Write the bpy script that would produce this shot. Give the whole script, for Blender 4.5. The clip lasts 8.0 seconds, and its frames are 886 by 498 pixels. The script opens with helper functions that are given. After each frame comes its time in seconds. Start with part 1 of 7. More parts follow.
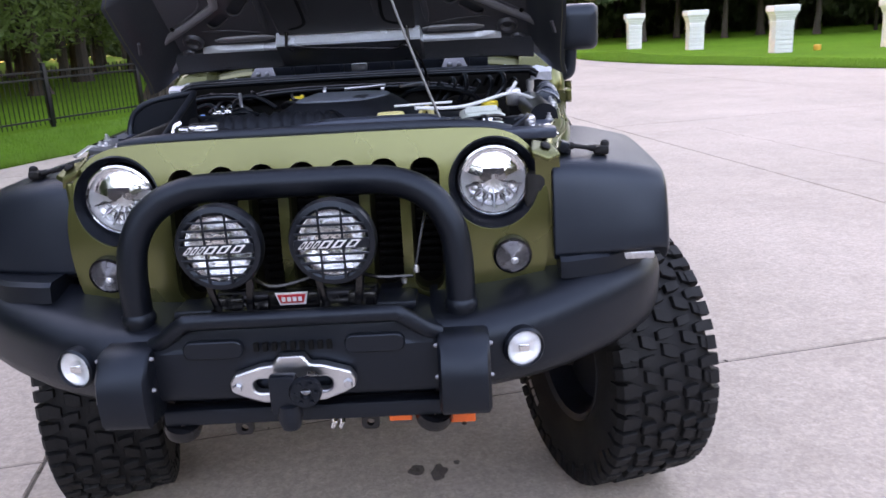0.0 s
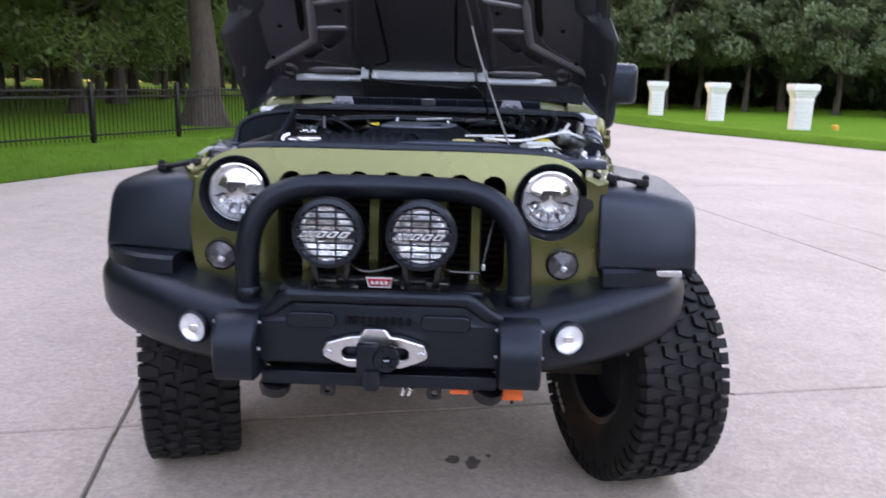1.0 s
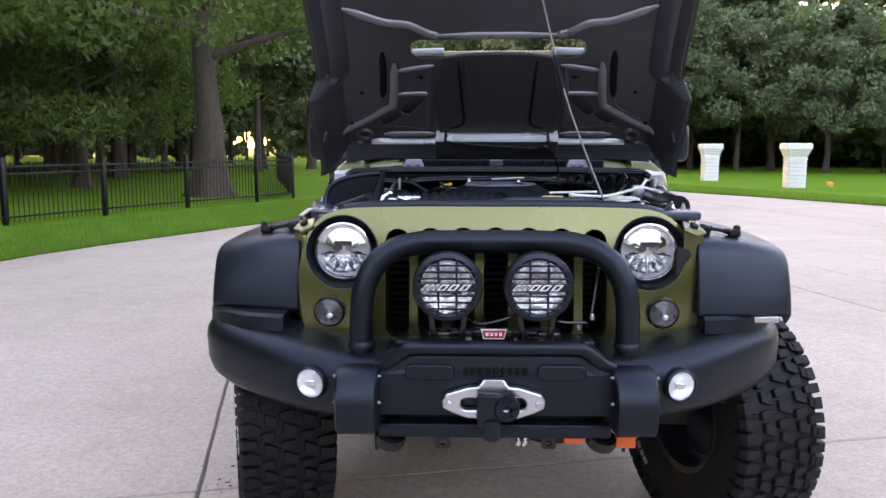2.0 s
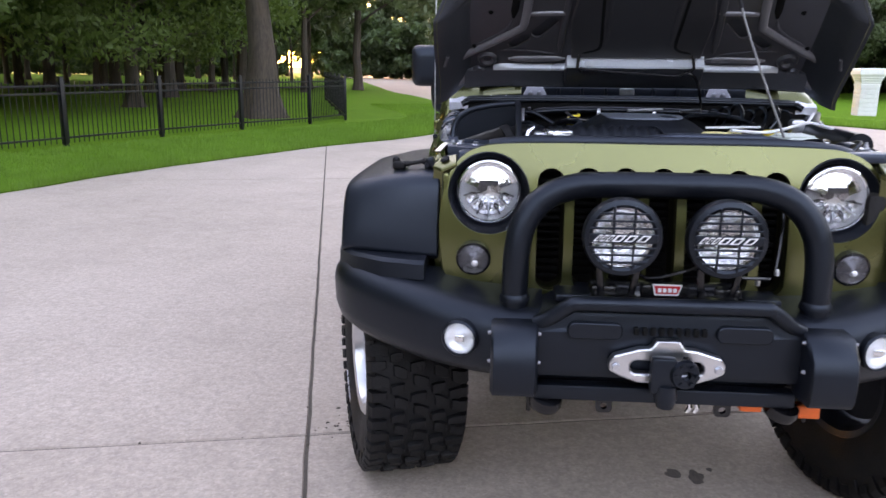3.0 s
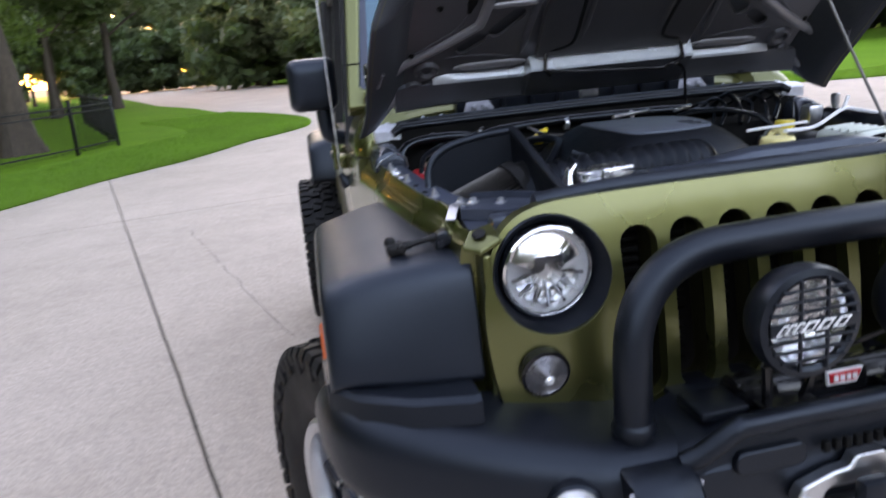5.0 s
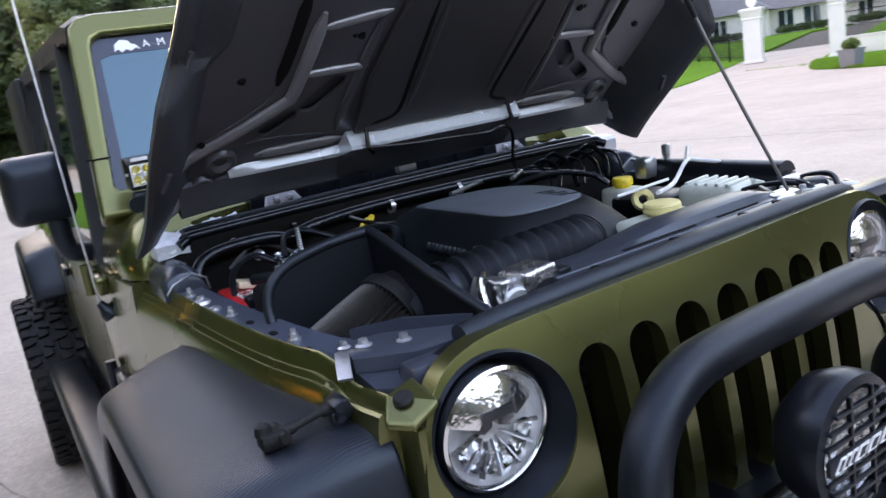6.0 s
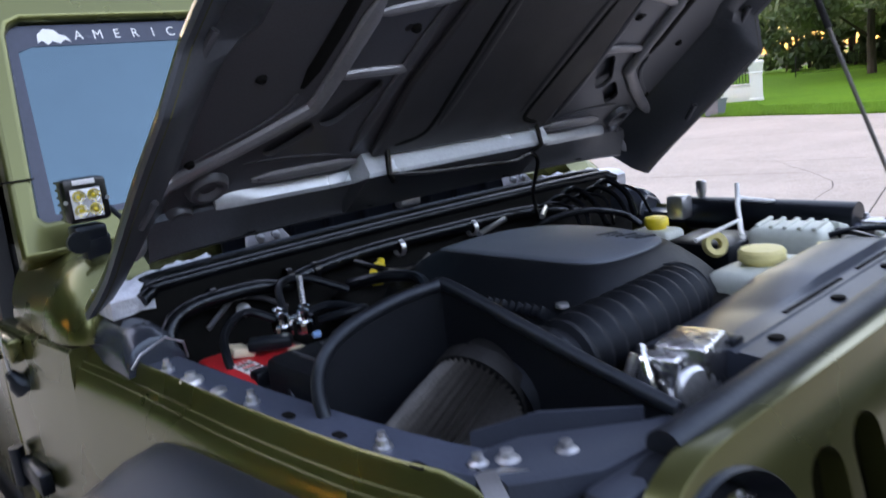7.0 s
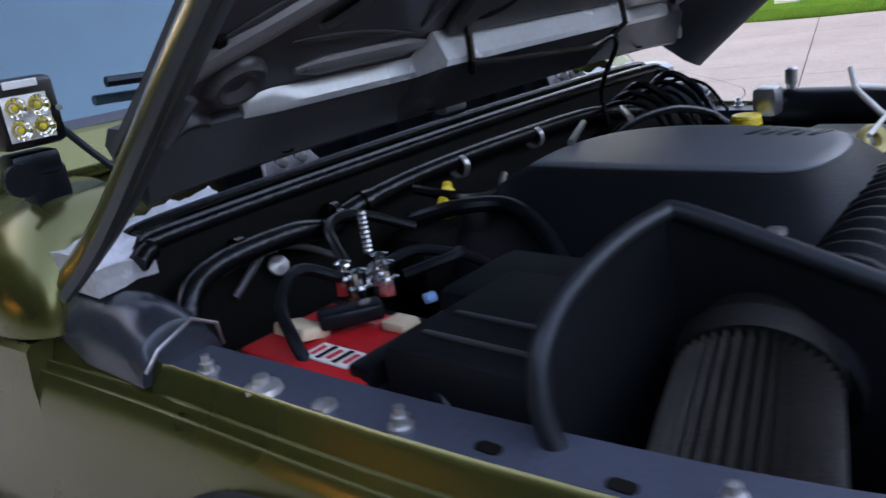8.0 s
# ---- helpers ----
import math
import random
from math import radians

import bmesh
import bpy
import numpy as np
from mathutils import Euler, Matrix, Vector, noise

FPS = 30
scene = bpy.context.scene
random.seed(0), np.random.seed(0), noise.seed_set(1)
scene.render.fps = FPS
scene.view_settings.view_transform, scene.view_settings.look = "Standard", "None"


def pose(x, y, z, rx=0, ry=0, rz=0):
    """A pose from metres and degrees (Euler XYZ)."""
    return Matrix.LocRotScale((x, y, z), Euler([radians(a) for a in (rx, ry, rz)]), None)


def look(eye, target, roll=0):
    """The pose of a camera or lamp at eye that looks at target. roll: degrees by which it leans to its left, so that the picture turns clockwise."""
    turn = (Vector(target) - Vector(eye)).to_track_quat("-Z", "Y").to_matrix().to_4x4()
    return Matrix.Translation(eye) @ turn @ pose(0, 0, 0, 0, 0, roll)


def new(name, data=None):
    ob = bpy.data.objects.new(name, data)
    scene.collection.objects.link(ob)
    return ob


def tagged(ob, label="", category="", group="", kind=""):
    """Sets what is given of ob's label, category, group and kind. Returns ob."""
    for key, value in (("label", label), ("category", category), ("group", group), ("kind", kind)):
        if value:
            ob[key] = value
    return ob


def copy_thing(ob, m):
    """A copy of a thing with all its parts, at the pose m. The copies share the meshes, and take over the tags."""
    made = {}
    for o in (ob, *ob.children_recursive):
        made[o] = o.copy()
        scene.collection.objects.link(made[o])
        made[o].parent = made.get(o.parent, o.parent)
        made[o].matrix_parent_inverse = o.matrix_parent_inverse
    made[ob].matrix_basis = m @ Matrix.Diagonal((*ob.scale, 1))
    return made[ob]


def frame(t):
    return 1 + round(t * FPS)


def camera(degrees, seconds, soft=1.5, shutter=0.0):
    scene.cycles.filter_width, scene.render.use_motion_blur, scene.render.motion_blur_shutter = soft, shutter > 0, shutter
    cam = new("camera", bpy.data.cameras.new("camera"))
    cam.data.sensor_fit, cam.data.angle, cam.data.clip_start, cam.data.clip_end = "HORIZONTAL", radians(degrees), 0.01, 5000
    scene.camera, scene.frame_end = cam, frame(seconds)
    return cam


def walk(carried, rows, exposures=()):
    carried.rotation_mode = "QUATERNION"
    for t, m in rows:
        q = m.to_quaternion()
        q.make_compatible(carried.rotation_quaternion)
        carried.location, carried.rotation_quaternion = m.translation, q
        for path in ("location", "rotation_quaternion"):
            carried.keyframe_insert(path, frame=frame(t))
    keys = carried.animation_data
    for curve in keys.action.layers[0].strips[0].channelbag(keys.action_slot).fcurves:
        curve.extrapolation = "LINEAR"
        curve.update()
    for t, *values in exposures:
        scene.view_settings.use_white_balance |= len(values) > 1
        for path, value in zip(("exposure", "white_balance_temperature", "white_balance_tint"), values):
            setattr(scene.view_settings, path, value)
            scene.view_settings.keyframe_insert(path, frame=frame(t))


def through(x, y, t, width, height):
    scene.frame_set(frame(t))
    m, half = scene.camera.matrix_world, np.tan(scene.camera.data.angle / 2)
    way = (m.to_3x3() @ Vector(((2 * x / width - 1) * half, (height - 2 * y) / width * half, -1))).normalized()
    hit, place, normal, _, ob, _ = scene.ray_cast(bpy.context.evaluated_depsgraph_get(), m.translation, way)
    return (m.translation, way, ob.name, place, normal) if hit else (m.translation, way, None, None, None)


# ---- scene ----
cam = camera(59.0, 8.0, soft=1.5, shutter=0.3)
PATH = [
    (0, (0.486, -2.043, 1.521), (0.362, -0.124, 0.974), -3.2),
    (0.5, (0.439, -2.26, 1.482), (0.403, -0.324, 0.982), -1.3),
    (1, (0.344, -2.46, 1.491), (0.199, -0.511, 1.065), 1.4),
    (1.2, (0.285, -2.53, 1.452), (0.088, -0.57, 1.094), 1.3),
    (2.3, (-0.112, -2.565, 1.475), (-0.214, -0.584, 1.217), 0.2),
    (2.5, (-0.181, -2.521, 1.491), (-0.282, -0.551, 1.162), 2.3),
    (3, (-0.363, -2.339, 1.478), (-0.592, -0.405, 1.026), 0.6),
    (3.5, (-0.5, -2.142, 1.482), (-0.684, -0.214, 0.981), 0.6),
    (4, (-0.731, -1.997, 1.498), (-0.74, -0.068, 0.968), -2.8),
    (4.5, (-0.882, -1.826, 1.481), (-0.798, 0.066, 0.837), -3.1),
    (5, (-0.933, -1.499, 1.57), (-0.642, 0.417, 1.079), -5.5),
    (5.2, (-0.934, -1.347, 1.588), (-0.486, 0.547, 1.128), -5.0),
    (6.3, (-1.111, -0.817, 1.641), (-0.015, 0.799, 1.207), -8.6),
    (6.5, (-1.137, -0.732, 1.636), (0.031, 0.836, 1.214), -6.6),
    (6.7, (-1.150, -0.618, 1.628), (0.072, 0.908, 1.207), -5.9),
    (7, (-1.128, -0.415, 1.63), (0.121, 1.096, 1.235), -6.7),
    (7.1, (-1.114, -0.362, 1.618), (0.150, 1.152, 1.287), -6.6),
    (7.5, (-1.072, -0.181, 1.597), (0.24, 1.225, 1.049), -6.2),
    (8, (-1.08, 0.122, 1.572), (0.313, 1.421, 0.962), -8.2),
]
walk(cam, [(t, look(eye, target, roll)) for t, eye, target, roll in PATH], [(0.0, 4.10, 7650, 42), (2.5, 4.14, 7800, 41), (4.5, 4.08, 7900, 37), (5.2, 4.10, 7750, 36), (6.5, 4.06, 7500, 36), (8.0, 3.70, 7350, 38)])
# light and exposure
SUN_ELEVATION, SUN_AZIMUTH = radians(5.0), radians(-31.0)   # azimuth from +y towards +x
world = bpy.data.worlds.new("sky")
scene.world = world
world.use_nodes = True
sky = world.node_tree.nodes.new("ShaderNodeTexSky")
sky.sky_type, sky.sun_disc = "NISHITA", False
sky.sun_elevation, sky.sun_rotation = SUN_ELEVATION, SUN_AZIMUTH
sky.air_density, sky.dust_density, sky.ozone_density = 1.0, 0.9, 1.0
world.node_tree.nodes["Background"].inputs["Strength"].default_value = 0.15
world.node_tree.links.new(sky.outputs[0], world.node_tree.nodes["Background"].inputs["Color"])
sun = new("sun", bpy.data.lights.new("sun", "SUN"))
sun.data.energy, sun.data.angle, sun.data.color = 0.05, radians(10), (1.0, 0.80, 0.62)
sun_way = Vector((math.sin(SUN_AZIMUTH) * math.cos(SUN_ELEVATION), math.cos(SUN_AZIMUTH) * math.cos(SUN_ELEVATION), math.sin(SUN_ELEVATION)))
sun.matrix_basis = look(sun_way * 60, (0, 0, 0))


# ---- materials ----
def M(name, col, rough=0.5, metal=0.0, var=0.12, scale=6.0, fine=70.0, bump=0.05, coat=0.0, spec=0.5, trans=0.0, stretch=(1, 1, 1), rvar=0.12, sheen=(1, 1, 1)):
    m = bpy.data.materials.new(name)
    m.use_nodes = True
    n, l = m.node_tree.nodes, m.node_tree.links
    p = n["Principled BSDF"]
    tc = n.new("ShaderNodeTexCoord")
    mp = n.new("ShaderNodeMapping")
    mp.inputs["Scale"].default_value = stretch
    l.new(tc.outputs["Object"], mp.inputs["Vector"])
    a, b = n.new("ShaderNodeTexNoise"), n.new("ShaderNodeTexNoise")
    for t, s, d in ((a, scale, 5.0), (b, fine, 3.0)):
        t.inputs["Scale"].default_value, t.inputs["Detail"].default_value = s, d
        l.new(mp.outputs[0], t.inputs["Vector"])
    add = n.new("ShaderNodeMath")
    add.operation = "ADD"
    l.new(a.outputs["Fac"], add.inputs[0])
    l.new(b.outputs["Fac"], add.inputs[1])
    info = n.new("ShaderNodeObjectInfo")
    rr = n.new("ShaderNodeMath")
    rr.operation = "MULTIPLY_ADD"
    rr.inputs[1].default_value, rr.inputs[2].default_value = 0.25, -0.125
    l.new(info.outputs["Random"], rr.inputs[0])
    add2 = n.new("ShaderNodeMath")
    add2.operation = "ADD"
    l.new(add.outputs[0], add2.inputs[0])
    l.new(rr.outputs[0], add2.inputs[1])
    r = n.new("ShaderNodeMapRange")
    r.inputs["From Min"].default_value, r.inputs["From Max"].default_value = 0.65, 1.35
    l.new(add2.outputs[0], r.inputs["Value"])
    mix = n.new("ShaderNodeMix")
    mix.data_type = "RGBA"
    mix.inputs["A"].default_value = (*[max(0.0, c * (1 - var)) for c in col], 1)
    mix.inputs["B"].default_value = (*[min(1.0, c * (1 + var)) for c in col], 1)
    l.new(r.outputs[0], mix.inputs["Factor"])
    l.new(mix.outputs["Result"], p.inputs["Base Color"])
    q = n.new("ShaderNodeMapRange")
    q.inputs["From Min"].default_value, q.inputs["From Max"].default_value = 0.3, 0.7
    q.inputs["To Min"].default_value, q.inputs["To Max"].default_value = max(0.02, rough - rvar * rough), min(1.0, rough + rvar * rough)
    l.new(a.outputs["Fac"], q.inputs["Value"])
    l.new(q.outputs[0], p.inputs["Roughness"])
    p.inputs["Metallic"].default_value = metal
    p.inputs["Coat Weight"].default_value = coat
    p.inputs["Coat Roughness"].default_value = 0.12
    p.inputs["Specular IOR Level"].default_value = spec
    p.inputs["Transmission Weight"].default_value = trans
    p.inputs["Specular Tint"].default_value = (*sheen, 1)
    if bump:
        bp = n.new("ShaderNodeBump")
        bp.inputs["Strength"].default_value, bp.inputs["Distance"].default_value = bump, 0.01
        l.new(b.outputs["Fac"], bp.inputs["Height"])
        l.new(bp.outputs[0], p.inputs["Normal"])
    return m


def leafy(name, col, var=0.45, through=0.35):
    m = M(name, col, 0.55, var=var, scale=0.35, fine=2.5, bump=0)
    n, l = m.node_tree.nodes, m.node_tree.links
    p, out = n["Principled BSDF"], n["Material Output"]
    t = n.new("ShaderNodeBsdfTranslucent")
    t.inputs["Color"].default_value = (col[0] * 1.7, col[1] * 1.7, col[2] * 1.0, 1)
    mx = n.new("ShaderNodeMixShader")
    mx.inputs[0].default_value = through
    l.new(p.outputs[0], mx.inputs[1])
    l.new(t.outputs[0], mx.inputs[2])
    l.new(mx.outputs[0], out.inputs["Surface"])
    return m


OLIVE = M("olive_paint", (0.128, 0.132, 0.046), 0.28, 0.85, 0.05, 3, 900, 0.010, coat=0.5)
# body olive with the shade inside the grille slots put into its colour
OLIVE_SHADED = M("olive_paint_shaded", (0.022, 0.020, 0.008), 0.40, 0.5, 0.12, 8, 200, 0.02)
# sheen on the blacks: a bluish veil of light put into their specular tint
TEXBLACK = M("textured_black_coat", (0.0050, 0.0060, 0.0088), 0.36, 0, 0.2, 5, 420, 0.12, spec=0.40, sheen=(0.70, 0.84, 1))
FLARE = M("moulded_black_plastic", (0.0085, 0.0105, 0.0155), 0.36, 0, 0.2, 4, 380, 0.08, spec=0.50, sheen=(0.70, 0.84, 1))
fn, fl = FLARE.node_tree.nodes, FLARE.node_tree.links
wave, tc_, wb = fn.new("ShaderNodeTexWave"), fn.new("ShaderNodeTexCoord"), fn.new("ShaderNodeBump")
wave.bands_direction = "Y"
wave.inputs["Scale"].default_value = 62.0
wb.inputs["Distance"].default_value = 0.001
fl.new(tc_.outputs["Object"], wave.inputs["Vector"])
fl.new(wave.outputs["Fac"], wb.inputs["Height"])
fgeo, fsep, fmask = fn.new("ShaderNodeNewGeometry"), fn.new("ShaderNodeSeparateXYZ"), fn.new("ShaderNodeMapRange")
fmask.inputs["From Min"].default_value, fmask.inputs["From Max"].default_value, fmask.inputs["To Max"].default_value = 0.55, 0.95, 0.45
fl.new(fgeo.outputs["Normal"], fsep.inputs[0])
fl.new(fsep.outputs["Z"], fmask.inputs["Value"])
fl.new(fmask.outputs[0], wb.inputs["Strength"])
fl.new(fn["Bump"].outputs[0], wb.inputs["Normal"])
fl.new(wb.outputs[0], fn["Principled BSDF"].inputs["Normal"])
GLOSSBLACK = M("gloss_black", (0.004, 0.004, 0.005), 0.25, 0, 0.2, 10, 80, 0.02)
PLASTIC = M("black_plastic", (0.0048, 0.0055, 0.0080), 0.34, 0, 0.25, 14, 160, 0.04, spec=0.42, sheen=(0.70, 0.84, 1))
MATTE = M("matt_black", (0.004, 0.004, 0.004), 0.8, 0, 0.3, 10, 120, 0.05, spec=0.15)
RUBBER = M("tyre_rubber", (0.0048, 0.0049, 0.0058), 0.66, 0, 0.4, 9, 130, 0.18, spec=0.36)
SEAL = M("rubber_seal", (0.009, 0.0105, 0.0145), 0.46, 0, 0.2, 12, 150, 0.06, sheen=(0.70, 0.84, 1))
LINER = M("grey_primer_panel", (0.080, 0.080, 0.090), 0.32, 0.25, 0.15, 5, 300, 0.015, sheen=(0.70, 0.84, 1))
FLANGE = M("dark_flange", (0.052, 0.055, 0.063), 0.36, 0.2, 0.2, 6, 200, 0.02, sheen=(0.70, 0.84, 1))
# panel grey made lighter: the ribs' sky highlight is put into the colour
RIB_SHEEN = M("satin_rib_sheen", (0.22, 0.22, 0.24), 0.30, 0.3, 0.12, 10, 200, 0.02)
# pale colour holds the sky's reflection on the bonnet's rear band
SKY_SHEEN = M("sky_sheen_panel", (0.74, 0.80, 0.85), 0.26, 0.4, 0.08, 6, 150, 0.02)
LEDGE = M("blue_grey_ledge", (0.058, 0.072, 0.108), 0.40, 0.2, 0.15, 9, 130, 0.03)
CHROME = M("chrome", (0.82, 0.83, 0.85), 0.10, 1.0, 0.05, 20, 120, 0.02)
FACET = M("faceted_reflector", (0.93, 0.93, 0.94), 0.16, 0.65, 0.06, 40, 90, 0.25)
ALU = M("brushed_aluminium", (0.62, 0.63, 0.65), 0.30, 1.0, 0.10, 12, 260, 0.05)
RODGREY = M("dull_grey_rod", (0.19, 0.185, 0.18), 0.45, 0.4, 0.15, 20, 200, 0.05)
STEEL = M("dull_steel", (0.58, 0.59, 0.62), 0.36, 0.9, 0.2, 14, 120, 0.08)
FOIL = M("foil_wrap", (0.66, 0.67, 0.70), 0.26, 1.0, 0.15, 25, 60, 0.5)
RIM_DARK = M("dark_wheel_paint", (0.025, 0.030, 0.042), 0.35, 0.6, 0.2, 8, 100, 0.03)
ORANGE = M("orange_plastic", (0.80, 0.13, 0.02), 0.45, 0, 0.08, 12, 120, 0.03)
RED = M("red_plastic", (0.62, 0.02, 0.025), 0.40, 0, 0.1, 12, 100, 0.03)
WHITE = M("white_lettering", (0.80, 0.80, 0.80), 0.5, 0, 0.05, 10, 100, 0)
CREAM = M("cream_tag", (0.75, 0.62, 0.45), 0.6, 0, 0.1, 12, 100, 0.02)
YELLOW = M("yellow_plastic", (0.80, 0.60, 0.03), 0.38, 0, 0.1, 14, 100, 0.03)
CAPYELLOW = M("pale_yellow_cap", (0.74, 0.64, 0.28), 0.45, 0, 0.1, 14, 100, 0.03)
TANK = M("milky_plastic_tank", (0.56, 0.60, 0.55), 0.40, 0, 0.1, 6, 90, 0.03)
BLUE = M("blue_cap", (0.18, 0.38, 0.70), 0.35, 0, 0.1, 14, 100, 0.02)
PAD = M("dark_grey_felt_pad", (0.024, 0.024, 0.028), 0.55, 0, 0.2, 9, 300, 0.1)
# blue-grey base stands in for the sky's sheen on the top plate
COVER_SHEEN = M("engine_cover_sky_sheen", (0.125, 0.145, 0.178), 0.40, 0, 0.12, 7, 420, 0.08)
BLACKCOVER = M("grained_black_plastic", (0.0050, 0.0055, 0.0075), 0.55, 0, 0.25, 9, 380, 0.12, spec=0.30, sheen=(0.70, 0.84, 1))
# fainter reflection for the band ends, also the grey of the window tube
BAND = M("faint_sheen_and_tube_grey", (0.40, 0.43, 0.46), 0.30, 0.4, 0.10, 6, 150, 0.02)
HOSE = M("oiled_black_hose", (0.0035, 0.0038, 0.0048), 0.24, 0, 0.3, 20, 160, 0.10, spec=0.42, sheen=(0.74, 0.86, 1))
BRACKET = M("grey_bracket_steel", (0.26, 0.26, 0.28), 0.36, 0.3, 0.12, 10, 200, 0.02)
RADCOVER = M("slate_plastic_cover", (0.036, 0.043, 0.060), 0.34, 0, 0.15, 6, 260, 0.05, sheen=(0.70, 0.84, 1))
DUCT = M("smooth_blue_grey_moulding", (0.030, 0.036, 0.050), 0.24, 0.1, 0.15, 6, 200, 0.03, spec=0.6, sheen=(0.70, 0.84, 1))
PLEAT = M("filter_gauze", (0.060, 0.056, 0.054), 0.36, 0.45, 0.35, 30, 320, 0.18)
CRUMPLE = M("crumpled_foil_pad", (0.62, 0.65, 0.72), 0.40, 0.35, 0.2, 30, 70, 0.5)
CELL = M("bright_cell", (0.92, 0.92, 0.90), 0.22, 0.15, 0.05, 60, 160, 0.3)
MIRROR = M("mirror_facet", (0.90, 0.91, 0.93), 0.07, 1.0, 0.05, 40, 90, 0.12)
UNDER = M("underbody", (0.007, 0.006, 0.0055), 0.75, 0.1, 0.5, 6, 50, 0.2)
RUST = M("muddy_axle", (0.03, 0.023, 0.018), 0.8, 0.1, 0.5, 9, 60, 0.3)
DARKLENS = M("dark_projector_lens", (0.05, 0.05, 0.055), 0.08, 0.4, 0.2, 30, 60, 0.05)
SMOKE = M("smoked_lens", (0.24, 0.235, 0.245), 0.12, 0.7, 0.2, 30, 60, 0.25, coat=0.6)
CABIN = M("dark_cabin", (0.01, 0.01, 0.011), 0.7, 0, 0.3, 5, 60, 0.05)
ROOF = M("black_roof_top", (0.01, 0.01, 0.011), 0.6, 0, 0.2, 6, 200, 0.08)
GLOBE = M("white_globe", (0.85, 0.85, 0.83), 0.3, 0, 0.03, 4, 40, 0)
WHITEWALL = M("white_painted_masonry", (0.74, 0.73, 0.72), 0.75, 0, 0.08, 1.5, 25, 0.12)
SLATE = M("grey_roof_shingle", (0.13, 0.125, 0.13), 0.8, 0, 0.25, 0.8, 9, 0.3)
TERRA = M("terracotta_roof", (0.36, 0.17, 0.11), 0.8, 0, 0.2, 0.8, 9, 0.3)
IRON = M("black_iron", (0.006, 0.007, 0.009), 0.45, 0.3, 0.2, 5, 60, 0.04)
PLANTER = M("blue_grey_planter", (0.16, 0.18, 0.21), 0.6, 0, 0.12, 5, 60, 0.05)
SILVERCAR = M("silver_car_paint", (0.55, 0.56, 0.57), 0.3, 0.5, 0.05, 3, 60, 0, coat=0.5)
BARK = M("bark", (0.066, 0.050, 0.040), 0.9, 0, 0.45, 5, 22, 0.9, stretch=(1, 1, 0.22))
BARKFAR = M("dark_bark", (0.055, 0.042, 0.034), 0.9, 0, 0.4, 3, 12, 0.6, stretch=(1, 1, 0.25))
LEAF = leafy("oak_leaves", (0.105, 0.165, 0.050))
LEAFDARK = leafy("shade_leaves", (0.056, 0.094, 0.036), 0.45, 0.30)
LEAFFAR = leafy("far_leaves", (0.100, 0.140, 0.072), 0.5, 0.30)
# leaves of the added unseen tree line, dark so the car reflects less light
EVERGREEN = leafy("dark_evergreen", (0.028, 0.042, 0.020), 0.4, 0.05)
BLADE = leafy("grass_blades", (0.105, 0.235, 0.022), 0.35, 0.3)

GLASS = bpy.data.materials.new("clear_glass")
GLASS.use_nodes = True
g = GLASS.node_tree.nodes["Principled BSDF"]
g.inputs["Base Color"].default_value, g.inputs["Roughness"].default_value = (0.97, 0.98, 0.98, 1), 0.02
g.inputs["Transmission Weight"].default_value, g.inputs["IOR"].default_value = 1.0, 1.35
TINT = bpy.data.materials.new("dark_tinted_glass")
TINT.use_nodes = True
g = TINT.node_tree.nodes["Principled BSDF"]
g.inputs["Base Color"].default_value, g.inputs["Roughness"].default_value = (0.02, 0.045, 0.06, 1), 0.03
g.inputs["Specular IOR Level"].default_value, g.inputs["Coat Weight"].default_value = 1.0, 1.0
g.inputs["Coat IOR"].default_value = 2.2


# windscreen glass: blue of the reflected sky is put into the base colour
SKYGLASS = M("sky_blue_glass", (0.078, 0.138, 0.170), 0.05, 0.75, 0.05, 2, 20, 0)


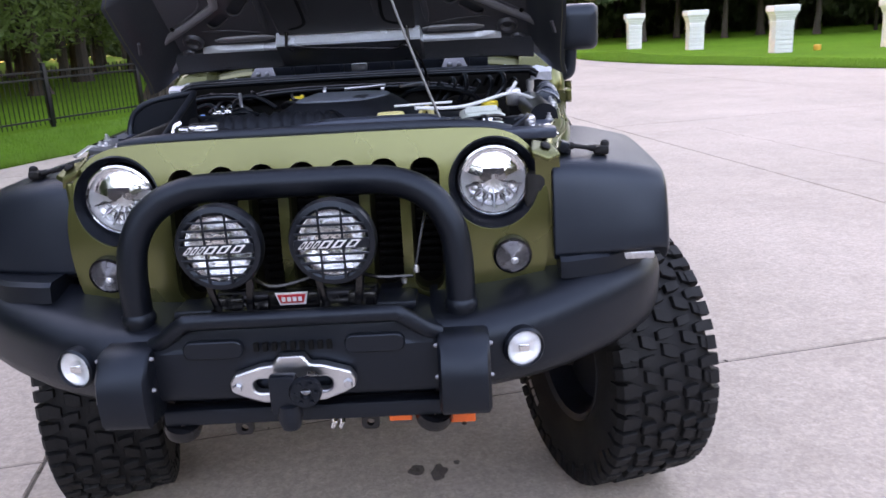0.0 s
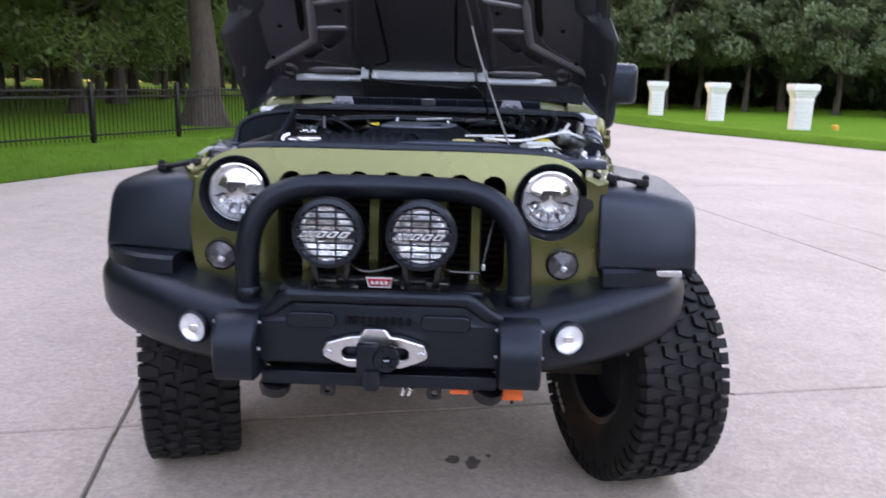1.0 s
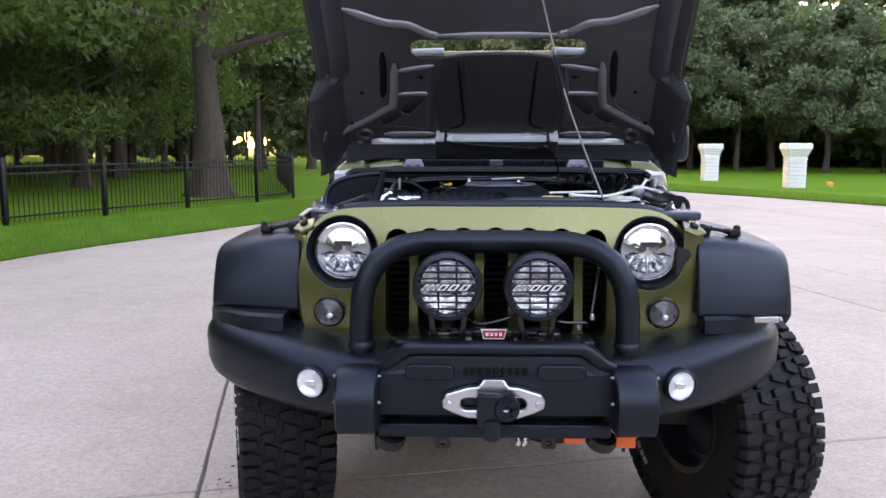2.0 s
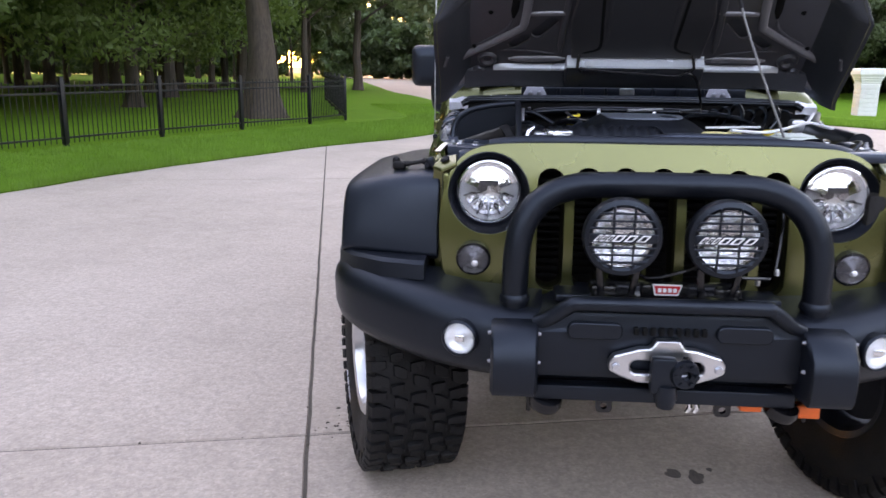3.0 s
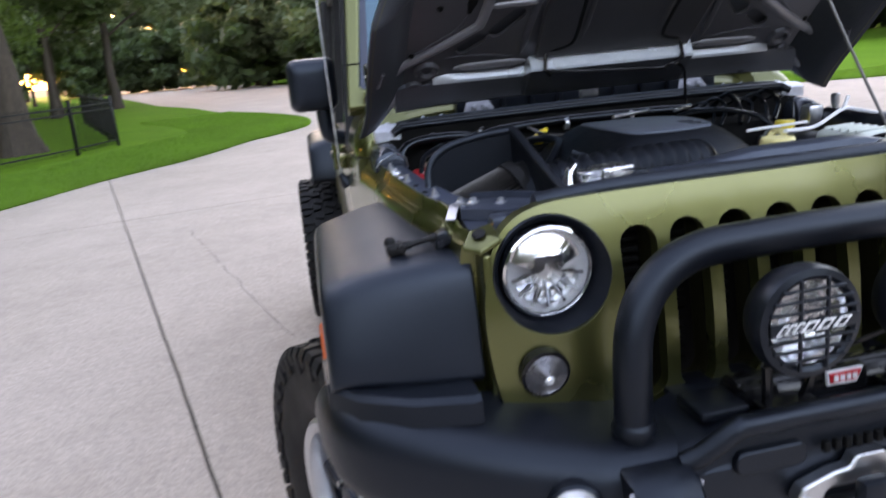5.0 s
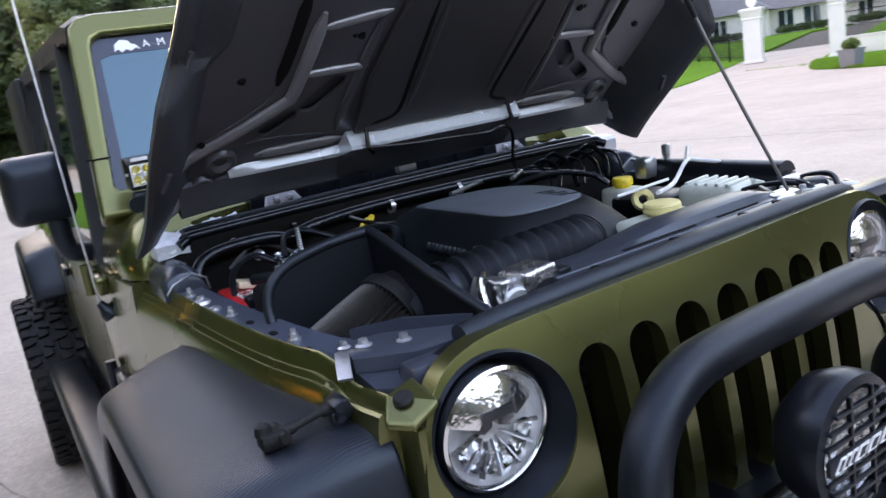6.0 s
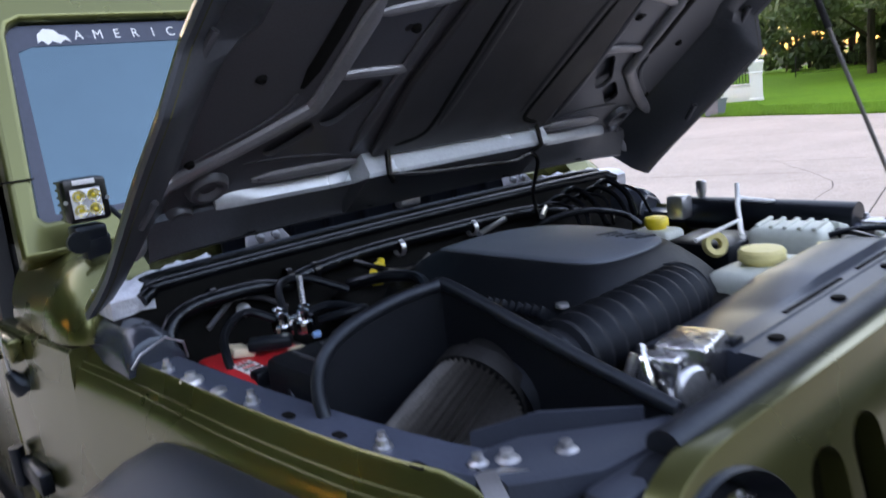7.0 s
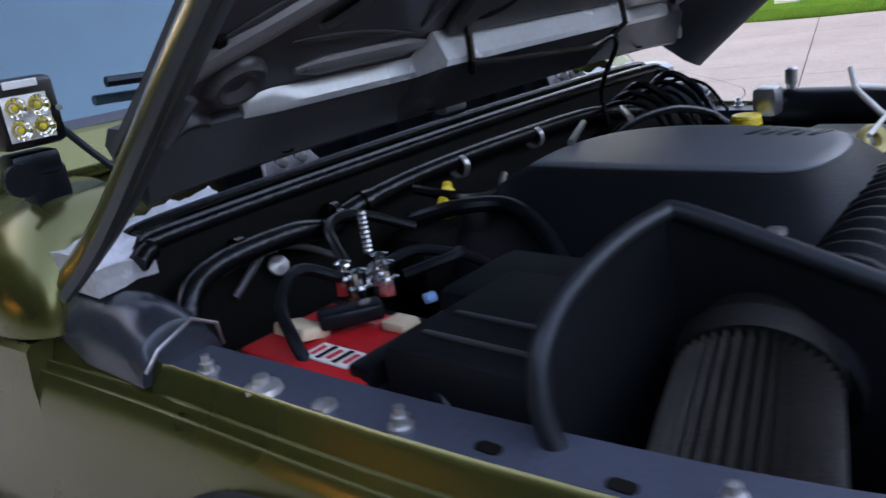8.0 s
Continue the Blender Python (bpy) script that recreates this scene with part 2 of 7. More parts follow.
def ground_material(name, cols, scales, rough, bump, speck=0.0):
    m = bpy.data.materials.new(name)
    m.use_nodes = True
    n, l = m.node_tree.nodes, m.node_tree.links
    p = n["Principled BSDF"]
    geo = n.new("ShaderNodeNewGeometry")
    last = None
    for k, (c, s) in enumerate(zip(cols[1:], scales)):
        t = n.new("ShaderNodeTexNoise")
        t.inputs["Scale"].default_value, t.inputs["Detail"].default_value, t.inputs["Roughness"].default_value = s, 6.0, 0.62
        l.new(geo.outputs["Position"], t.inputs["Vector"])
        r = n.new("ShaderNodeMapRange")
        r.inputs["From Min"].default_value, r.inputs["From Max"].default_value = 0.36, 0.66
        l.new(t.outputs["Fac"], r.inputs["Value"])
        mx = n.new("ShaderNodeMix")
        mx.data_type = "RGBA"
        mx.inputs["A"].default_value, mx.inputs["B"].default_value = (*cols[0], 1), (*c, 1)
        if last:
            l.new(last, mx.inputs["A"])
            half = n.new("ShaderNodeMath")
            half.operation = "MULTIPLY"
            half.inputs[1].default_value = 0.5
            l.new(r.outputs[0], half.inputs[0])
            l.new(half.outputs[0], mx.inputs["Factor"])
        else:
            l.new(r.outputs[0], mx.inputs["Factor"])
        last = mx.outputs["Result"]
    if speck:
        v = n.new("ShaderNodeTexVoronoi")
        v.inputs["Scale"].default_value = 95.0
        l.new(geo.outputs["Position"], v.inputs["Vector"])
        r = n.new("ShaderNodeMapRange")
        r.inputs["From Min"].default_value, r.inputs["From Max"].default_value = 0.0, 1.0
        r.inputs["To Min"].default_value, r.inputs["To Max"].default_value = 1 - speck, 1 + speck
        l.new(v.outputs["Color"], r.inputs["Value"])
        mul = n.new("ShaderNodeMix")
        mul.data_type, mul.blend_type = "RGBA", "MULTIPLY"
        mul.inputs["Factor"].default_value = 1.0
        l.new(last, mul.inputs["A"])
        l.new(r.outputs[0], mul.inputs["B"])
        last = mul.outputs["Result"]
    l.new(last, p.inputs["Base Color"])
    p.inputs["Roughness"].default_value = rough
    b, t = n.new("ShaderNodeBump"), n.new("ShaderNodeTexNoise")
    t.inputs["Scale"].default_value, t.inputs["Detail"].default_value = 140.0, 4.0
    l.new(geo.outputs["Position"], t.inputs["Vector"])
    b.inputs["Strength"].default_value, b.inputs["Distance"].default_value = bump, 0.006
    l.new(t.outputs["Fac"], b.inputs["Height"])
    l.new(b.outputs[0], p.inputs["Normal"])
    return m


CONCRETE = ground_material("broomed_concrete", [(0.42, 0.345, 0.282), (0.56, 0.466, 0.392), (0.33, 0.265, 0.215), (0.55, 0.465, 0.395), (0.30, 0.242, 0.200)], [0.3, 1.1, 6.0, 26], 0.80, 0.45, 0.15)
SOIL = ground_material("joint_soil", [(0.07, 0.06, 0.05), (0.11, 0.09, 0.07)], [8], 0.95, 0.6)
LAWN = ground_material("mown_lawn", [(0.080, 0.20, 0.014), (0.11, 0.25, 0.016), (0.06, 0.155, 0.012), (0.10, 0.20, 0.022)], [0.35, 3, 40], 0.95, 1.0, 0.35)
LAWN.node_tree.nodes["Principled BSDF"].inputs["Specular IOR Level"].default_value = 0.05
STAIN = M("oil_stain", (0.10, 0.08, 0.07), 0.6, 0, 0.4, 25, 120, 0.2)


# ---- mesh helpers ----
def part(name, bm, material, parent=None, label="", smooth=True, sharp=0.6, m=None):
    bmesh.ops.recalc_face_normals(bm, faces=bm.faces[:])
    for f in bm.faces:
        f.smooth = smooth
    for e in bm.edges:
        if len(e.link_faces) == 2 and e.calc_face_angle(0) > sharp:
            e.smooth = False
    me = bpy.data.meshes.new(name)
    bm.to_mesh(me)
    bm.free()
    me.materials.append(material)
    ob = new(name, me)
    if parent:
        ob.parent = parent
    if m is not None:
        ob.matrix_basis = m
    if label:
        tagged(ob, label=label)
    return ob


def thing(name, label, category, m=None, group="", kind=""):
    ob = new(name)
    ob.empty_display_size = 0.1
    if m is not None:
        ob.matrix_basis = m
    return tagged(ob, label, category, group, kind)


def box(bm, c, s, bev=0.0, rot=None, seg=2):
    m = Matrix.Translation(c) @ (rot if rot is not None else Matrix()) @ Matrix.Diagonal((*s, 1))
    vs = bmesh.ops.create_cube(bm, size=1.0, matrix=m)["verts"]
    if bev:
        es = list({e for v in vs for e in v.link_edges})
        bmesh.ops.bevel(bm, geom=es, offset=bev, segments=seg, profile=0.5, affect="EDGES")
    return bm


def cyl(bm, p0, p1, r0, r1=None, seg=24, cap=True):
    p0, p1 = Vector(p0), Vector(p1)
    d = p1 - p0
    m = Matrix.Translation((p0 + p1) / 2) @ d.to_track_quat("Z", "Y").to_matrix().to_4x4()
    bmesh.ops.create_cone(bm, cap_ends=cap, segments=seg, radius1=r0, radius2=r0 if r1 is None else r1, depth=d.length, matrix=m)
    return bm


def loft(bm, rings, cap=True, closed=True):
    rows = [[bm.verts.new(p) for p in ring] for ring in rings]
    n = len(rows[0])
    for a, b in zip(rows, rows[1:]):
        for i in range(n if closed else n - 1):
            j = (i + 1) % n
            bm.faces.new((a[i], a[j], b[j], b[i]))
    if cap and closed:
        bm.faces.new(rows[0][::-1])
        bm.faces.new(rows[-1])
    return bm


def spline(pts, n=8):
    p = [Vector(q) for q in pts]
    p = [p[0] * 2 - p[1]] + p + [p[-1] * 2 - p[-2]]
    out = []
    for a, b, c, d in zip(p, p[1:], p[2:], p[3:]):
        for k in range(n):
            t = k / n
            out.append(0.5 * (2 * b + (c - a) * t + (2 * a - 5 * b + 4 * c - d) * t * t + (3 * b - a - 3 * c + d) * t ** 3))
    return out + [p[-2]]


def sweep(bm, pts, r, seg=12, cap=True):
    pts = [Vector(p) for p in pts]
    rs = r if isinstance(r, (list, tuple)) else [r] * len(pts)
    up, rings = None, []
    for i, p in enumerate(pts):
        d = (pts[min(i + 1, len(pts) - 1)] - pts[max(i - 1, 0)]).normalized()
        if up is None:
            up = d.orthogonal().normalized()
        up = (up - d * up.dot(d)).normalized()
        side = d.cross(up)
        rings.append([p + (up * math.cos(a) + side * math.sin(a)) * rs[i] for a in [2 * math.pi * k / seg for k in range(seg)]])
    return loft(bm, rings, cap)


def lathe(bm, prof, m=None, seg=32, cap=False):
    m = m if m is not None else Matrix()
    return loft(bm, [[m @ Vector((r * math.cos(2 * math.pi * k / seg), r * math.sin(2 * math.pi * k / seg), h)) for k in range(seg)] for r, h in prof], cap)


def prism(bm, poly, place, d0, d1):
    return loft(bm, [[place(u, v, d0) for u, v in poly], [place(u, v, d1) for u, v in poly]])


def fill(bm, loops, place, d0, d1, cuts=()):
    """A plate with holes: loops in u, v; the first is the outline; cuts: heights at which it is divided to bend."""
    es = []
    for loop in loops:
        vs = [bm.verts.new((u, v, 0)) for u, v in loop]
        es += [bm.edges.new((a, b)) for a, b in zip(vs, vs[1:] + vs[:1])]
    made = bmesh.ops.triangle_fill(bm, use_beauty=True, use_dissolve=False, edges=es)
    fs = [f for f in made["geom"] if isinstance(f, bmesh.types.BMFace)]
    for v in cuts:
        bmesh.ops.bisect_plane(bm, geom=bm.verts[:] + bm.edges[:] + bm.faces[:], plane_co=(0, v, 0), plane_no=(0, 1, 0))
    for u in (-0.55, -0.42, 0.42, 0.55) if cuts else ():
        bmesh.ops.bisect_plane(bm, geom=bm.verts[:] + bm.edges[:] + bm.faces[:], plane_co=(u, 0, 0), plane_no=(1, 0, 0))
    if cuts:
        bmesh.ops.remove_doubles(bm, verts=bm.verts[:], dist=2e-4)
        bmesh.ops.dissolve_degenerate(bm, dist=2e-4, edges=bm.edges[:])
    fs = bm.faces[:]
    ext = bmesh.ops.extrude_face_region(bm, geom=fs)
    top = {v for v in ext["geom"] if isinstance(v, bmesh.types.BMVert)}
    for v in bm.verts:
        u, w = v.co.x, v.co.y
        v.co = place(u, w, d1 if v in top else d0)
    return bm


def circle(cx, cy, r, n=32, ry=None):
    return [(cx + r * math.cos(2 * math.pi * k / n), cy + (ry or r) * math.sin(2 * math.pi * k / n)) for k in range(n)]


def rounded(cx, cy, w, h, r, n=5):
    out = []
    for sx, sy, a0 in ((1, 1, 0), (-1, 1, 90), (-1, -1, 180), (1, -1, 270)):
        for k in range(n + 1):
            a = radians(a0 + 90 * k / n)
            out.append((cx + sx * (w / 2 - r) + r * math.cos(a), cy + sy * (h / 2 - r) + r * math.sin(a)))
    return out


def bevelled(ob, width=0.004, seg=2, angle=40):
    b = ob.modifiers.new("bevel", "BEVEL")
    b.width, b.segments, b.limit_method, b.angle_limit = width, seg, "ANGLE", radians(angle)
    b.harden_normals = False
    return ob


def aim(p, d):
    """A pose at p whose z axis points along d."""
    return Matrix.Translation(p) @ Vector(d).to_track_quat("Z", "Y").to_matrix().to_4x4()


# ---- ground ----
def sheet(name, poly, z, material, label, category, depth=0.0, kind="structure"):
    bm = bmesh.new()
    vs = [bm.verts.new((x, y, z)) for x, y in poly]
    es = [bm.edges.new((a, b)) for a, b in zip(vs, vs[1:] + vs[:1])]
    bmesh.ops.triangle_fill(bm, use_beauty=True, edges=es)
    if depth:
        fs = bm.faces[:]
        ext = bmesh.ops.extrude_face_region(bm, geom=fs)
        for v in ext["geom"]:
            if isinstance(v, bmesh.types.BMVert):
                v.co.z -= depth
    return tagged(part(name, bm, material, smooth=False), label, category, kind=kind)


sheet("ground", [(-900, -900), (900, -900), (900, 900), (-900, 900)], -0.10, SOIL, "bare earth under the lawns and the concrete", "ground")


def edge(pts, n=6, wob=0.05):
    return [(p.x + wob * noise.noise((p.x * 1.3, p.y * 1.3, 0)), p.y + wob * noise.noise((p.x * 1.3, p.y * 1.3, 7))) for p in spline([(x, y, 0) for x, y in pts], n)]


LEFT_EDGE = edge([(-11, -9), (-8.6, -2), (-7.2, 3.2), (-6.45, 6.25), (-5.95, 8.2), (-5.2, 10.1), (-4.35, 12.1), (-3.15, 14.2), (-2.25, 16.6), (-1.35, 18.2),
                  (-0.95, 19.8), (-1.35, 22.5), (-2.6, 26), (-3.9, 29), (-6.3, 37), (-9.5, 46), (-16, 69), (-40, 150)])
RIGHT_EDGE = edge([(-20, 150), (-9, 90), (0.5, 56), (3.0, 40), (3.9, 32), (4.4, 27.9), (6.0, 23.6), (7.8, 20.8), (9.8, 17.5), (11.2, 15.9), (14, 15.2), (18, 16.4), (25.2, 20.2), (60, 40)])
GATE_EDGE = edge([(60, 34), (26, 16.6), (21.6, 14.2), (19.8, 12.8), (18.8, 9.4), (17.95, 6.8), (18.1, 4.6), (19, 0), (22, -10)])
sheet("lawn", LEFT_EDGE + [(-300, 150), (-300, -9)], 0.035, LAWN, "mown green lawn along the curved driveway edge", "lawn", 0.12)
sheet("lawn", RIGHT_EDGE + [(300, 60), (300, 150)], 0.035, LAWN, "mown green lawn in front of the white pillars", "lawn", 0.12)
sheet("lawn", GATE_EDGE + [(300, -10), (300, 34)], 0.035, LAWN, "mown green lawn beside the gate pillars", "lawn", 0.12)

# concrete slabs, laid on a grid that is turned against the car
paving = thing("pavement", "pale pinkish broomed concrete driveway laid in large slabs", "driveway", kind="structure")
TURN = math.atan(0.264)
GRID_U, GRID_V = Vector((math.cos(TURN), math.sin(TURN), 0)), Vector((-math.sin(TURN), math.cos(TURN), 0))
CROSS = Vector((-1.255, 0.54, 0))


def CROSS_AT(u, v):
    p = CROSS + GRID_U * u + GRID_V * v
    return p.x, p.y


def slab(u0, u1, v0, v1):
    bm = bmesh.new()
    g = 0.0068
    n = 36
    cs = [(u0 + g, v0 + g), (u1 - g, v0 + g), (u1 - g, v1 - g), (u0 + g, v1 - g)]
    ring = []
    for (a, b), (c, d) in zip(cs, cs[1:] + cs[:1]):
        for k in range(n):
            t = k / n
            u, v = a + (c - a) * t, b + (d - b) * t
            w = 0.006 * noise.noise((u * 3.1, v * 3.1, 3)) + 0.004 * noise.noise((u * 11, v * 11, 5)) if k else 0
            ring.append(CROSS + GRID_U * (u + w) + GRID_V * (v + w))
    mid = sum(ring, Vector()) / len(ring)
    top = [p + (mid - p).normalized() * 0.006 for p in ring]
    loft(bm, [[p + Vector((0, 0, -0.08)) for p in ring], [p + Vector((0, 0, -0.008)) for p in ring], top])
    part("slab", bm, CONCRETE, paving, smooth=False)


US = [-13.2, -6.6, 0, 5.6, 11.2, 16.8, 22.4, 40]
VS = [-14, -7, 0, 7.6, 14.5, 22, 30, 40, 60, 110]
for a, b in zip(US, US[1:]):
    for c, d in zip(VS, VS[1:]):
        slab(a, b, c, d)

sheet("joint_filler", [CROSS_AT(u, v) for u, v in ((-13.2, -14), (40, -14), (40, 110), (-13.2, 110))], -0.007, SOIL, "dark soil packed into the slab joints", "joint filler")

# hairline cracks and stains that lie on the slabs
def crack(pts, w=0.006):
    bm = bmesh.new()
    ps = []
    for i, p in enumerate(spline([(x, y, 0.0015) for x, y in pts], 14)):
        ps.append(p + Vector((0.03 * noise.noise(p * 3.0), 0.03 * noise.noise(p * 3.0 + Vector((5, 5, 5))), 0)))
    l, r = [], []
    for i, p in enumerate(ps):
        d = (ps[min(i + 1, len(ps) - 1)] - ps[max(0, i - 1)]).normalized()
        s = Vector((-d.y, d.x, 0)) * w * (0.4 + abs(noise.noise(p * 7)))
        l.append(bm.verts.new(p + s))
        r.append(bm.verts.new(p - s))
    for i in range(len(ps) - 1):
        bm.faces.new((l[i], r[i], r[i + 1], l[i + 1]))
    part("crack", bm, SOIL, paving, "thin dark crack", smooth=False)


crack([(3.4, 8.9), (3.9, 7.2), (4.5, 5.2), (5.0, 3.2)])
crack([(-2.3, 6.8), (-1.9, 5.4), (-1.5, 4.0), (-1.2, 3.0)], 0.004)
crack([(6.1, 2.9), (7.2, 3.4), (8.6, 3.8), (10.4, 5.4)], 0.008)
crack([(10.2, 7.9), (10.6, 6.6), (10.4, 5.4), (10.7, 4.2)], 0.008)


def blot(x, y, rx, ry, seed):
    bm = bmesh.new()
    vs = []
    for k in range(26):
        a = 2 * math.pi * k / 26
        f = 1 + 0.45 * noise.noise((math.cos(a) * 1.4, math.sin(a) * 1.4, seed))
        vs.append(bm.verts.new((x + rx * f * math.cos(a), y + ry * f * math.sin(a), 0.0015)))
    bm.faces.new(vs)
    part("oil_stain", bm, STAIN, paving, "small dark oil spot", smooth=False)


blot(0.19, 0.42, 0.03, 0.035, 1)
blot(0.27, 0.40, 0.028, 0.05, 2)
blot(0.33, 0.47, 0.012, 0.014, 3)


# grass blades: the strips that the camera passes nearest
def blades(name, line, width, count, inward):
    rng = np.random.default_rng(5)
    a = np.array(line)
    seg = np.linalg.norm(np.diff(a, axis=0), axis=1)
    cum = np.r_[0, np.cumsum(seg)]
    s = rng.random(count) * cum[-1]
    i = np.clip(np.searchsorted(cum, s) - 1, 0, len(seg) - 1)
    t = ((s - cum[i]) / seg[i])[:, None]
    p = a[i] * (1 - t) + a[i + 1] * t
    d = (a[i + 1] - a[i]) / seg[i][:, None]
    nrm = np.stack([-d[:, 1], d[:, 0]], 1) * inward
    p = p + nrm * (width * rng.random(count)[:, None] ** 1.6 - 0.05)
    h, w, th = 0.05 + 0.05 * rng.random(count), 0.006 + 0.006 * rng.random(count), rng.random(count) * 2 * np.pi
    side = np.stack([np.cos(th), np.sin(th)], 1) * w[:, None]
    lean = (rng.random((count, 2)) - 0.5) * 0.06
    v = np.zeros((count, 3, 3))
    v[:, 0, :2], v[:, 1, :2], v[:, 2, :2] = p - side, p + side, p + lean
    v[:, :2, 2], v[:, 2, 2] = 0.02, 0.03 + h
    me = bpy.data.meshes.new(name)
    me.from_pydata(v.reshape(-1, 3).tolist(), [], np.arange(count * 3).reshape(-1, 3).tolist())
    me.materials.append(BLADE)
    tagged(new(name, me), "short green grass blades along the concrete edge", "grass", kind="stuff")


blades("grass", [q for q in LEFT_EDGE if 1 < q[1] < 30 and q[0] > -8.5], 3.2, 90000, 1)
blades("grass", [q for q in RIGHT_EDGE if 14 < q[1] < 34 and q[0] < 16], 2.5, 40000, 1)
blades("grass", [q for q in GATE_EDGE if q[1] > 2 and q[0] < 24], 2.5, 30000, 1)


# ---- iron fence ----
def fence_panel(a, b, end=False):
    a, b = Vector((*a, 0)), Vector((*b, 0))
    d = (b - a).normalized()
    length = (b - a).length
    f = thing("fence_panel", "black iron picket fence panel standing on the lawn", "fence", Matrix.Translation((a.x, a.y, 0.03)) @ Matrix.Rotation(math.atan2(d.y, d.x), 4, "Z"), "fence panels")
    bm = bmesh.new()
    box(bm, (0, 0, 0.6), (0.075, 0.075, 1.2), 0.006)
    box(bm, (0, 0, 1.21), (0.09, 0.09, 0.03), 0.008)
    part("post", bm, IRON, f)
    for z in (0.16, 0.93, 1.06):
        bm = bmesh.new()
        box(bm, (length / 2, 0, z), (length - 0.08, 0.035, 0.035), 0.004)
        part("rail", bm, IRON, f)
    n = 21
    for k in range(n):
        bm = bmesh.new()
        x = 0.075 + (length - 0.15) * k / (n - 1)
        box(bm, (x, 0, 0.60), (0.013, 0.013, 1.08))
        part("picket", bm, IRON, f, smooth=False)
    if end:
        bm = bmesh.new()
        box(bm, (length, 0, 0.6), (0.075, 0.075, 1.2), 0.006)
        part("post", bm, IRON, f)


POSTS = [(-11.0, 3.6), (-10.25, 5.95), (-9.45, 8.4), (-8.68, 10.75), (-7.97, 12.95), (-7.12, 15.15), (-6.12, 17.25), (-5.62, 18.95), (-6.40, 21.4), (-7.17, 23.85), (-7.95, 26.3), (-8.72, 28.75), (-9.5, 31.2)]
for k in range(len(POSTS) - 1):
    fence_panel(POSTS[k], POSTS[k + 1], k == len(POSTS) - 2)


# ---- white pillars ----
def pillar(x, y, h=1.56):
    p = thing("pillar", "short white painted masonry pillar with a flared cap", "pillar", Matrix.Translation((x, y, 0.03)), "white lawn pillars")
    bm = bmesh.new()
    for k in range(7):
        box(bm, (0, 0, 0.06 + 0.145 * k), (0.60, 0.60, 0.14), 0.012)
    part("shaft", bm, WHITEWALL, p)
    bm = bmesh.new()
    loft(bm, [[(sx * w, sy * w, z) for sx, sy in ((-1, -1), (1, -1), (1, 1), (-1, 1))] for w, z in ((0.32, 0.99), (0.32, 1.03), (0.295, 1.05), (0.315, 1.10), (0.305, 1.11), (0.345, 1.18), (0.335, 1.19), (0.375, 1.26), (0.365, 1.27), (0.405, 1.34), (0.42, 1.36), (0.42, h - 0.04), (0.39, h))])
    part("cap", bm, WHITEWALL, p, "flared cap", smooth=False)


for x, y in ((14.3, 26.0), (10.55, 26.0), (9.1, 31.6), (7.4, 35.7), (23.6, 8.1)):
    pillar(x, y)
bm = bmesh.new()
lathe(bm, [(0.0, 0), (0.11, 0), (0.13, 0.05), (0.12, 0.17), (0.08, 0.2), (0, 0.2)], Matrix.Translation((11.9, 26.3, 0.03)), 16)
tagged(part("flower_pot", bm, M("amber_glaze", (0.72, 0.36, 0.05), 0.5, 0, 0.1, 8, 60, 0.03)), "small orange pot standing on the lawn", "pot")

# grit and chipped edges where the joints cross
rng = random.Random(9)
bm = bmesh.new()
for k in range(60):
    if k < 22:
        c = CROSS + GRID_U * rng.gauss(0.16, 0.09) + GRID_V * rng.gauss(0.08, 0.05)
    elif k < 48:
        c = CROSS + GRID_V * rng.uniform(-2.0, 3.0) + GRID_U * rng.gauss(0, 0.006)
    else:
        c = CROSS + GRID_U * rng.uniform(-2.5, 3.0) + GRID_V * rng.gauss(0, 0.006)
    r = rng.uniform(0.002, 0.007)
    bmesh.ops.create_icosphere(bm, subdivisions=1, radius=r, matrix=Matrix.Translation((c.x, c.y, r * 0.3)) @ Matrix.Rotation(rng.random() * 3, 4, "Z") @ Matrix.Diagonal((1.6, 0.9, 0.6, 1)))
tagged(part("grit", bm, SOIL, smooth=False), "dark grit and crumbs along the slab joints", "grit", kind="stuff")
# ---- the car: front ----
car = thing("car", "olive green off-road car with its bonnet propped open on concrete", "car")


def grille_y(z):
    h = 1.267 - z
    return -0.012 - 0.33 * h + 0.42 * h * h


def on_grille(u, v, d):
    return Vector((u, grille_y(v) - 0.010 + d + 0.09 * u * u, v))


outline = [(0.0, 1.267), (0.25, 1.267), (0.45, 1.262), (0.53, 1.250), (0.582, 1.222), (0.618, 1.172), (0.638, 1.10), (0.645, 1.04), (0.642, 0.97), (0.632, 0.90), (0.615, 0.85), (0.58, 0.815), (0.50, 0.80), (0.25, 0.795), (0.0, 0.795)]
outline = [(p.x, p.y) for p in spline([(a, b, 0) for a, b in outline], 3)]
outline = outline + [(-u, v) for u, v in outline[-2:0:-1]]
SLOTS = [-0.318 + 0.106 * k for k in range(7)]
holes = [rounded(x, 1.024 - 0.06 * x * x, 0.078, 0.355, 0.038) for x in SLOTS] + [circle(s * 0.5, 1.118, 0.1185, 56) for s in (-1, 1)] + [circle(s * 0.54, 0.928, 0.050, 32) for s in (-1, 1)]
bm = fill(bmesh.new(), [outline] + holes, on_grille, 0.0, 0.035, [0.83 + 0.024 * k for k in range(18)])
grille = bevelled(part("grille_panel", bm, OLIVE, car, "olive metallic grille panel with seven slots", sharp=0.5), 0.006, 3, 50)
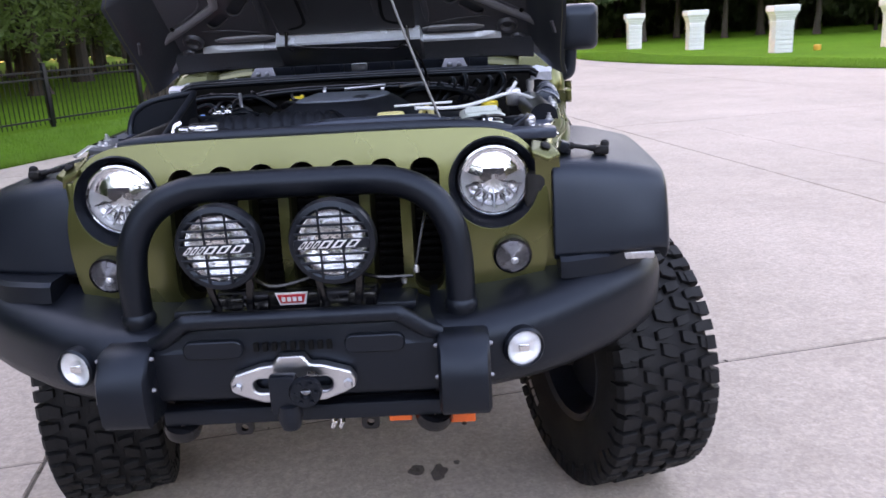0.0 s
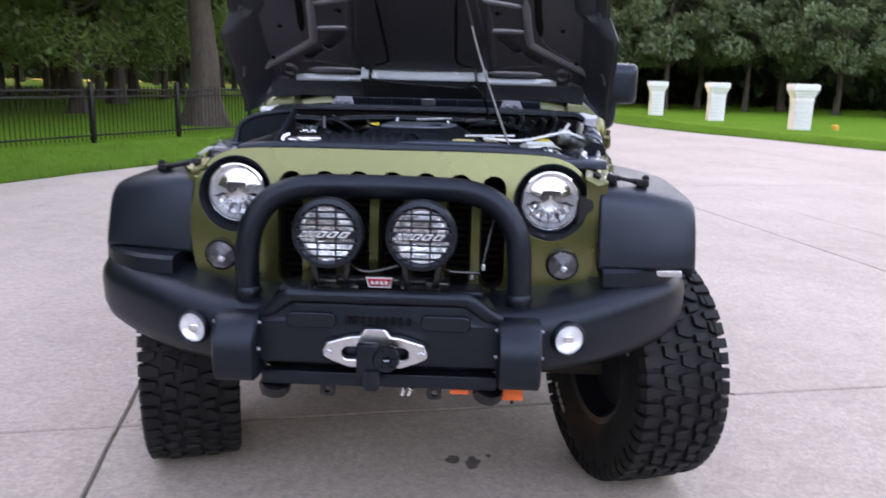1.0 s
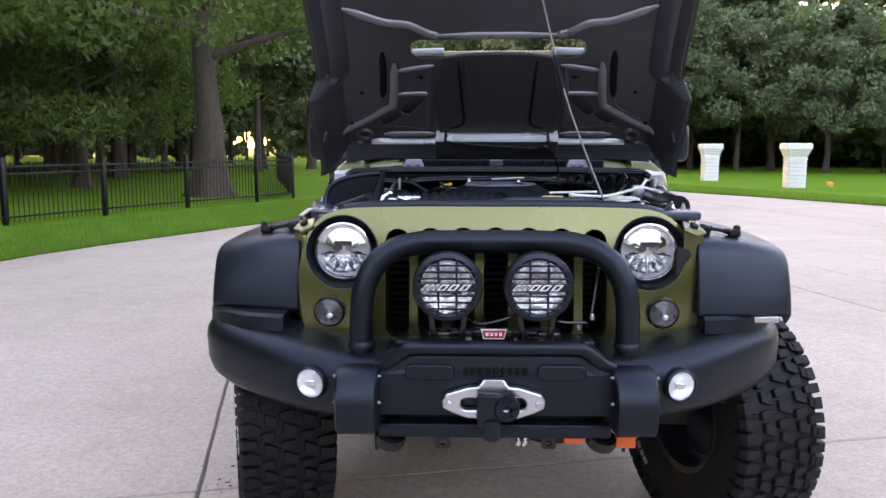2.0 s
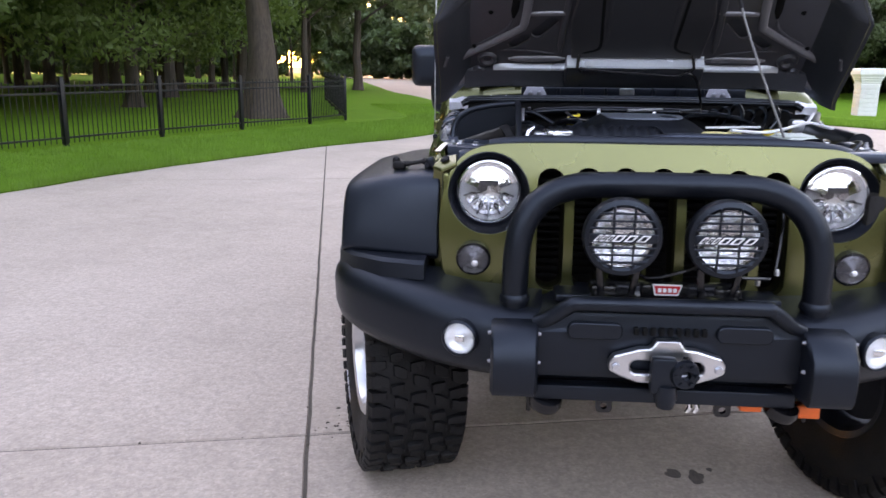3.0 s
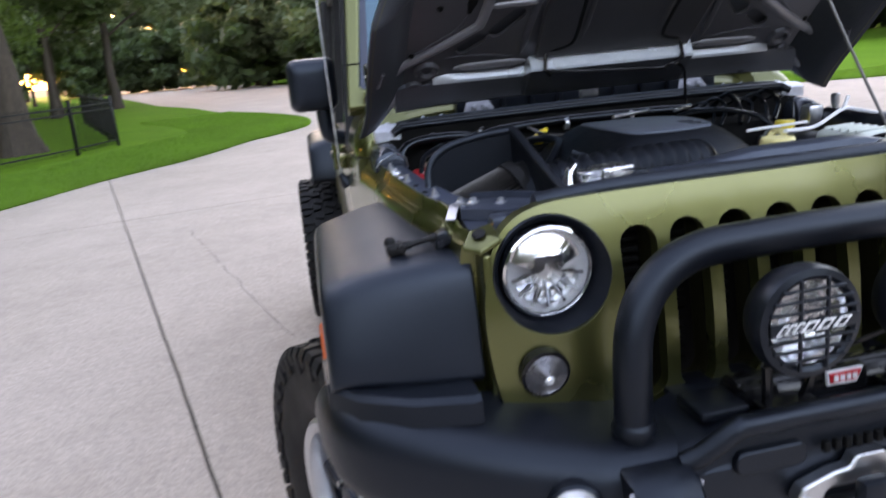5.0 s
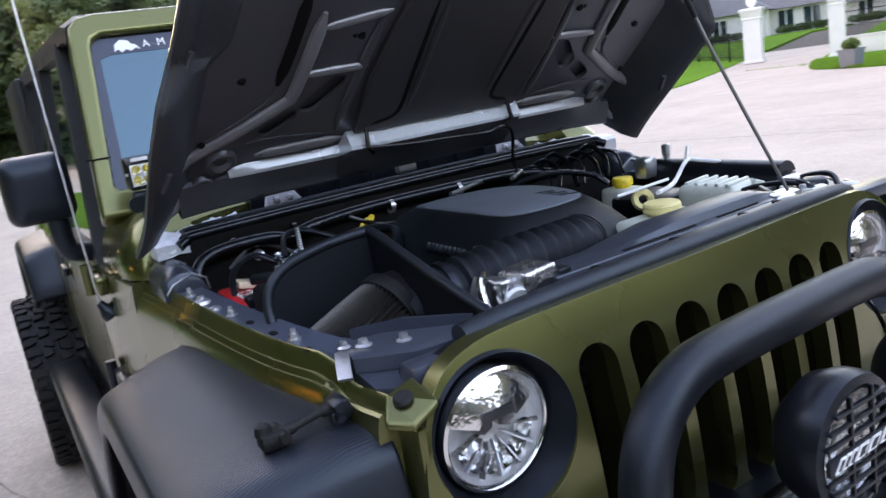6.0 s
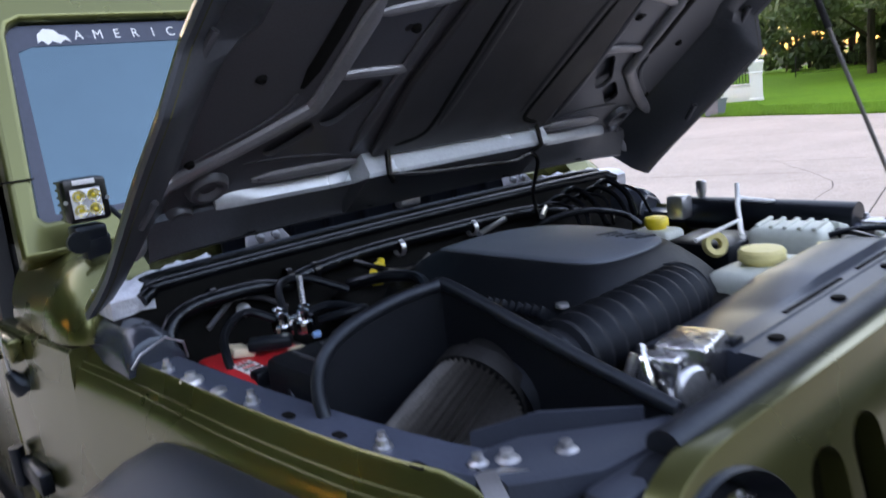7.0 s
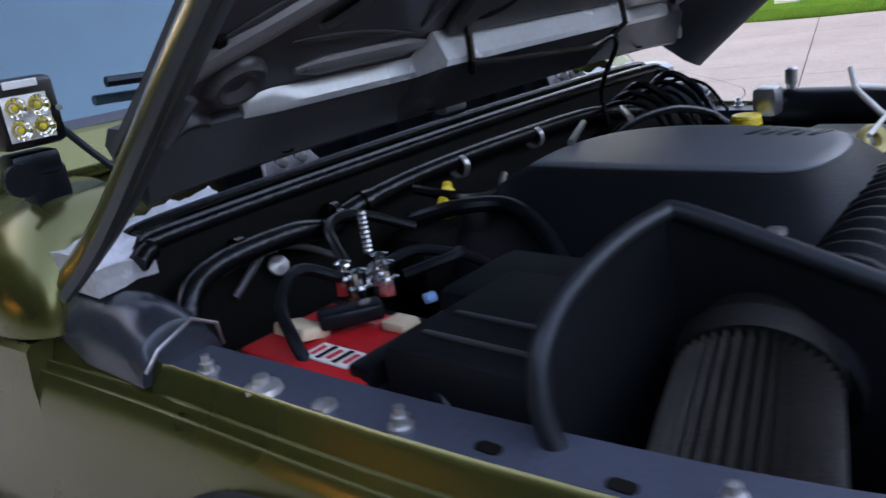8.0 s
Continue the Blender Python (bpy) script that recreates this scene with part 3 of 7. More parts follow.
# slot walls: body paint, darkened in colour for the shade inside
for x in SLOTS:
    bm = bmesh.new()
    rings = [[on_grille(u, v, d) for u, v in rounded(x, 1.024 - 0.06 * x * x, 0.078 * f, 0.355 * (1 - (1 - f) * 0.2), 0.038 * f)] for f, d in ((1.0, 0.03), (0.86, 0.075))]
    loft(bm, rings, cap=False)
    part("slot_liner", bm, OLIVE_SHADED, grille)
    bm = bmesh.new()
    for k in range(15):
        box(bm, (x, grille_y(1.02) + 0.10, 0.86 + 0.0225 * k), (0.062, 0.02, 0.009))
    part("slot_fin", bm, MATTE, grille, "fine dark radiator fins", smooth=False)
bm = bmesh.new()
box(bm, (0, 0.085, 1.0), (1.18, 0.03, 0.44), 0.01)
part("radiator", bm, MATTE, car, "dark radiator behind the slots")

# side wings of the grille, wrapping back to the body
for s in (-1, 1):
    bm = bmesh.new()
    box(bm, (s * 0.628, 0.04, 0.995), (0.022, 0.13, 0.36), 0.01)
    part("grille_return", bm, OLIVE, car)


def headlight(s):
    c = Vector((s * 0.5, 0, 1.120))
    m = aim((c.x, 0.026, c.z), (0, -1, -0.05))
    bm = lathe(bmesh.new(), [(0.1190, 0.074), (0.1175, 0.070), (0.1085, 0.046), (0.1010, 0.030), (0.098, 0.010), (0.098, -0.04), (0.122, -0.04), (0.1215, 0.071), (0.1190, 0.074)], m, 56)
    # the front lip follows the curve of the panel
    for v in bm.verts:
        f = min(1.0, max(0.0, (0.026 - v.co.y) / 0.074))
        v.co.y += f * (on_grille(v.co.x, v.co.z, -0.002).y + 0.048)
    h = part("headlight", bm, TEXBLACK, car, "round chrome headlight in a black recessed ring")
    m = m @ Matrix.Translation((0, 0, 0.032)) @ Matrix.Diagonal((0.955, 0.955, 1, 1))
    bm = lathe(bmesh.new(), [(0.1005, -0.075), (0.1025, -0.004), (0.1005, 0.006), (0.0955, 0.009), (0.0910, 0.004), (0.0885, -0.012)], m, 64)
    part("trim_ring", bm, CHROME, h, "bright chrome ring")
    # smooth bowl, its upper half bare
    bm = lathe(bmesh.new(), [(0.0890, -0.004), (0.080, -0.016), (0.066, -0.026), (0.048, -0.034), (0.026, -0.039), (0.0, -0.041)], m, 48)
    part("reflector", bm, FACET, h, "bright silver reflector bowl")
    # mirror plate added over the two projector windows, tilted to brighten the upper half
    bm = bmesh.new()
    rows = []
    for k in range(13):
        a = radians(18 + 144 * k / 12)
        rows.append([m @ Vector((r * math.cos(a), r * math.sin(a) * 0.98 + 0.002, d)) for r, d in ((0.086, -0.018), (0.070, -0.009), (0.052, -0.002), (0.036, 0.003), (0.036, -0.030), (0.086, -0.030))])
    loft(bm, rows)
    part("visor", bm, MIRROR, h, "added polished plate that mirrors the sky")
    for u, mat, name in ((-0.0205, SMOKE, "smoked projector window"), (0.0205, DARKLENS, "dark projector window")):
        bm = bmesh.new()
        prism(bm, [(u - 0.018, 0.027), (u + 0.018, 0.027), (u + 0.015, 0.004), (u, -0.003), (u - 0.015, 0.004)], lambda p, v, d: m @ Vector((-p, v, d)), -0.034, -0.010)
        part("projector", bm, mat, h, name, smooth=False)
    bm = bmesh.new()
    prism(bm, [(-0.030, 0.036), (0.030, 0.036), (0.030, 0.020), (-0.030, 0.020)], lambda p, v, d: m @ Vector((p, v, d)), -0.030, 0.006)
    part("brow", bm, DARKLENS, h, "dark bar under the mirror plate", smooth=False)
    # fan of cups with fins between them
    for k in range(7):
        a = radians(190 + 160 * k / 6)
        d = Vector((math.cos(a), math.sin(a), 0))
        t = Vector((-d.y, d.x, 0))
        bm = bmesh.new()
        q0, q1 = d * 0.022 + Vector((0, -0.002, -0.036)), d * 0.078 + Vector((0, 0, -0.012))
        loft(bm, [[m @ (q + t * w * o + Vector((0, 0, h2))) for o, h2 in ((-1, 0), (-0.6, 0.012), (0.6, 0.012), (1, 0))] for q, w in ((q0, 0.0016), (q1, 0.0030))])
        part("divider", bm, STEEL if k % 2 else SMOKE, h, smooth=False)
    for k in range(6):
        a = radians(203 + 160 * k / 6)
        q = m @ Vector((0.053 * math.cos(a), 0.053 * math.sin(a), -0.022))
        bm = lathe(bmesh.new(), [(0.0185, 0.011), (0.016, 0.004), (0.009, -0.006), (0.0, -0.008)], aim(q, (0, -1, -0.05)), 16)
        cup = part("reflector_cup", bm, MIRROR, h)
        bm = lathe(bmesh.new(), [(0.006, -0.006), (0.005, 0.001), (0.0, 0.003)], aim(q, (0, -1, -0.05)), 10)
        part("bulb", bm, FACET, cup)
    bm = lathe(bmesh.new(), [(0.093, 0.006), (0.082, 0.012), (0.055, 0.018), (0.028, 0.0215), (0.0, 0.0225)], m, 48)
    part("lens", bm, GLASS, h, "clear domed glass").visible_shadow = False


def turn_signal(s):
    m = aim((s * 0.54, grille_y(0.928) + 0.004, 0.928), (0, -1, -0.15))
    bm = lathe(bmesh.new(), [(0.051, -0.02), (0.051, 0.004), (0.046, 0.006), (0.045, -0.004)], m, 40)
    t = part("turn_signal", bm, GLOSSBLACK, car, "round smoked turn signal")
    prof = [(0.046, -0.002)]
    for k in range(9):
        r = 0.044 - 0.0047 * k
        prof += [(r, 0.006 + 0.0012 * k), (r - 0.002, 0.0035 + 0.0012 * k)]
    bm = lathe(bmesh.new(), prof + [(0, 0.014)], m, 40)
    part("lens", bm, SMOKE, t, "ribbed smoked lens")
    bm = lathe(bmesh.new(), [(0.011, 0.0), (0.010, 0.006), (0.006, 0.010), (0, 0.011)], m @ Matrix.Translation((0.004, -0.010, 0.008)), 16)
    part("bulb", bm, FACET, t, "bright bulb spot")


for s in (-1, 1):
    headlight(s)
    turn_signal(s)

# the nose is turned a little against the bay
turned = set()


def turn_nose(y):
    m = Matrix.Translation((0, y, 0)) @ Matrix.Rotation(0.045, 4, "Z") @ Matrix.Translation((0, -y, 0))
    for ob in car.children:
        if ob.name not in turned:
            ob.matrix_basis = m @ ob.matrix_basis
            turned.add(ob.name)


turn_nose(-0.04)

# ---- winch bumper ----
wing_rows = [(0.335, -0.300, 0.816, 0.635), (0.47, -0.292, 0.820, 0.640), (0.56, -0.262, 0.829, 0.640), (0.66, -0.222, 0.843, 0.646), (0.76, -0.168, 0.857, 0.656), (0.85, -0.108, 0.869, 0.668), (0.92, -0.048, 0.878, 0.680), (0.965, 0.02, 0.884, 0.690), (0.985, 0.10, 0.882, 0.70), (0.99, 0.18, 0.880, 0.71)]
for s in (-1, 1):
    rings = []
    smooth_rows = spline([(a, b, c) for a, b, c, d in wing_rows], 4)
    lows = spline([(a, d, 0) for a, b, c, d in wing_rows], 4)
    for i, (p, q) in enumerate(zip(smooth_rows, lows)):
        x, yf, zt, zb = p.x, p.y, p.z, q.y
        a, b = smooth_rows[max(0, i - 1)], smooth_rows[min(len(smooth_rows) - 1, i + 1)]
        t = Vector((b.x - a.x, b.y - a.y, 0)).normalized()
        inn = Vector((-t.y, t.x, 0))
        base = Vector((x, yf, 0))
        depth = 0.26 if x < 0.6 else max(0.10, 0.26 - (x - 0.6) * 0.42)
        prof = [(depth, zt + 0.030), (0.085, zt + 0.017), (0.058, zt + 0.012), (0.036, zt + 0.002), (0.019, zt - 0.013), (0.008, zt - 0.032), (0.003, zt - 0.058), (0.006, zb + 0.062), (0.018, zb + 0.026), (0.045, zb), (depth, zb + 0.01)]
        rings.append([Vector((s * (base + inn * d).x, (base + inn * d).y, z)) for d, z in prof])
    bm = loft(bmesh.new(), rings)
    wing = part("bumper_wing", bm, TEXBLACK, car, "textured black steel bumper wing", sharp=0.9)
    # raised ledge under the wheel-arch flare
    bm = bmesh.new()
    loft(bm, [[(s * x, y + dy, z) for dy, z in ((0, 0.872), (0.006, 0.915), (0.02, 0.925), (0.16, 0.925), (0.16, 0.872))] for x, y in ((0.672, -0.118), (0.69, -0.122), (0.80, -0.092), (0.90, -0.025), (0.955, 0.055))])
    part("ledge", bm, TEXBLACK, wing, sharp=0.5)
    # upright over the frame end
    bm = bmesh.new()
    prof = [(-0.27, 0.812), (-0.312, 0.812), (-0.345, 0.797), (-0.383, 0.752), (-0.392, 0.70), (-0.386, 0.645), (-0.372, 0.628), (-0.30, 0.622), (-0.27, 0.66)]
    loft(bm, [[(s * x, y + k * 0.014, z - k * 0.006 * (1 if z > 0.8 else -1)) for y, z in prof] for x, k in ((0.345, 1), (0.353, 0), (0.462, 0), (0.470, 1))])
    upright = part("bumper_upright", bm, TEXBLACK, car, "textured black bumper upright", sharp=0.7)
    for k, (y, z) in enumerate(((-0.33, 0.79), (-0.345, 0.715))):
        for x in (0.345, 0.470):
            bm = cyl(bmesh.new(), (s * x, y, z), (s * (x + (0.008 if x > 0.4 else -0.008)), y, z), 0.006, 0.004, 10)
            part("bolt", bm, BRACKET, upright)
    # fog lamp
    m = aim((s * 0.557, -0.276, 0.751), (s * 0.30, -1, 0.0))
    bm = lathe(bmesh.new(), [(0.052, -0.03), (0.052, 0.004), (0.047, 0.010), (0.043, 0.004), (0.043, -0.02)], m, 36)
    fog = part("fog_lamp", bm, TEXBLACK, car, "round silver fog lamp")
    bm = lathe(bmesh.new(), [(0.043, 0.002), (0.036, -0.004), (0.018, -0.012), (0, -0.015)], m, 18)
    part("reflector", bm, FACET, fog, smooth=False)
    bm = bmesh.new()
    box(bm, m @ Vector((0, 0, -0.006)), (0.026, 0.012, 0.018), 0.004)
    part("bulb_shield", bm, CHROME, fog)
    bm = lathe(bmesh.new(), [(0.043, 0.004), (0.034, 0.012), (0.017, 0.016), (0.0, 0.017)], m, 36)
    part("lens", bm, GLASS, fog).visible_shadow = False

# centre box with its lip, pockets and vent
bm = bmesh.new()
prof = [(-0.10, 0.858), (-0.292, 0.862), (-0.302, 0.852), (-0.306, 0.835), (-0.309, 0.806), (-0.310, 0.79), (-0.312, 0.685), (-0.298, 0.662), (-0.10, 0.662)]
loft(bm, [[(x, y, z + (dz if z > 0.8 else 0)) for y, z in prof] for x, dz in ((-0.352, -0.045), (-0.335, -0.030), (-0.268, 0.0), (0.268, 0.0), (0.335, -0.030), (0.352, -0.045))])
centre = part("bumper_centre", bm, TEXBLACK, car, "textured black winch bumper centre", sharp=0.7)
bm = bmesh.new()
lip = spline([(-0.350, -0.284, 0.805), (-0.318, -0.296, 0.822), (-0.262, -0.312, 0.866), (-0.23, -0.315, 0.873), (0.0, -0.318, 0.874), (0.23, -0.315, 0.873), (0.262, -0.312, 0.866), (0.318, -0.296, 0.822), (0.350, -0.284, 0.805)], 5)
sweep(bm, lip, 0.021, 12)
part("lip", bm, TEXBLACK, centre, "rounded top lip")
for s in (-1, 1):
    bm = bmesh.new()
    prism(bm, rounded(s * 0.195, 0.800, 0.145, 0.046, 0.020), lambda u, v, d: Vector((u, -0.316 + d, v)), -0.008, 0.02)
    bevelled(part("pocket", bm, PLASTIC, centre, "oval blanking plate"), 0.004)
bm = bmesh.new()
for k in range(9):
    box(bm, (-0.088 + 0.022 * k, -0.326, 0.806), (0.013, 0.014, 0.022), 0.003)
part("vent", bm, MATTE, centre, "slotted vent", smooth=False)

# roller-less fairlead
def on_face(y):
    return lambda u, v, d: Vector((u, y + d, v))


fair = [(-0.152, 0.722), (-0.140, 0.742), (-0.075, 0.762), (-0.045, 0.764), (-0.032, 0.786), (0.032, 0.786), (0.045, 0.764), (0.075, 0.762), (0.140, 0.742), (0.152, 0.722), (0.150, 0.700), (0.120, 0.684), (0.075, 0.668), (-0.075, 0.668), (-0.120, 0.684), (-0.150, 0.700)]
bm = fill(bmesh.new(), [[(u - 0.006, v) for u, v in fair], rounded(-0.006, 0.712, 0.19, 0.036, 0.017)], on_face(-0.346), 0.0, 0.032)
fairlead = bevelled(part("fairlead", bm, ALU, car, "polished aluminium winch fairlead", sharp=0.4), 0.006, 3, 40)
for s in (-1, 1):
    bm = cyl(bmesh.new(), (s * 0.133 - 0.006, -0.347, 0.712), (s * 0.133 - 0.006, -0.358, 0.712), 0.012, 0.010, 6)
    part("bolt", bm, STEEL, fairlead)
bm = bmesh.new()
box(bm, (-0.022, -0.375, 0.705), (0.066, 0.034, 0.10), 0.010)
stop = part("line_stop", bm, PLASTIC, car, "black rubber rope stop on the fairlead")
bm = bmesh.new()
lathe(bm, [(0.012, 0.0), (0.036, 0.0), (0.040, 0.006), (0.036, 0.018), (0.014, 0.02), (0.012, 0.0)], aim((0.030, -0.378, 0.712), (0.2, -1, 0)), 18)
for k in range(6):
    a = k * math.pi / 3
    cyl(bm, (0.034 + 0.026 * math.cos(a), -0.396, 0.712 + 0.026 * math.sin(a)), (0.034 + 0.026 * math.cos(a), -0.404, 0.712 + 0.026 * math.sin(a)), 0.006, seg=8)
part("ribbed_cap", bm, TEXBLACK, stop)
bm = lathe(bmesh.new(), [(0.0, -0.035), (0.022, -0.03), (0.031, 0.0), (0.026, 0.03), (0.0, 0.036)], Matrix.Translation((-0.012, -0.378, 0.648)), 16)
part("thimble", bm, PLASTIC, stop, "dull steel rope thimble")

# bull bar
bm = bmesh.new()
half = [(-0.408, -0.205, 0.80), (-0.408, -0.208, 0.90), (-0.406, -0.206, 0.975), (-0.395, -0.198, 1.043), (-0.365, -0.187, 1.100), (-0.318, -0.177, 1.140), (-0.258, -0.168, 1.161), (-0.19, -0.165, 1.168), (0, -0.164, 1.170)]
bar = spline(half + [(-x, y, z) for x, y, z in half[-2::-1]], 6)
sweep(bm, bar, 0.0365, 22)
bull = part("bull_bar", bm, TEXBLACK, car, "textured black tubular bull bar")
for s in (-1, 1):
    bm = lathe(bmesh.new(), [(0.034, 0.014), (0.039, 0.005), (0.042, 0.0), (0.042, -0.012)], Matrix.Translation((s * 0.408, -0.207, 0.858)), 24)
    part("weld_collar", bm, TEXBLACK, bull)

# deck between lights and grille
bm = bmesh.new()
box(bm, (0, -0.16, 0.848), (0.56, 0.26, 0.016), 0.006)
for s in (-1, 1):
    box(bm, (s * 0.25, -0.215, 0.872), (0.10, 0.10, 0.022), 0.008)
part("bumper_deck", bm, TEXBLACK, car, "flat black top deck of the bumper")

# winch
bm = bmesh.new()
cyl(bm, (-0.20, -0.20, 0.865), (0.20, -0.20, 0.865), 0.045, seg=20)
for s in (-1, 1):
    box(bm, (s * 0.165, -0.205, 0.868), (0.075, 0.085, 0.075), 0.012)
box(bm, (-0.004, -0.235, 0.888), (0.13, 0.035, 0.05), 0.010)
winch = part("winch", bm, GLOSSBLACK, car, "black electric winch behind the lip")
bm = prism(bmesh.new(), [(-0.043, 0.918), (0.036, 0.918), (0.028, 0.886), (-0.035, 0.886)], lambda u, v, d: Vector((u, -0.262 + d - (v - 0.9) * 0.2, v)), 0.0, 0.006)
plate = part("badge", bm, WHITE, winch, "white trapezoid badge with a red field", smooth=False)
bm = prism(bmesh.new(), [(-0.038, 0.914), (0.031, 0.914), (0.024, 0.892), (-0.031, 0.892)], lambda u, v, d: Vector((u, -0.265 + d - (v - 0.9) * 0.2, v)), 0.0, 0.004)
part("red_field", bm, RED, plate, smooth=False)
for k in range(4):
    bm = bmesh.new()
    box(bm, (-0.0235 + 0.0135 * k, -0.267, 0.903), (0.009, 0.003, 0.011))
    part("bar_mark", bm, WHITE, plate, smooth=False)

# driving lights with grid covers
for s in (-1, 1):
    c = Vector((s * 0.131 - 0.010, -0.336, 1.060))
    m = aim(c, (0, -1, 0.0))
    bm = lathe(bmesh.new(), [(0.0, -0.085), (0.055, -0.080), (0.088, -0.055), (0.101, -0.022), (0.102, 0.0), (0.098, 0.012), (0.086, 0.016), (0.079, 0.012), (0.079, -0.006)], m, 44)
    lamp = part("driving_light", bm, PLASTIC, car, "round black driving light with a grid cover")
    bm = lathe(bmesh.new(), [(0.079, 0.0), (0.07, -0.010), (0.058, -0.018), (0.044, -0.026), (0.028, -0.031), (0.012, -0.034), (0, -0.035)], m, 22)
    part("reflector", bm, MIRROR, lamp, smooth=False)
    bm = lathe(bmesh.new(), [(0.079, 0.004), (0.05, 0.007), (0, 0.008)], m, 40)
    part("lens", bm, GLASS, lamp).visible_shadow = False
    for k in (-1, 1):
        bm = bmesh.new()
        box(bm, c + Vector((k * 0.026, -0.019, 0)), (0.0055, 0.007, 2 * math.sqrt(0.086 ** 2 - 0.026 ** 2)), 0.0015)
        part("grid_bar", bm, PLASTIC, lamp, smooth=False)
    for z in (-0.062, -0.043, -0.024, 0.026, 0.045, 0.064):
        bm = bmesh.new()
        box(bm, c + Vector((0, -0.019, z)), (2 * math.sqrt(0.088 ** 2 - z * z), 0.007, 0.0055), 0.0015)
        part("grid_bar", bm, PLASTIC, lamp, smooth=False)
    bm = bmesh.new()
    box(bm, c + Vector((0, -0.021, 0.001)), (0.172, 0.007, 0.024), 0.003)
    part("centre_band", bm, PLASTIC, lamp)
    marks = [(-0.064, 0.010), (-0.049, 0.010), (-0.034, 0.010), (-0.012, 0.022), (0.018, 0.022), (0.050, 0.022)]
    for x, w in marks:
        bm = prism(bmesh.new(), [(x - w / 2 - 0.008, -0.008), (x + w / 2 - 0.008, -0.008), (x + w / 2 + 0.008, 0.009), (x - w / 2 + 0.008, 0.009)], lambda u, v, d: c + Vector((u, -0.0245 + d, v + 0.001)), 0.0, -0.002)
        part("white_mark", bm, WHITE, lamp, smooth=False)
        bm = prism(bmesh.new(), [(x - w / 4 - 0.005, -0.005), (x + w / 4 - 0.005, -0.005), (x + w / 4 + 0.005, 0.006), (x - w / 4 + 0.005, 0.006)], lambda u, v, d: c + Vector((u, -0.0265 + d, v + 0.001)), 0.0, -0.001)
        part("dark_inlay", bm, PLASTIC, lamp, smooth=False)
    for k in (-1, 1):
        bm = bmesh.new()
        sweep(bm, [c + Vector((k * 0.05, 0.04, -0.088)), c + Vector((k * 0.045, 0.045, -0.13)), c + Vector((k * 0.035, 0.06, -0.19))], 0.010, 8)
        part("bracket", bm, GLOSSBLACK, lamp)
    bm = bmesh.new()
    box(bm, c + Vector((0, 0.05, -0.175)), (0.11, 0.06, 0.012), 0.004)
    part("foot", bm, GLOSSBLACK, lamp)
# clutter between lights and grille
for x, y, z in ((0.30, -0.20, 0.945), (0.265, -0.16, 0.905)):
    bm = lathe(bmesh.new(), [(0, -0.012), (0.007, -0.010), (0.008, 0.0), (0.005, 0.008), (0.0, 0.009)], Matrix.Translation((x, y, z)), 14)
    part("clip", bm, STEEL, car, "small bright cable clip")
bm = sweep(bmesh.new(), spline([(0.30, -0.19, 0.95), (0.315, -0.16, 1.02), (0.33, -0.12, 1.08), (0.34, -0.06, 1.13)], 5), 0.004, 6)
part("cable", bm, GLOSSBLACK, car)
bm = sweep(bmesh.new(), spline([(-0.13, -0.27, 1.0), (-0.06, -0.24, 0.93), (0.05, -0.22, 0.945), (0.12, -0.27, 0.99), (0.19, -0.2, 0.93), (0.29, -0.18, 0.92)], 6), 0.005, 6)
part("cable", bm, GLOSSBLACK, car)

# lower bar, hooks and orange tabs
bm = bmesh.new()
box(bm, (0, -0.275, 0.612), (0.70, 0.05, 0.044), 0.008)
box(bm, (0, -0.20, 0.645), (0.68, 0.10, 0.06), 0.01)
lower = part("lower_bar", bm, PLASTIC, car, "black lower cross bar under the bumper")
for x in (-0.315, 0.325):
    bm = lathe(bmesh.new(), [(0.016, -0.016), (0.044, -0.016), (0.048, 0.0), (0.044, 0.016), (0.016, 0.016), (0.016, -0.016)], aim((x, -0.27, 0.578), (0.2, -0.35, 1)), 20)
    part("tow_hook", bm, GLOSSBLACK, lower, "black forged tow hook")
for x in (-0.155, 0.165):
    bm = fill(bmesh.new(), [rounded(x, 0.578, 0.044, 0.05, 0.012), circle(x, 0.572, 0.010, 12)], on_face(-0.285), 0, 0.014)
    part("tab", bm, GLOSSBLACK, lower)
for x, y, z, w, h in ((0.241, -0.268, 0.583, 0.058, 0.024), (0.398, -0.255, 0.570, 0.064, 0.036)):
    bm = bmesh.new()
    box(bm, (x, y, z), (w, 0.035, h), 0.004)
    part("orange_tab", bm, ORANGE, lower, "bright orange strap tab")
for x in (0.072, 0.092):
    bm = bmesh.new()
    sweep(bm, [(x, -0.287, 0.60), (x + 0.004, -0.292, 0.582), (x - 0.003, -0.288, 0.566)], 0.007, 8)
    part("shackle_pin", bm, CHROME, lower, "bright shackle pin")
for x in (-0.36, 0.40):
    bm = cyl(bmesh.new(), (x, -0.24, 0.62), (x, -0.24, 0.53), 0.006, seg=8)
    part("stud", bm, GLOSSBLACK, lower)

turn_nose(-0.27)

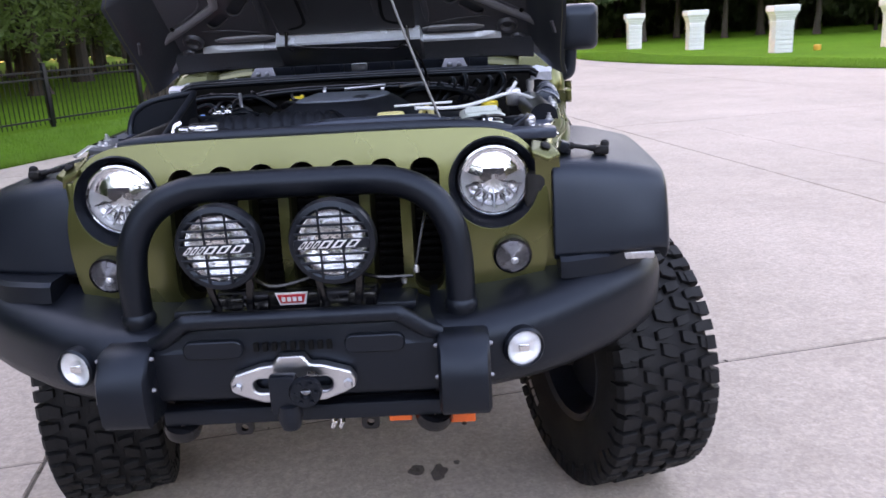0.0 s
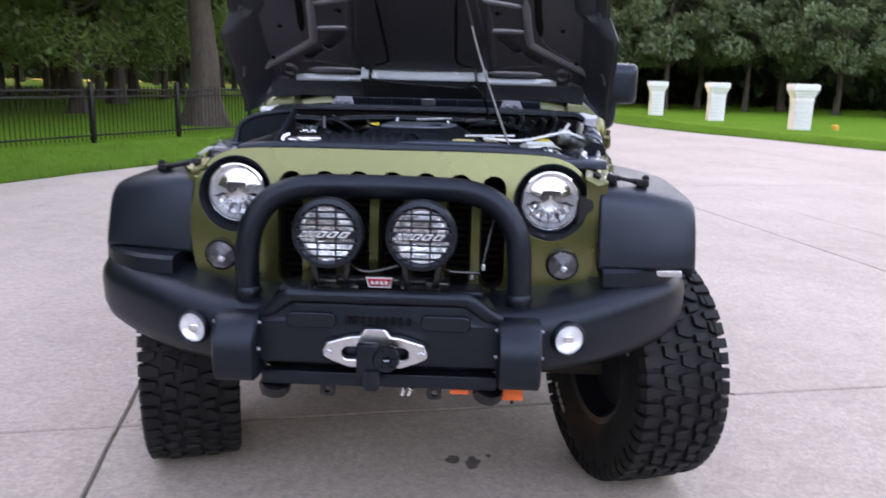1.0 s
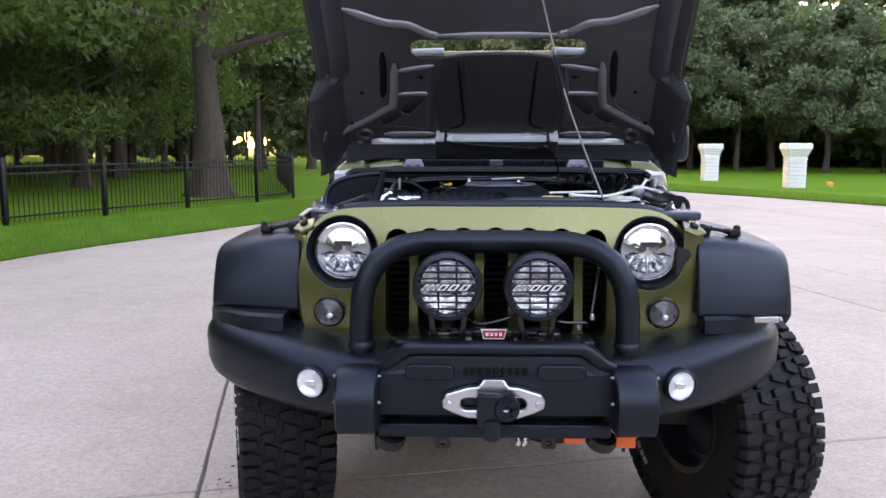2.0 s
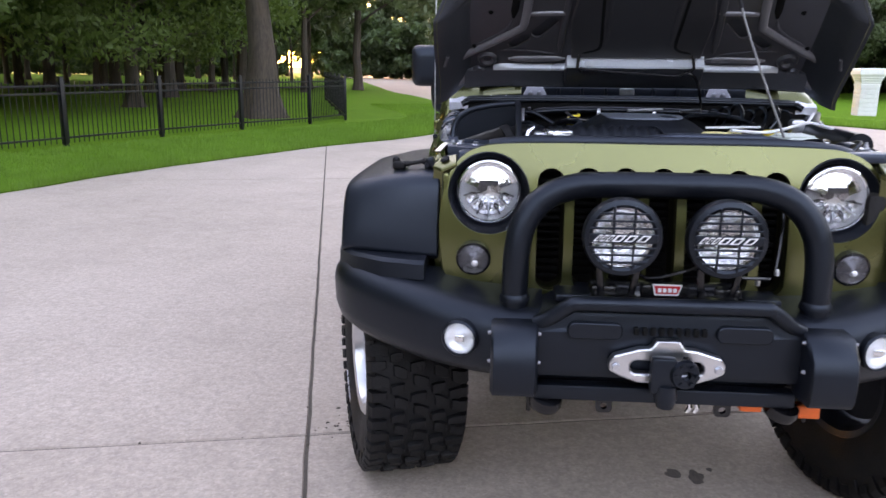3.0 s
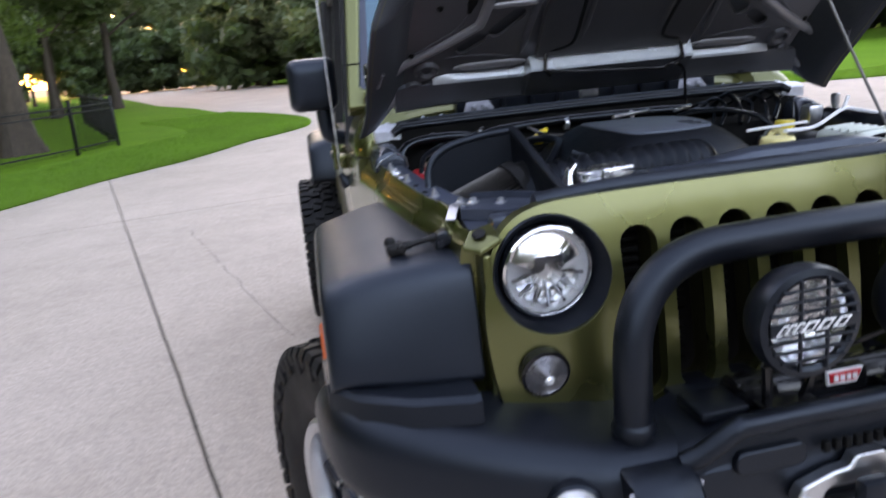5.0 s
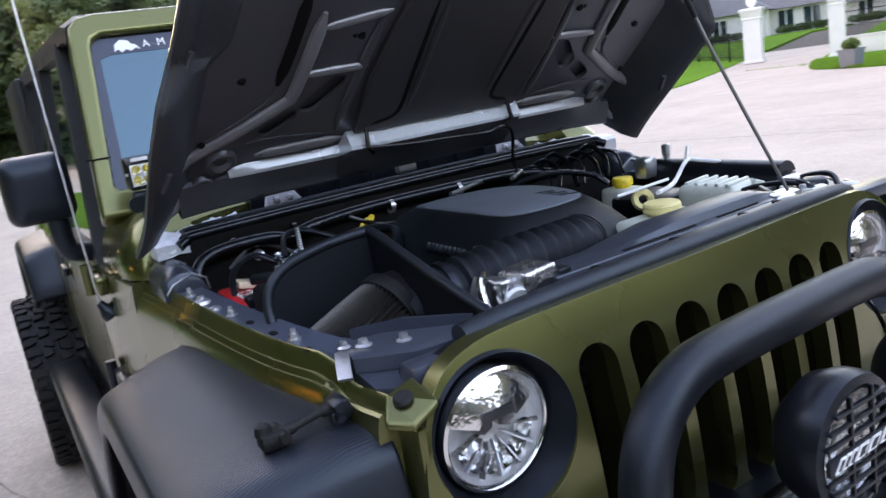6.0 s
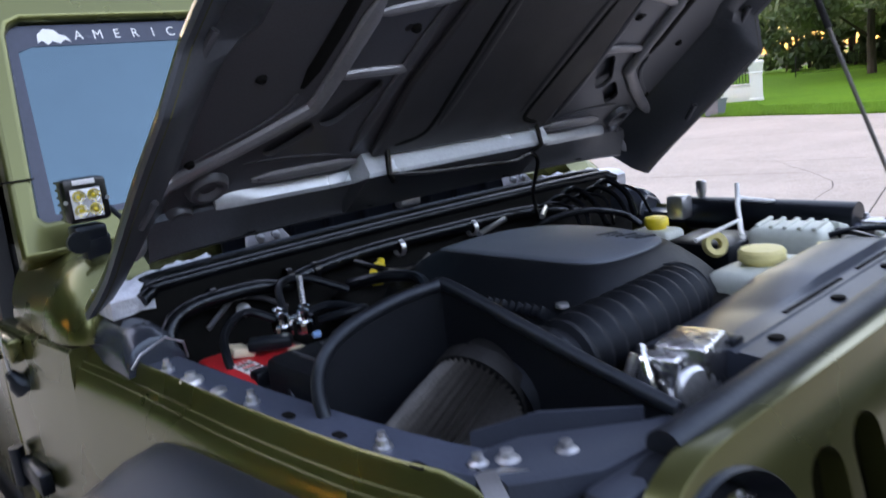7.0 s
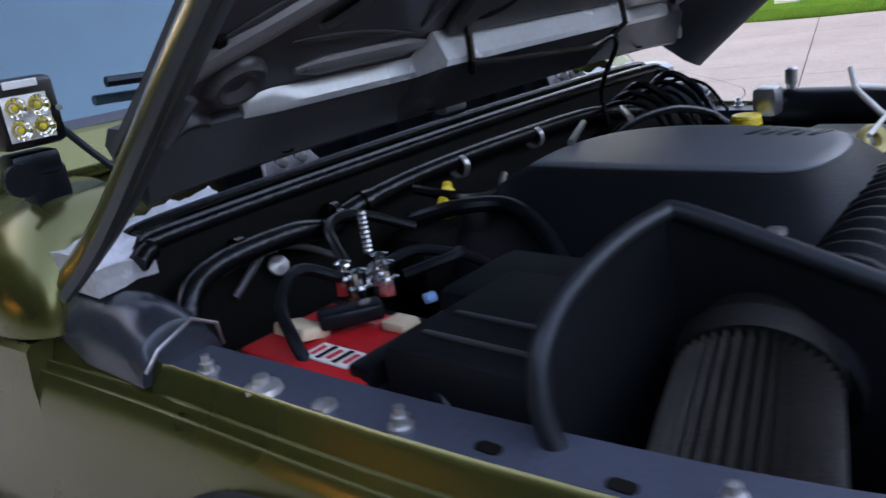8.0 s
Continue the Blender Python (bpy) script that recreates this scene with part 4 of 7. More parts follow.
# ---- wheel-arch flares ----
def flare(s, y_off=0.0, back=False):
    inner = [(-0.055, 0.925), (-0.045, 0.99), (-0.022, 1.10), (0.0, 1.150), (0.05, 1.168), (0.20, 1.176), (0.45, 1.182), (0.66, 1.178), (0.77, 1.158), (0.86, 1.10), (0.98, 0.98), (1.10, 0.82), (1.16, 0.70)]
    outer = [(-0.015, 0.932), (-0.005, 0.985), (0.03, 1.075), (0.06, 1.112), (0.11, 1.128), (0.24, 1.136), (0.45, 1.142), (0.60, 1.140), (0.69, 1.122), (0.78, 1.07), (0.90, 0.96), (1.02, 0.82), (1.08, 0.70)]
    a, b = spline([(y, z, 0) for y, z in inner], 3), spline([(y, z, 0) for y, z in outer], 3)
    rings = []
    mid = Vector((0.48, 0.45, 0))
    for p, q in zip(a, b):
        inn = (mid - q).normalized()
        pts = []
        for x, f, d in ((0.650, 0.0, 0.0), (0.72, 0.05, -0.002), (0.82, 0.35, -0.004), (0.90, 0.78, -0.003), (0.940, 0.97, 0.0), (0.957, 1.0, 0.010), (0.963, 1.0, 0.03), (0.963, 1.0, 0.075)):
            w = p.lerp(q, f) + inn * d
            pts.append(Vector((s * x, w.x + y_off, w.y)))
        for x, f, d in ((0.950, 1.0, 0.075), (0.93, 0.9, 0.03), (0.65, 0.0, 0.03)):
            w = p.lerp(q, f) + inn * d
            pts.append(Vector((s * x, w.x + y_off, w.y)))
        rings.append(pts)
    bm = loft(bmesh.new(), rings)
    return bevelled(part("wheel_arch_flare", bm, FLARE, car, "moulded black wheel-arch flare", sharp=0.55), 0.008, 3, 35)


for s in (-1, 1):
    f = flare(s)
    bm = bmesh.new()
    box(bm, (s * 0.964, 0.085, 1.00), (0.012, 0.045, 0.075), 0.004, Matrix.Rotation(radians(-18), 4, "X"))
    part("side_marker", bm, ORANGE, f, "orange side marker lens")
    bm = bmesh.new()
    box(bm, (s * 0.80, 0.01, 0.905), (0.24, 0.05, 0.022), 0.006)
    part("flare_bracket", bm, STEEL if s > 0 else PLASTIC, f)
    flare(s, 2.95)
    # rubber bonnet latch, unhooked and lying on the flare
    bm = bmesh.new()
    box(bm, (s * 0.690, 0.082, 1.190), (0.026, 0.044, 0.032), 0.006, Matrix.Rotation(radians(s * 20), 4, "Y"))
    box(bm, (s * 0.702, 0.082, 1.168), (0.014, 0.030, 0.040), 0.004)
    cyl(bm, (s * 0.700, 0.052, 1.182), (s * 0.700, 0.112, 1.182), 0.006, seg=10)
    latch = part("bonnet_latch", bm, PLASTIC, car, "black rubber bonnet latch hanging loose over the flare")
    bm = bmesh.new()
    sweep(bm, spline([(s * 0.695, 0.084, 1.192), (s * 0.72, 0.085, 1.190), (s * 0.755, 0.086, 1.184), (s * 0.79, 0.088, 1.179)], 5), [0.010] * 5 + [0.006] * 6 + [0.009] * 5, 10)
    part("strap", bm, RUBBER, latch)
    bm = bmesh.new()
    box(bm, (s * 0.792, 0.090, 1.176), (0.040, 0.034, 0.026), 0.008)
    cyl(bm, (s * 0.780, 0.064, 1.180), (s * 0.780, 0.118, 1.180), 0.008, seg=12)
    lathe(bm, [(0, -0.004), (0.013, 0), (0.011, 0.012), (0.005, 0.016), (0, 0.016)], Matrix.Translation((s * 0.802, 0.094, 1.186)), 12)
    part("grip", bm, RUBBER, latch)


# ---- wheels ----
def wheel(x, y, z, steer, out):
    w = out
    tyre_prof = [(0.225, -0.135), (0.26, -0.150), (0.33, -0.163), (0.385, -0.158), (0.412, -0.142), (0.420, -0.12), (0.424, 0.0), (0.420, 0.12), (0.412, 0.142), (0.385, 0.158), (0.33, 0.163), (0.26, 0.150), (0.225, 0.135)]
    turn = Matrix.Rotation(radians(90), 4, "Y")
    bm = lathe(bmesh.new(), tyre_prof, turn, 72)
    wh = part("wheel", bm, RUBBER, car, "knobbly black mud tyre on a silver-rimmed wheel", m=pose(x, y, z, 0, 0, steer))
    bm = bmesh.new()
    rng = random.Random(3)
    n = 52
    for k in range(n):
        for row, (u, wd, off) in enumerate(((-0.128, 0.058, 0.0), (-0.068, 0.058, 0.5), (0.0, 0.062, 0.15), (0.068, 0.058, 0.6), (0.128, 0.058, 0.1))):
            a = 2 * math.pi * (k + off) / n
            h0, h1 = 0.415, 0.441 - (0.006 if abs(u) > 0.1 else 0) - 0.004 * ((k + row) % 2)
            half = math.pi / n * ((0.74 if (k + row) % 2 else 0.56) + rng.uniform(-0.03, 0.03))
            tw = 0.34 * (1 if (k + row) % 2 else -1)
            pts = []
            for du, da in ((-0.5, -1), (-0.15, -1.15), (0.5, -0.8), (0.5, 0.9), (0.1, 1.1), (-0.5, 0.85)):
                pts.append((u + (0.006 if (k + row) % 2 else -0.005) + du * wd * (0.80 if row % 2 else 0.86), a + da * half + tw * du * half * 2))
            rings = []
            for r, sh in ((h0, 1.0), (h1 - 0.004, 0.97), (h1, 0.88)):
                cu, ca = sum(p[0] for p in pts) / 6, sum(p[1] for p in pts) / 6
                rings.append([Vector((cu + (p[0] - cu) * sh, r * math.cos(ca + (p[1] - ca) * sh), r * math.sin(ca + (p[1] - ca) * sh))) for p in pts])
            loft(bm, rings)
        for sd in (-1, 1):      # shoulder lugs that run down the sidewall
            a = 2 * math.pi * (k + (0.0 if sd < 0 else 0.1)) / n
            half = math.pi / n * (0.75 if k % 2 else 0.62)
            rings = []
            for r, uu in ((0.434, 0.158), (0.412, 0.170), (0.385 - (0.02 if k % 2 else 0), 0.166)):
                rings.append([Vector((sd * (uu - 0.03 * q), r * math.cos(a + da * half), r * math.sin(a + da * half))) for da, q in ((-1, 0), (1, 0), (1, 1), (-1, 1))])
            loft(bm, rings)
    part("tread", bm, RUBBER, wh, "deep mud-terrain tread blocks", smooth=False)
    for sd in (-1, 1):
        bm = bmesh.new()
        for k, (a0, wlen) in enumerate(((2.2, 0.10), (2.34, 0.06), (2.42, 0.09), (2.54, 0.05), (2.62, 0.08), (5.3, 0.10), (5.42, 0.07), (5.52, 0.09), (5.64, 0.06))):
            loft(bm, [[Vector((sd * 0.1645, r * math.cos(a0 + wlen * q), r * math.sin(a0 + wlen * q))) for q in (0, 0.33, 0.67, 1)] + [Vector((sd * 0.158, r * math.cos(a0 + wlen * q), r * math.sin(a0 + wlen * q))) for q in (1, 0.67, 0.33, 0)] for r in (0.318, 0.338)])
        part("sidewall_marks", bm, STEEL, wh, "raised pale marks on the sidewall", smooth=False)
    bm = lathe(bmesh.new(), [(0.186, 0.085), (0.188, 0.10), (0.226, 0.118), (0.236, 0.136), (0.222, 0.146), (0.195, 0.140), (0.186, 0.11), (0.186, 0.085)], turn if out > 0 else turn @ Matrix.Rotation(math.pi, 4, "X"), 56)
    part("rim", bm, ALU, wh, "silver outer ring of the wheel")
    bm = lathe(bmesh.new(), [(0.205, -0.13), (0.226, -0.138), (0.232, -0.128), (0.20, -0.09), (0.195, 0.06), (0.222, 0.11), (0.188, 0.09), (0.186, -0.09), (0.205, -0.13)], turn if out > 0 else turn @ Matrix.Rotation(math.pi, 4, "X"), 48)
    part("barrel", bm, RIM_DARK, wh, "dark wheel barrel")
    for k in range(5):
        a = 2 * math.pi * k / 5 + 0.35
        d, t = Vector((0, math.cos(a), math.sin(a))), Vector((0, -math.sin(a), math.cos(a)))
        for q in (-1, 1):
            bm = bmesh.new()
            sweep(bm, [Vector((out * 0.085, 0, 0)) + d * 0.045 + t * q * 0.02, Vector((out * 0.095, 0, 0)) + d * 0.11 + t * q * 0.028, Vector((out * 0.085, 0, 0)) + d * 0.195 + t * q * 0.048], 0.017, 8)
            part("spoke", bm, RIM_DARK if q < 0 else ALU, wh)
        bm = cyl(bmesh.new(), Vector((out * 0.085, 0, 0)) + d * 0.062, Vector((out * 0.112, 0, 0)) + d * 0.062, 0.011, 0.009, 6)
        part("lug_nut", bm, CHROME, wh)
    bm = lathe(bmesh.new(), [(0.0, 0.115), (0.035, 0.112), (0.046, 0.095), (0.075, 0.085), (0.08, 0.02), (0.17, -0.02), (0.17, -0.05), (0.0, -0.05)], turn if out > 0 else turn @ Matrix.Rotation(math.pi, 4, "X"), 32)
    part("hub", bm, RIM_DARK, wh, "dark hub and brake disc")


wheel(-0.862, 0.435, 0.432, 20, -1)
wheel(0.850, 0.475, 0.432, 20, 1)
wheel(-0.885, 3.41, 0.432, 0, -1)
wheel(0.885, 3.41, 0.432, 0, 1)
bm = bmesh.new()
cyl(bm, (-0.75, 0.46, 0.42), (0.75, 0.46, 0.42), 0.042, seg=16)
lathe(bm, [(0, -0.12), (0.10, -0.09), (0.13, 0), (0.10, 0.09), (0, 0.12)], Matrix.Translation((0.22, 0.44, 0.42)), 20)
cyl(bm, (-0.7, 0.34, 0.47), (0.7, 0.36, 0.50), 0.018, seg=10)
part("front_axle", bm, RUST, car, "muddy solid front axle")
for s in (-1, 1):
    bm = bmesh.new()
    cyl(bm, (s * 0.56, 0.46, 0.44), (s * 0.54, 0.46, 0.92), 0.055, seg=16)
    cyl(bm, (s * 0.60, 0.56, 0.44), (s * 0.58, 0.60, 0.98), 0.028, seg=12)
    part("coil_strut", bm, UNDER, car)
    bm = bmesh.new()
    box(bm, (s * 0.41, 1.6, 0.66), (0.09, 3.7, 0.12), 0.01)
    part("frame_rail", bm, UNDER, car)
    bm = bmesh.new()
    box(bm, (s * 0.61, 0.52, 0.98), (0.06, 1.05, 0.32), 0.02)
    part("inner_wing", bm, UNDER, car)
bm = cyl(bmesh.new(), (-0.75, 3.41, 0.42), (0.75, 3.41, 0.42), 0.045, seg=16)
part("rear_axle", bm, RUST, car)
bm = bmesh.new()
box(bm, (0, 0.55, 0.62), (0.55, 0.8, 0.16), 0.04)
part("sump", bm, UNDER, car)
bm = bmesh.new()
box(bm, (0.05, 1.75, 0.60), (0.42, 1.6, 0.20), 0.06)
cyl(bm, (0.05, 2.4, 0.56), (0.05, 3.3, 0.45), 0.04, seg=14)
part("transmission", bm, UNDER, car, "dark transmission and rear shaft")
for s in (-1, 1):
    bm = bmesh.new()
    arc = [(0.47 + 0.50 * math.cos(radians(a)), 0.47 + 0.56 * math.sin(radians(a))) for a in range(30, 141, 11)]
    loft(bm, [[(s * x, y, z) for y, z in arc] + [(s * x, 0.47 + (y - 0.47) * 1.03, 0.47 + (z - 0.47) * 1.03) for y, z in arc[::-1]] for x in (0.50, 0.86)])
    part("wheel_house", bm, UNDER, car, "dark wheel-house liner")
# ---- the bonnet, propped open ----
HD, HN = Vector((0, -0.79, 0.613)), Vector((0, -0.613, -0.79))
HO = Vector((0, 0.92, 1.475))


def hp(x, s, n):
    return HO + Vector((x, 0, 0)) + HD * s + HN * n


def hw(s):
    return float(np.interp(s, (-0.10, -0.04, 0.02, 0.12, 0.25, 0.385, 0.445, 0.55, 1.06), (0.785, 0.772, 0.765, 0.762, 0.757, 0.747, 0.708, 0.696, 0.670)))


def edge_n(s):
    return float(np.interp(s, (-0.10, 0.385, 0.445, 1.06), (0.104, 0.094, 0.034, 0.030)))


side = [(hw(s) - 0.20, s) for s in np.linspace(-0.06, 1.04, 12).tolist()]
window = [(u, v) for u, v in rounded(0, 0.575, 0.76, 0.165, 0.05)]
bm = fill(bmesh.new(), [side + [(-u, v) for u, v in side[::-1]], window], hp, -0.055, -0.043)
hood = part("bonnet", bm, OLIVE, car, "olive bonnet raised on a prop rod, dark underside showing", smooth=False)
STEPS = np.linspace(-0.10, 0.375, 10).tolist() + np.linspace(0.385, 0.445, 7).tolist() + np.linspace(0.47, 1.06, 13).tolist()
for s in (-1, 1):
    rings = []
    for q in STEPS:
        w, ns = hw(q), edge_n(q)
        rings.append([hp(s * a, q, b) for a, b in ((w - 0.215, -0.056), (w - 0.11, -0.030 + 0.25 * ns), (w - 0.04, ns - 0.050), (w - 0.010, ns - 0.030), (w, ns - 0.016), (w + 0.001, ns), (w - 0.010, ns + 0.003), (w - 0.016, ns - 0.012), (w - 0.045, ns - 0.044), (w - 0.11, -0.024 + 0.25 * ns), (w - 0.215, -0.046))])
    part("side_skin", loft(bmesh.new(), rings), OLIVE, hood, "rolled olive side edge", sharp=0.8)
    rings = []
    for q in STEPS[:-1]:
        w, ns = hw(q), edge_n(q)
        rings.append([hp(s * a, q, b) for a, b in ((w + 0.003, ns + 0.006), (w - 0.014, ns + 0.001), (w - 0.05, max(0.010, ns - 0.022)), (w - 0.085, 0.012 + ns * 0.28), (w - 0.115, 0.006), (w - 0.125, 0.001), (w - 0.13, -0.012), (w - 0.05, ns - 0.030), (w + 0.003, ns - 0.006))])
    part("inner_flange", loft(bmesh.new(), rings), FLANGE, hood, sharp=0.8)
    # side buffers along the flange
    for q in (0.16, 0.44):
        bm = bmesh.new()
        sweep(bm, [hp(s * (hw(q) - 0.030), q - 0.03, edge_n(q) - 0.006), hp(s * (hw(q) - 0.045), q + 0.02, edge_n(q) - 0.014)], 0.0065, 8)
        part("buffer", bm, LINER, hood)
# rear edge: stiffening box with a rolled lip, deeper in the middle
def step_at(x):
    k = min(1.0, max(0.0, (0.268 - abs(x)) / 0.008))
    f = min(1.0, max(0.15, (0.60 - abs(x)) / 0.09))
    return 0.006 + 0.022 * f + k * 0.050, 0.004 + 0.017 * f + k * 0.024


REAR = [-0.668, -0.664, -0.655, -0.64, -0.60, -0.55, -0.51, -0.45, -0.38, -0.32, -0.276, -0.268, -0.260, -0.252, -0.15]
REAR = REAR + [0.0] + [-x for x in REAR[::-1]]
bm = bmesh.new()
rings = []
for x in REAR:
    c6 = (abs(x) / 0.76) ** 6
    s1, n1 = step_at(x)
    rings.append([hp(x, a - 0.020 * c6, b + 0.015 * c6) for a, b in ((s1 + 0.004, -0.008), (s1, n1), (s1 - 0.006, n1 + 0.003), (-0.030, max(n1, 0.028)), (-0.050, 0.044), (-0.060, 0.042), (-0.068, 0.015), (-0.066, -0.05), (-0.04, -0.055))])
loft(bm, rings)
part("rear_lip", bm, FLANGE, hood, sharp=0.8)
# inner pressing with openings
inner = [(hw(s) - 0.08, s) for s in np.linspace(-0.03, 1.0, 10).tolist()]


def oval(a, b, r, n=9):
    d = math.atan2(b[1] - a[1], b[0] - a[0])
    return [(b[0] + r * math.cos(d + t), b[1] + r * math.sin(d + t)) for t in np.linspace(-math.pi / 2, math.pi / 2, n).tolist()] + [(a[0] + r * math.cos(d + t), a[1] + r * math.sin(d + t)) for t in np.linspace(math.pi / 2, 3 * math.pi / 2, n).tolist()]


holes = [rounded(0, 0.572, 0.66, 0.098, 0.040)]
for sg in (-1, 1):
    holes += [oval((sg * 0.325, 0.280), (sg * 0.378, 0.214), 0.024), oval((sg * 0.424, 0.188), (sg * 0.470, 0.148), 0.020)]
    holes += [circle(sg * x, q, r, 12) for x, q, r in ((0.398, 0.464, 0.010), (0.408, 0.360, 0.010), (0.414, 0.306, 0.010), (0.315, 0.420, 0.008))]
bm = fill(bmesh.new(), [inner + [(-u, v) for u, v in inner[::-1]]] + holes, hp, 0.0, -0.010)
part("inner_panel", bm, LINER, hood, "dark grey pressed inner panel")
for sg in (-1, 1):
    bm = prism(bmesh.new(), [(sg * 0.29, 0.10), (sg * 0.54, 0.10), (sg * 0.54, 0.50), (sg * 0.29, 0.50)], hp, -0.024, -0.019)
    part("recess_plate", bm, FLANGE, hood, "dark recess behind the oval openings", smooth=False)


def rib(pts, r=0.016, h=0.55, mat=None, name="rib"):
    ps = spline([hp(x, s, n) for x, s, n in pts], 6)
    rings = []
    for i, p in enumerate(ps):
        d = (ps[min(i + 1, len(ps) - 1)] - ps[max(i - 1, 0)]).normalized()
        side_ = d.cross(HN).normalized()
        e = min(1.0, 0.35 + 0.65 * min(i, len(ps) - 1 - i) / 2)
        rings.append([p + side_ * r * e * math.cos(a) + HN * r * h * e * math.sin(a) for a in np.linspace(0, 2 * math.pi, 11)[:-1]])
    part(name, loft(bmesh.new(), rings), mat or RIB_SHEEN, hood)


for sg in (-1, 1):
    rib([(sg * 0.690, 0.086, 0.030), (sg * 0.656, 0.099, 0.010), (sg * 0.628, 0.112, 0.004), (sg * 0.54, 0.172, 0.004), (sg * 0.446, 0.242, 0.004), (sg * 0.430, 0.264, 0.004), (sg * 0.415, 0.36, 0.004), (sg * 0.400, 0.50, 0.004)], 0.016, 0.7)
    rib([(sg * 0.418, 0.322, 0.003), (sg * 0.34, 0.328, 0.004), (sg * 0.262, 0.328, 0.004)], 0.010, 0.7)
    rib([(sg * 0.400, 0.455, 0.003), (sg * 0.32, 0.474, 0.004), (sg * 0.245, 0.488, 0.004)], 0.010, 0.7)
    rib([(sg * 0.49, 0.066, 0.003), (sg * 0.38, 0.072, 0.005), (sg * 0.268, 0.074, 0.006)], 0.015)
    # low step beside the pad and shallow beads on the panel
    rib([(sg * 0.290, 0.105, 0.002), (sg * 0.282, 0.25, 0.003), (sg * 0.262, 0.47, 0.003)], 0.012, 0.5, LINER)
    rib([(sg * 0.305, 0.095, 0.002), (sg * 0.42, 0.115, 0.002), (sg * 0.52, 0.118, 0.002)], 0.005, 0.5, LINER)
    rib([(sg * 0.62, 0.140, 0.002), (sg * 0.53, 0.206, 0.002), (sg * 0.485, 0.252, 0.002), (sg * 0.472, 0.29, 0.002)], 0.006, 0.6, LINER)
    for x, q in ((0.20, 0.006), (0.475, 0.000)):
        part("lip_hole", lathe(bmesh.new(), [(0.0085, 0.0), (0.007, 0.002), (0, 0.0025)], aim(hp(sg * x, -0.044, 0.0425), HN + HD * -0.9), 12), MATTE, hood)
    rib([(sg * 0.692, -0.055, 0.044), (sg * 0.655, -0.027, 0.014), (sg * 0.628, 0.000, 0.006)], 0.013)
    rib([(sg * 0.215, 0.645, 0.004), (sg * 0.26, 0.658, 0.004), (sg * 0.33, 0.700, 0.004), (sg * 0.42, 0.716, 0.004), (sg * 0.56, 0.78, 0.004)], 0.016, 0.7)
    rib([(sg * 0.468, 0.30, 0.001), (sg * 0.452, 0.42, 0.001), (sg * 0.440, 0.56, 0.001)], 0.014, 0.25, MATTE, "dark_channel")
    part("window_tube", sweep(bmesh.new(), [hp(sg * 0.205, 0.540, -0.020), hp(sg * 0.325, 0.534, -0.020)], 0.014, 12), BAND, hood, "pale tube behind the opening")
    for x, s_, r in ((0.608, -0.008, 0.030), (0.572, 0.066, 0.040)):
        bm = lathe(bmesh.new(), [(r, -0.004), (r * 0.95, 0.006), (r * 0.80, 0.013), (r * 0.62, 0.013), (r * 0.48, 0.008), (r * 0.40, 0.003), (0, 0.002)], aim(hp(sg * x, s_, 0.0), HN), 28)
        part("round_pressing", bm, LINER, hood)
    for x, s_ in ((0.42, 0.02), (0.62, 0.14), (0.30, 0.42), (0.55, 0.33), (0.22, 0.10)):
        bm = lathe(bmesh.new(), [(0.0, 0.006), (0.006, 0.006), (0.010, 0.0)], aim(hp(sg * x, s_, 0.001), HN), 10)
        part("stud", bm, MATTE, hood)
rib([(-0.235, 0.645, 0.004), (0.235, 0.645, 0.004)], 0.016, 0.7)
# face of the stiffening box: sky sheen put into its colour, fainter towards the sides
for xs_, mat, label in (([q for q in REAR if abs(q) < 0.27], SKY_SHEEN, "satin band along the rear edge, sky sheen in its colour"), ([q for q in REAR if -0.595 < q < -0.262], BAND, "band end with fainter sky sheen in its colour"), ([q for q in REAR if 0.262 < q < 0.595], BAND, "band end with fainter sky sheen in its colour")):
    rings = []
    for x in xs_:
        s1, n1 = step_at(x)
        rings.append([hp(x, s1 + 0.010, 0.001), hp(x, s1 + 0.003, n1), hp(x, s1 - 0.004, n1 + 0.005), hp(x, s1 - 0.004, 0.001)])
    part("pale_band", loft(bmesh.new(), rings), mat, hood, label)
# dark centre pad
pad = [(-0.245, 0.092), (0.245, 0.092), (0.255, 0.30), (0.225, 0.50), (0.21, 0.545), (0.12, 0.560), (0, 0.565), (-0.12, 0.560), (-0.21, 0.545), (-0.225, 0.50), (-0.255, 0.30)]
bm = prism(bmesh.new(), pad, hp, 0.002, 0.018)
bevelled(part("centre_pad", bm, PAD, hood, "dark grey centre insulation pad"), 0.006, 2, 40)
for sg in (-1, 1):
    rib([(sg * 0.205, 0.122, 0.018), (sg * 0.155, 0.140, 0.018), (sg * 0.138, 0.175, 0.018), (sg * 0.142, 0.30, 0.018), (sg * 0.150, 0.53, 0.018)], 0.006, 0.45, MATTE, "groove")
    rib([(sg * 0.118, 0.17, 0.018), (sg * 0.120, 0.34, 0.018), (sg * 0.126, 0.53, 0.018)], 0.010, 0.35, PAD)
    # wire hooks
    bm = sweep(bmesh.new(), [hp(sg * 0.215, 0.11, 0.014), hp(sg * 0.22, 0.085, 0.055), hp(sg * 0.20, 0.060, 0.058)], 0.006, 8)
    part("hook", bm, GLOSSBLACK, hood)
bm = sweep(bmesh.new(), spline([hp(-0.21, 0.075, 0.052), hp(-0.10, 0.062, 0.056), hp(0.06, 0.050, 0.058), hp(0.16, 0.040, 0.058), hp(0.20, 0.060, 0.060), hp(0.24, 0.03, 0.070), hp(0.27, -0.06, 0.10), hp(0.28, -0.10, 0.16)], 6), 0.005, 8)
part("washer_hose", bm, GLOSSBLACK, hood, "thin black washer hose hung from hooks")
